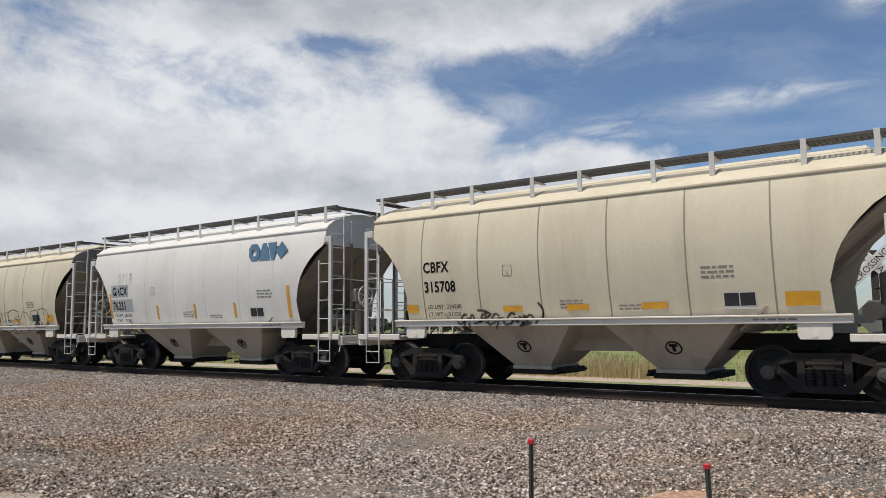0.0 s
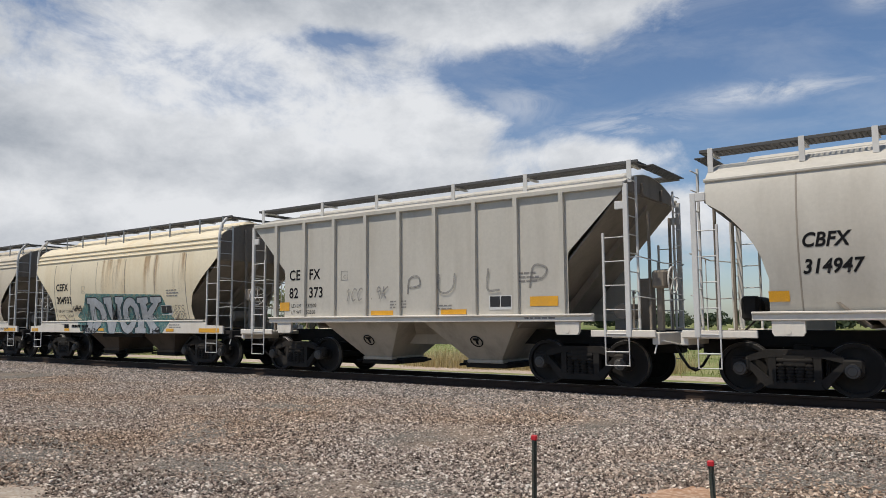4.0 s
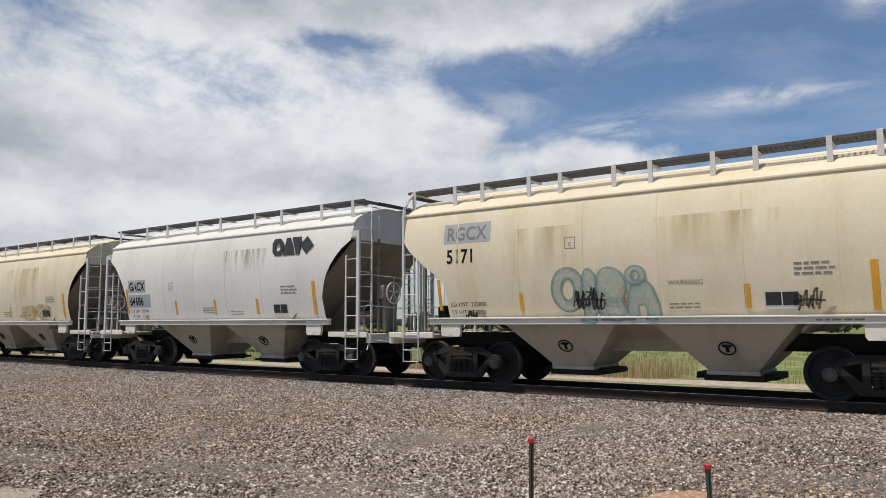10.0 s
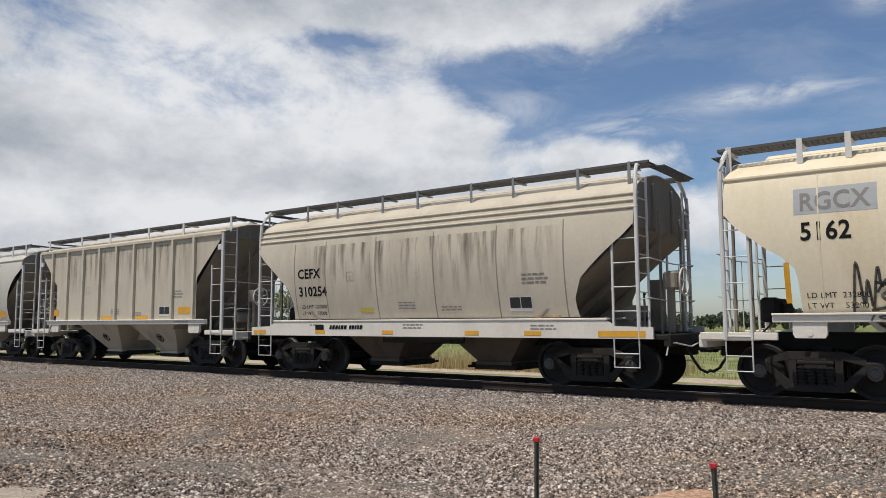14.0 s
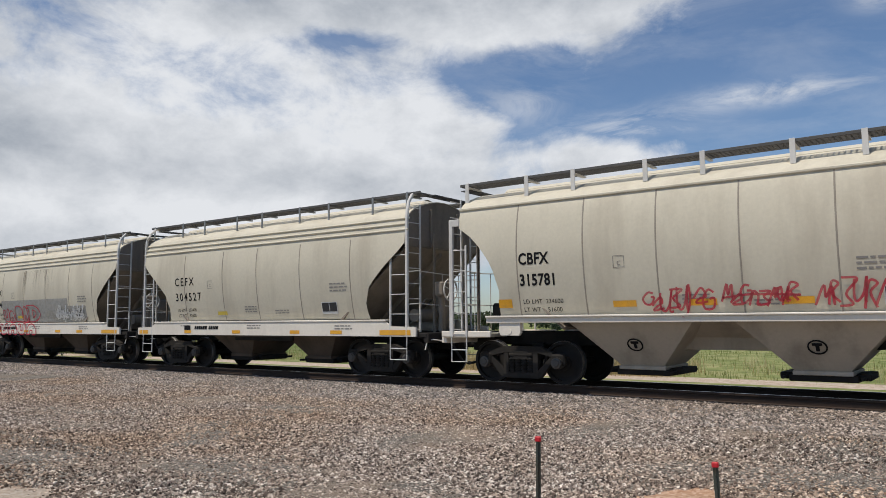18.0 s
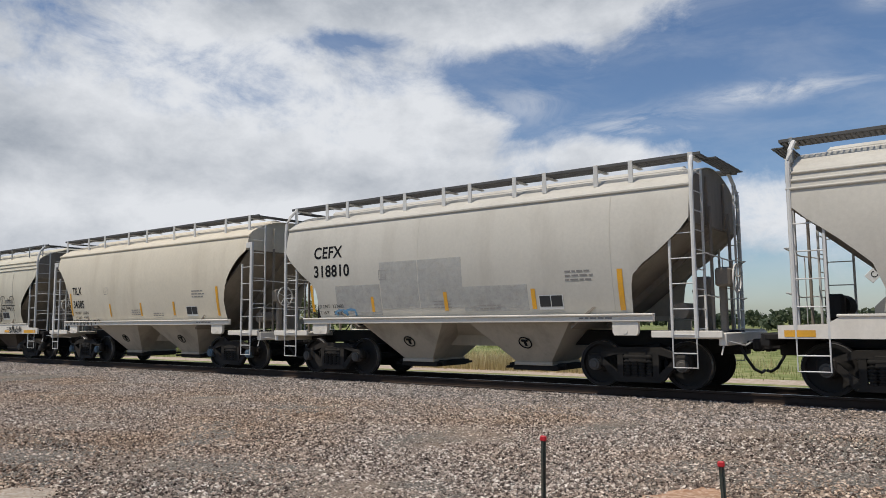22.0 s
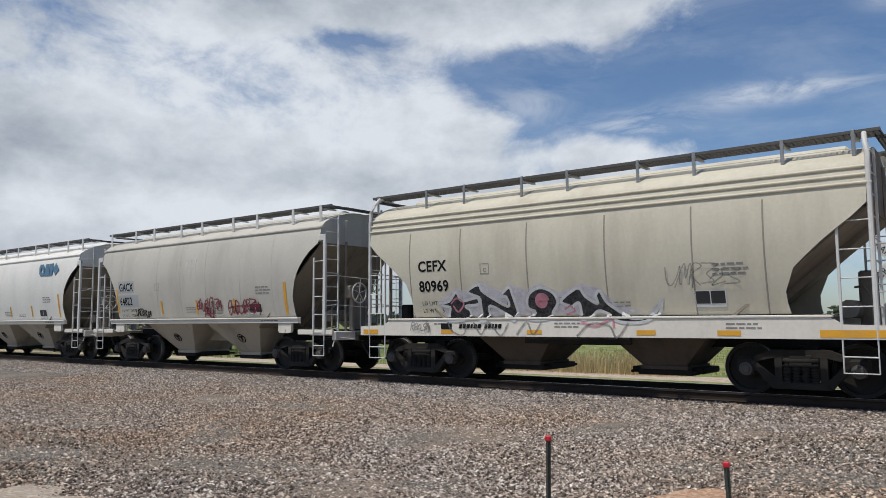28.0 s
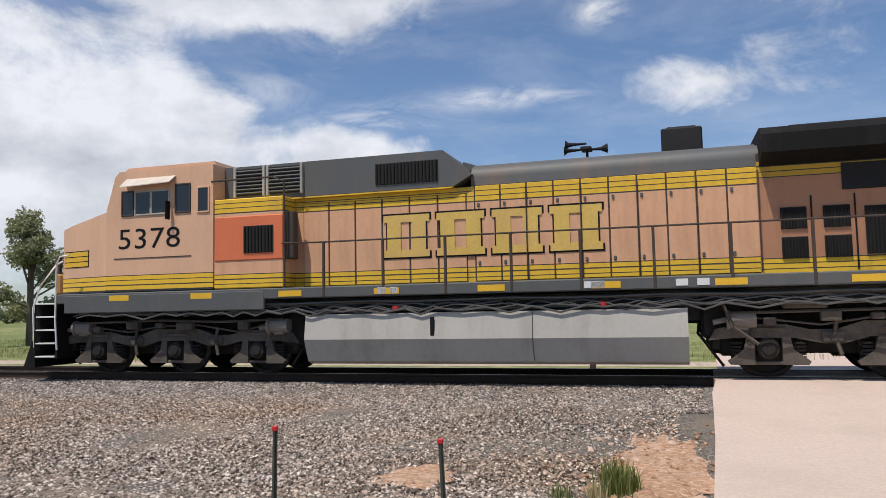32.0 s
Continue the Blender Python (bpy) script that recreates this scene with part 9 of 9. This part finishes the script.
            for x0, x1, z0, z1 in ((6.42, 7.1, 1.82, 2.42), (7.5, 8.16, 1.82, 2.44)):
                lv = P("vent", (s, x0), lambda g: g.cbox(x0, x1, s * 1.505 - 0.01, s * 1.505 + 0.01, z0, z1, 0.005), cab_m)
                for j in range(9):
                    part("louvre", cached(("cab_louvre", x0, x1), lambda g: g.box(x0 + 0.03, x1 - 0.03, -0.02, 0.02, -0.01, 0.01)), cab_m, lv, at=pose(0, s * 1.52, z0 + 0.04 + 0.057 * j))
    P("exhaust_pipe", 0, lambda g: [g.cbox(-4.1, -3.35, -0.5, 0.5, 4.15, 4.66, 0.03), g.cbox(-4.0, -3.45, -0.4, 0.4, 4.64, 4.70, 0.02)] if old else g.cbox(-2.6, -1.9, -0.45, 0.45, 4.3, 4.56, 0.04), MESHG if old else DGREY, "soot-black exhaust stack")
    horn_x, horn_z = (-1.9, 4.50) if old else (0.1, 4.68)
    P("horn", 0, lambda g: [g.lathe([(0.02, 0.0), (0.035, 0.25), (0.05, 0.36), (0.10, 0.42), (0.09, 0.42), (0.0, 0.36)], (horn_x + dx, dy, horn_z + dz), 12, "x") for dx, dy, dz in ((0.05, -0.1, 0.0), (0.0, 0.08, 0.08))] + [g.lathe([(0.02, 0.0), (0.035, -0.22), (0.10, -0.36), (0.09, -0.36), (0.0, -0.3)], (horn_x - 0.05, 0.0, horn_z - 0.03), 12, "x"), g.tube([(horn_x, 0, horn_z), (horn_x, 0, horn_z - 0.32)], 0.03), g.cbox(horn_x - 0.1, horn_x + 0.12, -0.15, 0.15, horn_z - 0.06, horn_z + 0.02, 0.02)], MESHG, "black air horn cluster")
    # cab
    xr = 5.86 if old else 6.2
    nose_x, nose_z, roof_z = (10.22, 3.44, 4.52) if old else (10.42, 3.50, 4.50)
    P("cab", 0, lambda g: cab_body(g, roof_z, xr, nose_x, nose_z), cab_m, "wide-nosed cab", 25)
    P("cab_roof_unit", 0, lambda g: g.cbox(6.2, 7.6, -0.6, 0.6, 4.57, 4.70, 0.03) if old else g.cbox(7.0, 7.9, -0.5, 0.5, 4.55, 4.72, 0.04), DGREY if old else SILVER, "roof air conditioner")
    for s in (-1, 1):
        wins = ((7.92, 8.18, 3.52, 4.02), (7.46, 7.83, 3.52, 4.0), (6.98, 7.4, 3.52, 4.0), (6.45, 6.78, 3.52, 4.1)) if old else ((6.4, 6.85, 3.42, 4.02), (7.02, 7.42, 3.46, 4.02), (7.5, 7.9, 3.46, 4.02), (8.02, 8.38, 3.48, 4.06))
        for k, w in enumerate(wins):
            window(loco, *w, s * 1.505, s, SILVER if k in (1, 2) else BRNRAIL)
        if old:
            window(loco, 5.98, 6.22, 3.50, 4.0, s * 1.505, s, OLD_CAB)
        ax0, ax1 = (6.8, 8.1) if old else (6.3, 8.1)
        P("window_awning", s, lambda g: g.add([(ax0, s * 1.48, 4.34), (ax1, s * 1.48, 4.34), (ax1, s * 1.72, 4.12), (ax0, s * 1.72, 4.16), (ax0, s * 1.48, 4.32), (ax1, s * 1.48, 4.32), (ax1, s * 1.72, 4.10), (ax0, s * 1.72, 4.14)], [(0, 1, 2, 3), (7, 6, 5, 4), (0, 4, 5, 1), (1, 5, 6, 2), (2, 6, 7, 3), (3, 7, 4, 0)]), CANVAS if old else cab_m, "sunshade over the cab windows", 0)
        P("cab_trim", s, lambda g: g.box(6.4, 8.4, s * 1.505 - 0.006, s * 1.505 + 0.006, 2.54, 2.56), BRNRAIL)
        P("mirror", s, lambda g: [g.cbox(6.9, 6.94, s * 1.62 - 0.07, s * 1.62 + 0.07, 3.35, 3.75, 0.01)], LBLACK)
    wy = [(-1.32, -0.12), (0.12, 1.32)]
    for k, (y0, y1) in enumerate(wy):
        def shield(g):
            def p(y, f):
                x, z = 8.62 + (8.40 - 8.62) * f, nose_z + 0.2 + (roof_z - 0.34 - nose_z) * f
                return (x + 0.012, y, z + 0.006)
            g.quad(p(y0, 0.16), p(y1, 0.16), p(y1, 0.88), p(y0, 0.88))
        P("windshield", k, shield, GLASS if old else SHIELD, "raked windshield pane", 0)
    P("number_box", 0, lambda g: g.cbox(8.1, 8.46, -0.85, 0.85, roof_z - 0.1, roof_z + 0.1, 0.03), LBLACK if not old else cab_m, "number board box over the windshield")
    if old:          # rear corner numbers
        for s in (-1, 1):
            pl = P("corner_panel", s, lambda g: g.cbox(-0.34, 0.34, -0.006, 0.006, 2.2, 3.4, 0.003), OLD_REAR)
            pl.matrix_basis = pose(-9.55 - 0.004, s * 0.715, 0, 0, 0, -36.6 if s < 0 else 216.6)
            TEXTS.append((pl, "5378", -0.27, 3.02, 0.23, 0.008, -1, BLACK, 0, 1.0, "number", 0.0, None))
    for s in (-1, 1):
        for k, (y, z, m) in enumerate(((1.46, 1.50, DGREY), (1.42, 1.40, LBLACK), (1.38, 1.33, DGREY))):
            P("deck_pipe", (s, k), lambda g: g.tube([(-9.0, s * y, z)] + [(-8.6 + 0.9 * j, s * y, z - 0.02 - 0.015 * math.sin(1.9 * j + k)) for j in range(20)] + [(9.3, s * y, z + 0.02)], 0.02 + 0.006 * k, 7), m, "pipe under the deck")
        for x0, x1 in ((-4.9, -4.2), (4.15, 4.75)):
            P("underframe_box", (s, x0), lambda g: g.cbox(x0, x1, s * 0.5 - 0.45, s * 0.5 + 0.45, 0.42, 1.5, 0.04), FRAME, "dark equipment box under the deck")
        if old:
            P("ditch_light", s, lambda g: [g.cbox(10.3, 10.5, s * 0.9 - 0.13, s * 0.9 + 0.13, 1.82, 2.3, 0.04), g.lathe([(0.0, 0.03), (0.10, 0.03), (0.11, -0.02)], (10.51, s * 0.9, 2.1), 14, "x")], FRONT, "brown lamp housing on the front platform")
            at = pose(9.72, s * 1.184, 0, 0, 0, s * -13.9)
            edge = P("nose_stripe", s, lambda g: g.cbox(-0.46, 0.46, -0.012, 0.012, 2.42, 2.80, 0.01), BLACK, "dark-edged yellow stripe panel on the nose")
            edge.matrix_basis = at
            for j in range(3):
                part("stripe", cached("nose_stripe_bar", lambda g: g.box(-0.44, 0.44, -0.004, 0.004, 0.0, 0.10)), YELP, edge, at=pose(0, s * 0.012, 2.435 + 0.12 * j))
    if not old:
        nose_x = 10.07
        for s in (-1, 1):
            P("nose_deck", s, lambda g: g.add([(8.62, s * 1.36, 3.645), (9.44, s * 1.34, 3.335), (9.90, s * 1.0, 3.462), (10.0, s * 0.55, 3.626), (8.62, s * 0.55, 3.747), (8.62, 0, 3.747), (10.0, 0, 3.626)], [(0, 1, 2, 3, 4), (4, 3, 6, 5)] if s < 0 else [(4, 3, 2, 1, 0), (5, 6, 3, 4)]), DGREY, "dark non-slip top of the nose", 0)
            P("nose_line", s, lambda g: [g.tube([(8.5, s * 1.465, 3.69), (9.47, s * 1.405, 3.32), (9.95, s * 1.025, 3.45), (10.06, s * 0.55, 3.63), (10.06, 0, 3.63)], 0.018, 6)], WLIGHT, "pale edge line of the nose")
            P("nose_light", s, lambda g: g.lathe([(0.0, 0.03), (0.13, 0.03), (0.15, 0.0), (0.15, -0.05)], (10.05, s * 0.62, 3.18), 16, "x"), MESHG, "round dark light recess")
            plate = P("number_plate", s, lambda g: g.cbox(-0.42, 0.42, -0.03, 0.03, -0.12, 0.14, 0.01), LBLACK, "black number board")
            plate.matrix_basis = pose(8.46, s * 0.78, 4.44, 0, 0, 78 if s < 0 else 102)
            TEXTS.append((plate, "6770", -0.33, -0.075, 0.26, 0.035, -1, WLIGHT, 0, 1.0, "number", 0.0, None))
            for k in (0, 1, 2):
                P("grab_iron", (s, k), lambda g: g.tube([(10.0, s * 0.95, 2.5 + 0.36 * k), (10.16, s * 0.98, 2.5 + 0.36 * k), (10.16, s * 0.6, 2.5 + 0.36 * k), (10.04, s * 0.6, 2.5 + 0.36 * k)], 0.014, 6), BRNRAIL)
            P("corner_emblem", s, lambda g: [g.prism([(a, 2.62), (a + 0.15, 2.62), (a + 0.2, 3.0), (a + 0.06, 3.0)], -0.004, 0.004) for a in (0.02, 0.26)] + [g.prism([(-0.1, 2.46), (0.62, 2.46), (0.62, 2.54), (0.0, 2.54)], -0.004, 0.004)], BLACK, "dark slab emblem on the nose corner", 0).matrix_basis = pose(9.478, -1.405, 0, 0, 0, 38) if s < 0 else pose(9.96, 1.02, 0, 0, 0, 142)
            P("junction_box", s, lambda g: g.cbox(7.73, 8.11, s * 1.50 - 0.06, s * 1.50 + 0.06, 1.27, 1.56, 0.015), SILVER, "grey junction box under the deck")
            P("sticker", s, lambda g: g.box(8.53, 8.80, s * 1.468 - 0.006, s * 1.468 + 0.006, 1.88, 2.10), WLIGHT, "white notice sticker")
            P("ditch_light", s, lambda g: [g.cbox(10.45, 10.62, s * 0.72 - 0.16, s * 0.72 + 0.16, 1.82, 2.1, 0.03), g.lathe([(0.0, 0.03), (0.10, 0.03), (0.11, -0.02)], (10.63, s * 0.72, 1.96), 14, "x")], FRONT, "orange lamp housing on the front platform")
    P("headlight", 0, lambda g: [g.lathe([(0.0, 0.02), (0.1, 0.02), (0.11, -0.03)], (nose_x, y, nose_z - 0.35), 14, "x") for y in (-0.14, 0.14)], WLIGHT)
    # ends: pilot, steps, handrails, couplers
    for e in (-1, 1):
        fx = lambda x: x * e
        lo = lambda a, b: (min(fx(a), fx(b)), max(fx(a), fx(b)))
        P("pilot", e, lambda g: [g.cbox(*lo(10.45, 10.62), -1.5, 1.5, 0.55, 1.6, 0.03), g.prism([(fx(10.6), 0.15), (fx(10.95), 0.12), (fx(10.7), 0.75), (fx(10.6), 0.75)], -1.45, 1.45)], LBLACK, "black pilot with plough")
        P("coupler", e, lambda g: [g.cbox(*lo(10.5, 11.0), -0.16, 0.16, 0.75, 0.98, 0.03), g.cbox(*lo(10.95, 11.24), -0.2, 0.2, 0.72, 1.0, 0.06)], FRAME)
        P("anticlimber", e, lambda g: g.cbox(*lo(10.0, 10.62), -0.95, 0.95, 1.55, 1.82, 0.03), FRONT if e > 0 and not old else sill)
        for s in (-1, 1):
            st = P("step_well", (e, s), lambda g: [g.cbox(*lo(9.9, 9.96), s * 1.2 - 0.33, s * 1.2 + 0.33, 0.35, 1.8, 0.01), g.cbox(*lo(9.95, 10.55), s * 0.86 - 0.02, s * 0.86 + 0.02, 0.35, 1.8, 0.01), g.cbox(*lo(10.53, 10.58), s * 1.2 - 0.33, s * 1.2 + 0.33, 0.3, 1.0, 0.01)], LBLACK, "black step well")
            for k in range(5):
                z = 0.40 + 0.30 * k
                part("tread", cached(("tread", e, s), lambda g: g.cbox(*lo(9.97, 10.52), s * 1.32 - 0.22, s * 1.32 + 0.22, -0.02, 0.012, 0.006)), WLIGHT, st, "step with a white edge", pose(0, 0, z))
            rail_m = WBAR
            P("grab_rail", (e, s, 0), lambda g: g.tube([(fx(9.9), s * 1.54, 0.55), (fx(9.92), s * 1.58, 1.2), (fx(9.93), s * 1.56, 2.5), (fx(9.85), s * 1.55, 2.66), (fx(9.6), s * 1.55, 2.68)], 0.02, 8), rail_m, "white grab rail")
            P("grab_rail", (e, s, 1), lambda g: g.tube([(fx(10.58), s * 1.5, 0.6), (fx(10.6), s * 1.54, 1.5), (fx(10.45), s * 1.5, 2.0), (fx(10.3), s * 1.2, 2.5), (fx(10.3), s * 1.0, 2.6)], 0.02, 8), rail_m, "white grab rail")
            for y in (0.62, 0.85):
                P("end_post", (e, s, y), lambda g: g.cbox(*lo(10.5, 10.58), s * y - 0.045, s * y + 0.045, 1.6, 2.75 if old else 2.65, 0.01), LBLACK if not old else BRNRAIL)
        P("end_chain", e, lambda g: g.tube([(fx(10.55), -0.6, 2.55), (fx(10.55), -0.3, 2.38), (fx(10.55), 0, 2.33), (fx(10.55), 0.3, 2.38), (fx(10.55), 0.6, 2.55)], 0.012, 5), RUBBER)
        P("hoses", e, lambda g: [g.tube([(fx(10.6), y, 1.25), (fx(10.85), y + 0.05, 1.05), (fx(10.95), y + 0.1, 0.7), (fx(11.05), y + 0.05, 0.5)], 0.03, 7) for y in (-0.75, -0.55, -0.35, 0.4, 0.6, 0.8)] + [g.tube([(fx(10.6), -0.25, 1.5), (fx(10.9), -0.1, 1.75), (fx(11.05), 0.1, 1.6), (fx(11.1), 0.25, 1.3)], 0.035, 8)], RUBBER, "bundle of rubber air hoses")
    rail_m = BRNRAIL if old else LBLACK
    x_end = 4.2 if old else 2.5
    for s in (-1, 1):
        hr = P("handrail", s, lambda g: g.tube([(-9.6, s * 1.53, 2.68), (0.0, s * 1.53, 2.70), (2.05, s * 1.53, 2.70), (2.47, s * 1.32, 3.31), (6.2, s * 1.3, 3.33)] if not old else [(-9.6, s * 1.53, 2.68), (0.0, s * 1.53, 2.70), (x_end - 0.8, s * 1.53, 2.70), (x_end - (0 if old else 0.4), s * (1.53 if old else 1.4), 2.72 if old else 3.0), (x_end, s * (1.50 if old else 1.1), 2.72 if old else 3.3)], 0.018, 7), rail_m, "long side handrail")
        for k in range(11):
            x = -9.55 + 1.28 * k
            part("handrail_post", cached("handrail_post", lambda g: g.cbox(-0.025, 0.025, -0.025, 0.025, 1.6, 2.70, 0.006)), rail_m, hr, at=pose(x, s * 1.545, 0)) if x < x_end - 0.3 else None
        for k in range(9):
            x = -8.6 + 2.1 * k
            part("reflector", cached("loco_reflector", lambda g: g.box(-0.26, 0.26, -0.006, 0.006, 1.62, 1.74)), YELP, loco, "yellow reflector strip", pose(x, s * 1.566, 0))
        for x, w in ((1.75, 0.07), (2.0, 0.09), (-2.1, 0.18), (-3.6, 0.1), (-3.95, 0.1)):
            P("placard", (s, x), lambda g: g.box(x - w, x + w, s * 1.566 - 0.006, s * 1.566 + 0.006, 1.63, 1.75), WLIGHT, "small white placard")
    # emblem and numbers
    for s in (-1, 1):
        if old:
            x0, x1 = (-2.3, 2.25)
            P("emblem_outline", s, lambda g: emblem(g, x0, x1, 2.33, 3.26, s * 0.976, 0, 0.006), BLACK, "dark outline of the emblem", 0)
            P("emblem", s, lambda g: emblem(g, x0, x1, 2.33, 3.26, s * 0.985, 0, 0.006, inset=0.035), LOGO_Y, "yellow slab emblem", 0)
        else:
            x0, x1 = (-4.15, 1.3)
            P("emblem", s, lambda g: [emblem(g, x0, x1, 2.74, 3.28, s * 0.98, -0.35 * s, 0.006), g.prism([(x0 - 0.4, 2.42), (x1 - 1.2, 2.62), (x1 - 1.0, 2.70), (x0 - 0.2, 2.58)], s * 0.98 - 0.006, s * 0.98 + 0.006)], BLACK, "dark slab emblem with a swoosh", 0)
        for ob in loco.children:
            if ob.name.startswith("emblem"):
                tagged(ob, kind="stuff")
        text_on(loco, "5378" if old else "6770", 7.48 if old else 7.52, 2.76, 0.64, 1.504, s, BLACK, 0, 1.26, "road_number", 0.0)
    if not old:
        P("nose_emblem", 0, lambda g: emblem(g, -0.5, 0.5, 2.62, 3.0, 0, 0, 0.004), BLACK, "dark slab emblem on the nose", 0).matrix_basis = pose(nose_x + 0.012, 0, 0, 0, 0, 90)
        P("door_nose", 0, lambda g: g.cbox(-0.012, 0.012, -0.3, 0.3, 1.9, 3.1, 0.01), NEW_CAB).matrix_basis = pose(nose_x, 0.2, 0)
    return loco


TRAIN.append((locomotive(-531.77, 0, False), -531.77))
TRAIN.append((locomotive(-554.3, 180, True), -554.3))
TURNED = {TRAIN[-1][0].name: 180}

# ---- lettering: flat letters laid on their surfaces ----
for blade, words, off in SIGN_BLADES:
    TEXTS.append((blade, words, -0.52, -0.07, 0.20, off + 0.004, -1, BLACK, 0, 0.92, "lettering", 0.0, None))


def set_letters():
    """Turns all the words into meshes, each laid on its wall or curved side sheet."""
    made = []
    for n, item in enumerate(TEXTS):
        words, size, shear, wide, bold = item[1], item[4], item[8], item[9], item[11]
        cu = bpy.data.curves.new("letters", "FONT")
        cu.body, cu.size, cu.shear, cu.offset, cu.resolution_u = words, size, shear, bold, 3
        cu.space_character = 1.36 if n in SPACED else 1.04
        made.append((new("letters", cu), item))
    bpy.context.view_layer.update()
    deps = bpy.context.evaluated_depsgraph_get()
    for ob, (parent, words, x, z, size, y, s, mat, shear, wide, name, bold, kind) in made:
        me = bpy.data.meshes.new_from_object(ob.evaluated_get(deps))
        n = len(me.vertices)
        co = np.empty(n * 3)
        me.vertices.foreach_get("co", co)
        co = co.reshape(-1, 3)
        tx, tz = co[:, 0] * wide, co[:, 1]
        if name == "road_number":
            tx = tx - (tx.min() + tx.max()) / 2
        zz = z + tz
        yy = np.array([skin(kind, q) - y for q in zz]) if kind else np.full(n, y)
        out = np.stack([x + (tx if s < 0 else -tx), s * yy, zz], 1)
        me.vertices.foreach_set("co", out.ravel())
        me.materials.clear()
        me.update()
        bpy.data.objects.remove(ob)
        tagged(part(name, me, mat, parent), "painted letters or figures", kind="stuff" if len(words) > 1 else "")


set_letters()


def motions():
    """The train rolls by; every wheelset turns with it."""
    for car, at in TRAIN:
        walk(car, [(t, pose(s + at, 0, 0, 0, 0, TURNED.get(car.name, 0))) for t, s in TRAVEL])

    def travelled(t):
        for (a, sa), (b, sb) in zip(TRAVEL, TRAVEL[1:]):
            if t <= b:
                return sa + (sb - sa) * (t - a) / (b - a)
        return TRAVEL[-1][1]
    turns = {}
    for ws, k, r, x in WHEELSETS:
        turned = ws.parent.parent.name in TURNED
        key = (k, r, turned)
        if key not in turns:
            walk(ws, [(n / FPS, pose(x, 0, r, 0, (-1 if turned else 1) * math.degrees(travelled(n / FPS) / r) % 360, 0)) for n in range(32 * FPS + 1)])
            turns[key] = ws.animation_data
        else:
            ws.rotation_mode = "QUATERNION"
            ws.animation_data_create()
            ws.animation_data.action = turns[key].action
            ws.animation_data.action_slot = turns[key].action_slot


motions()
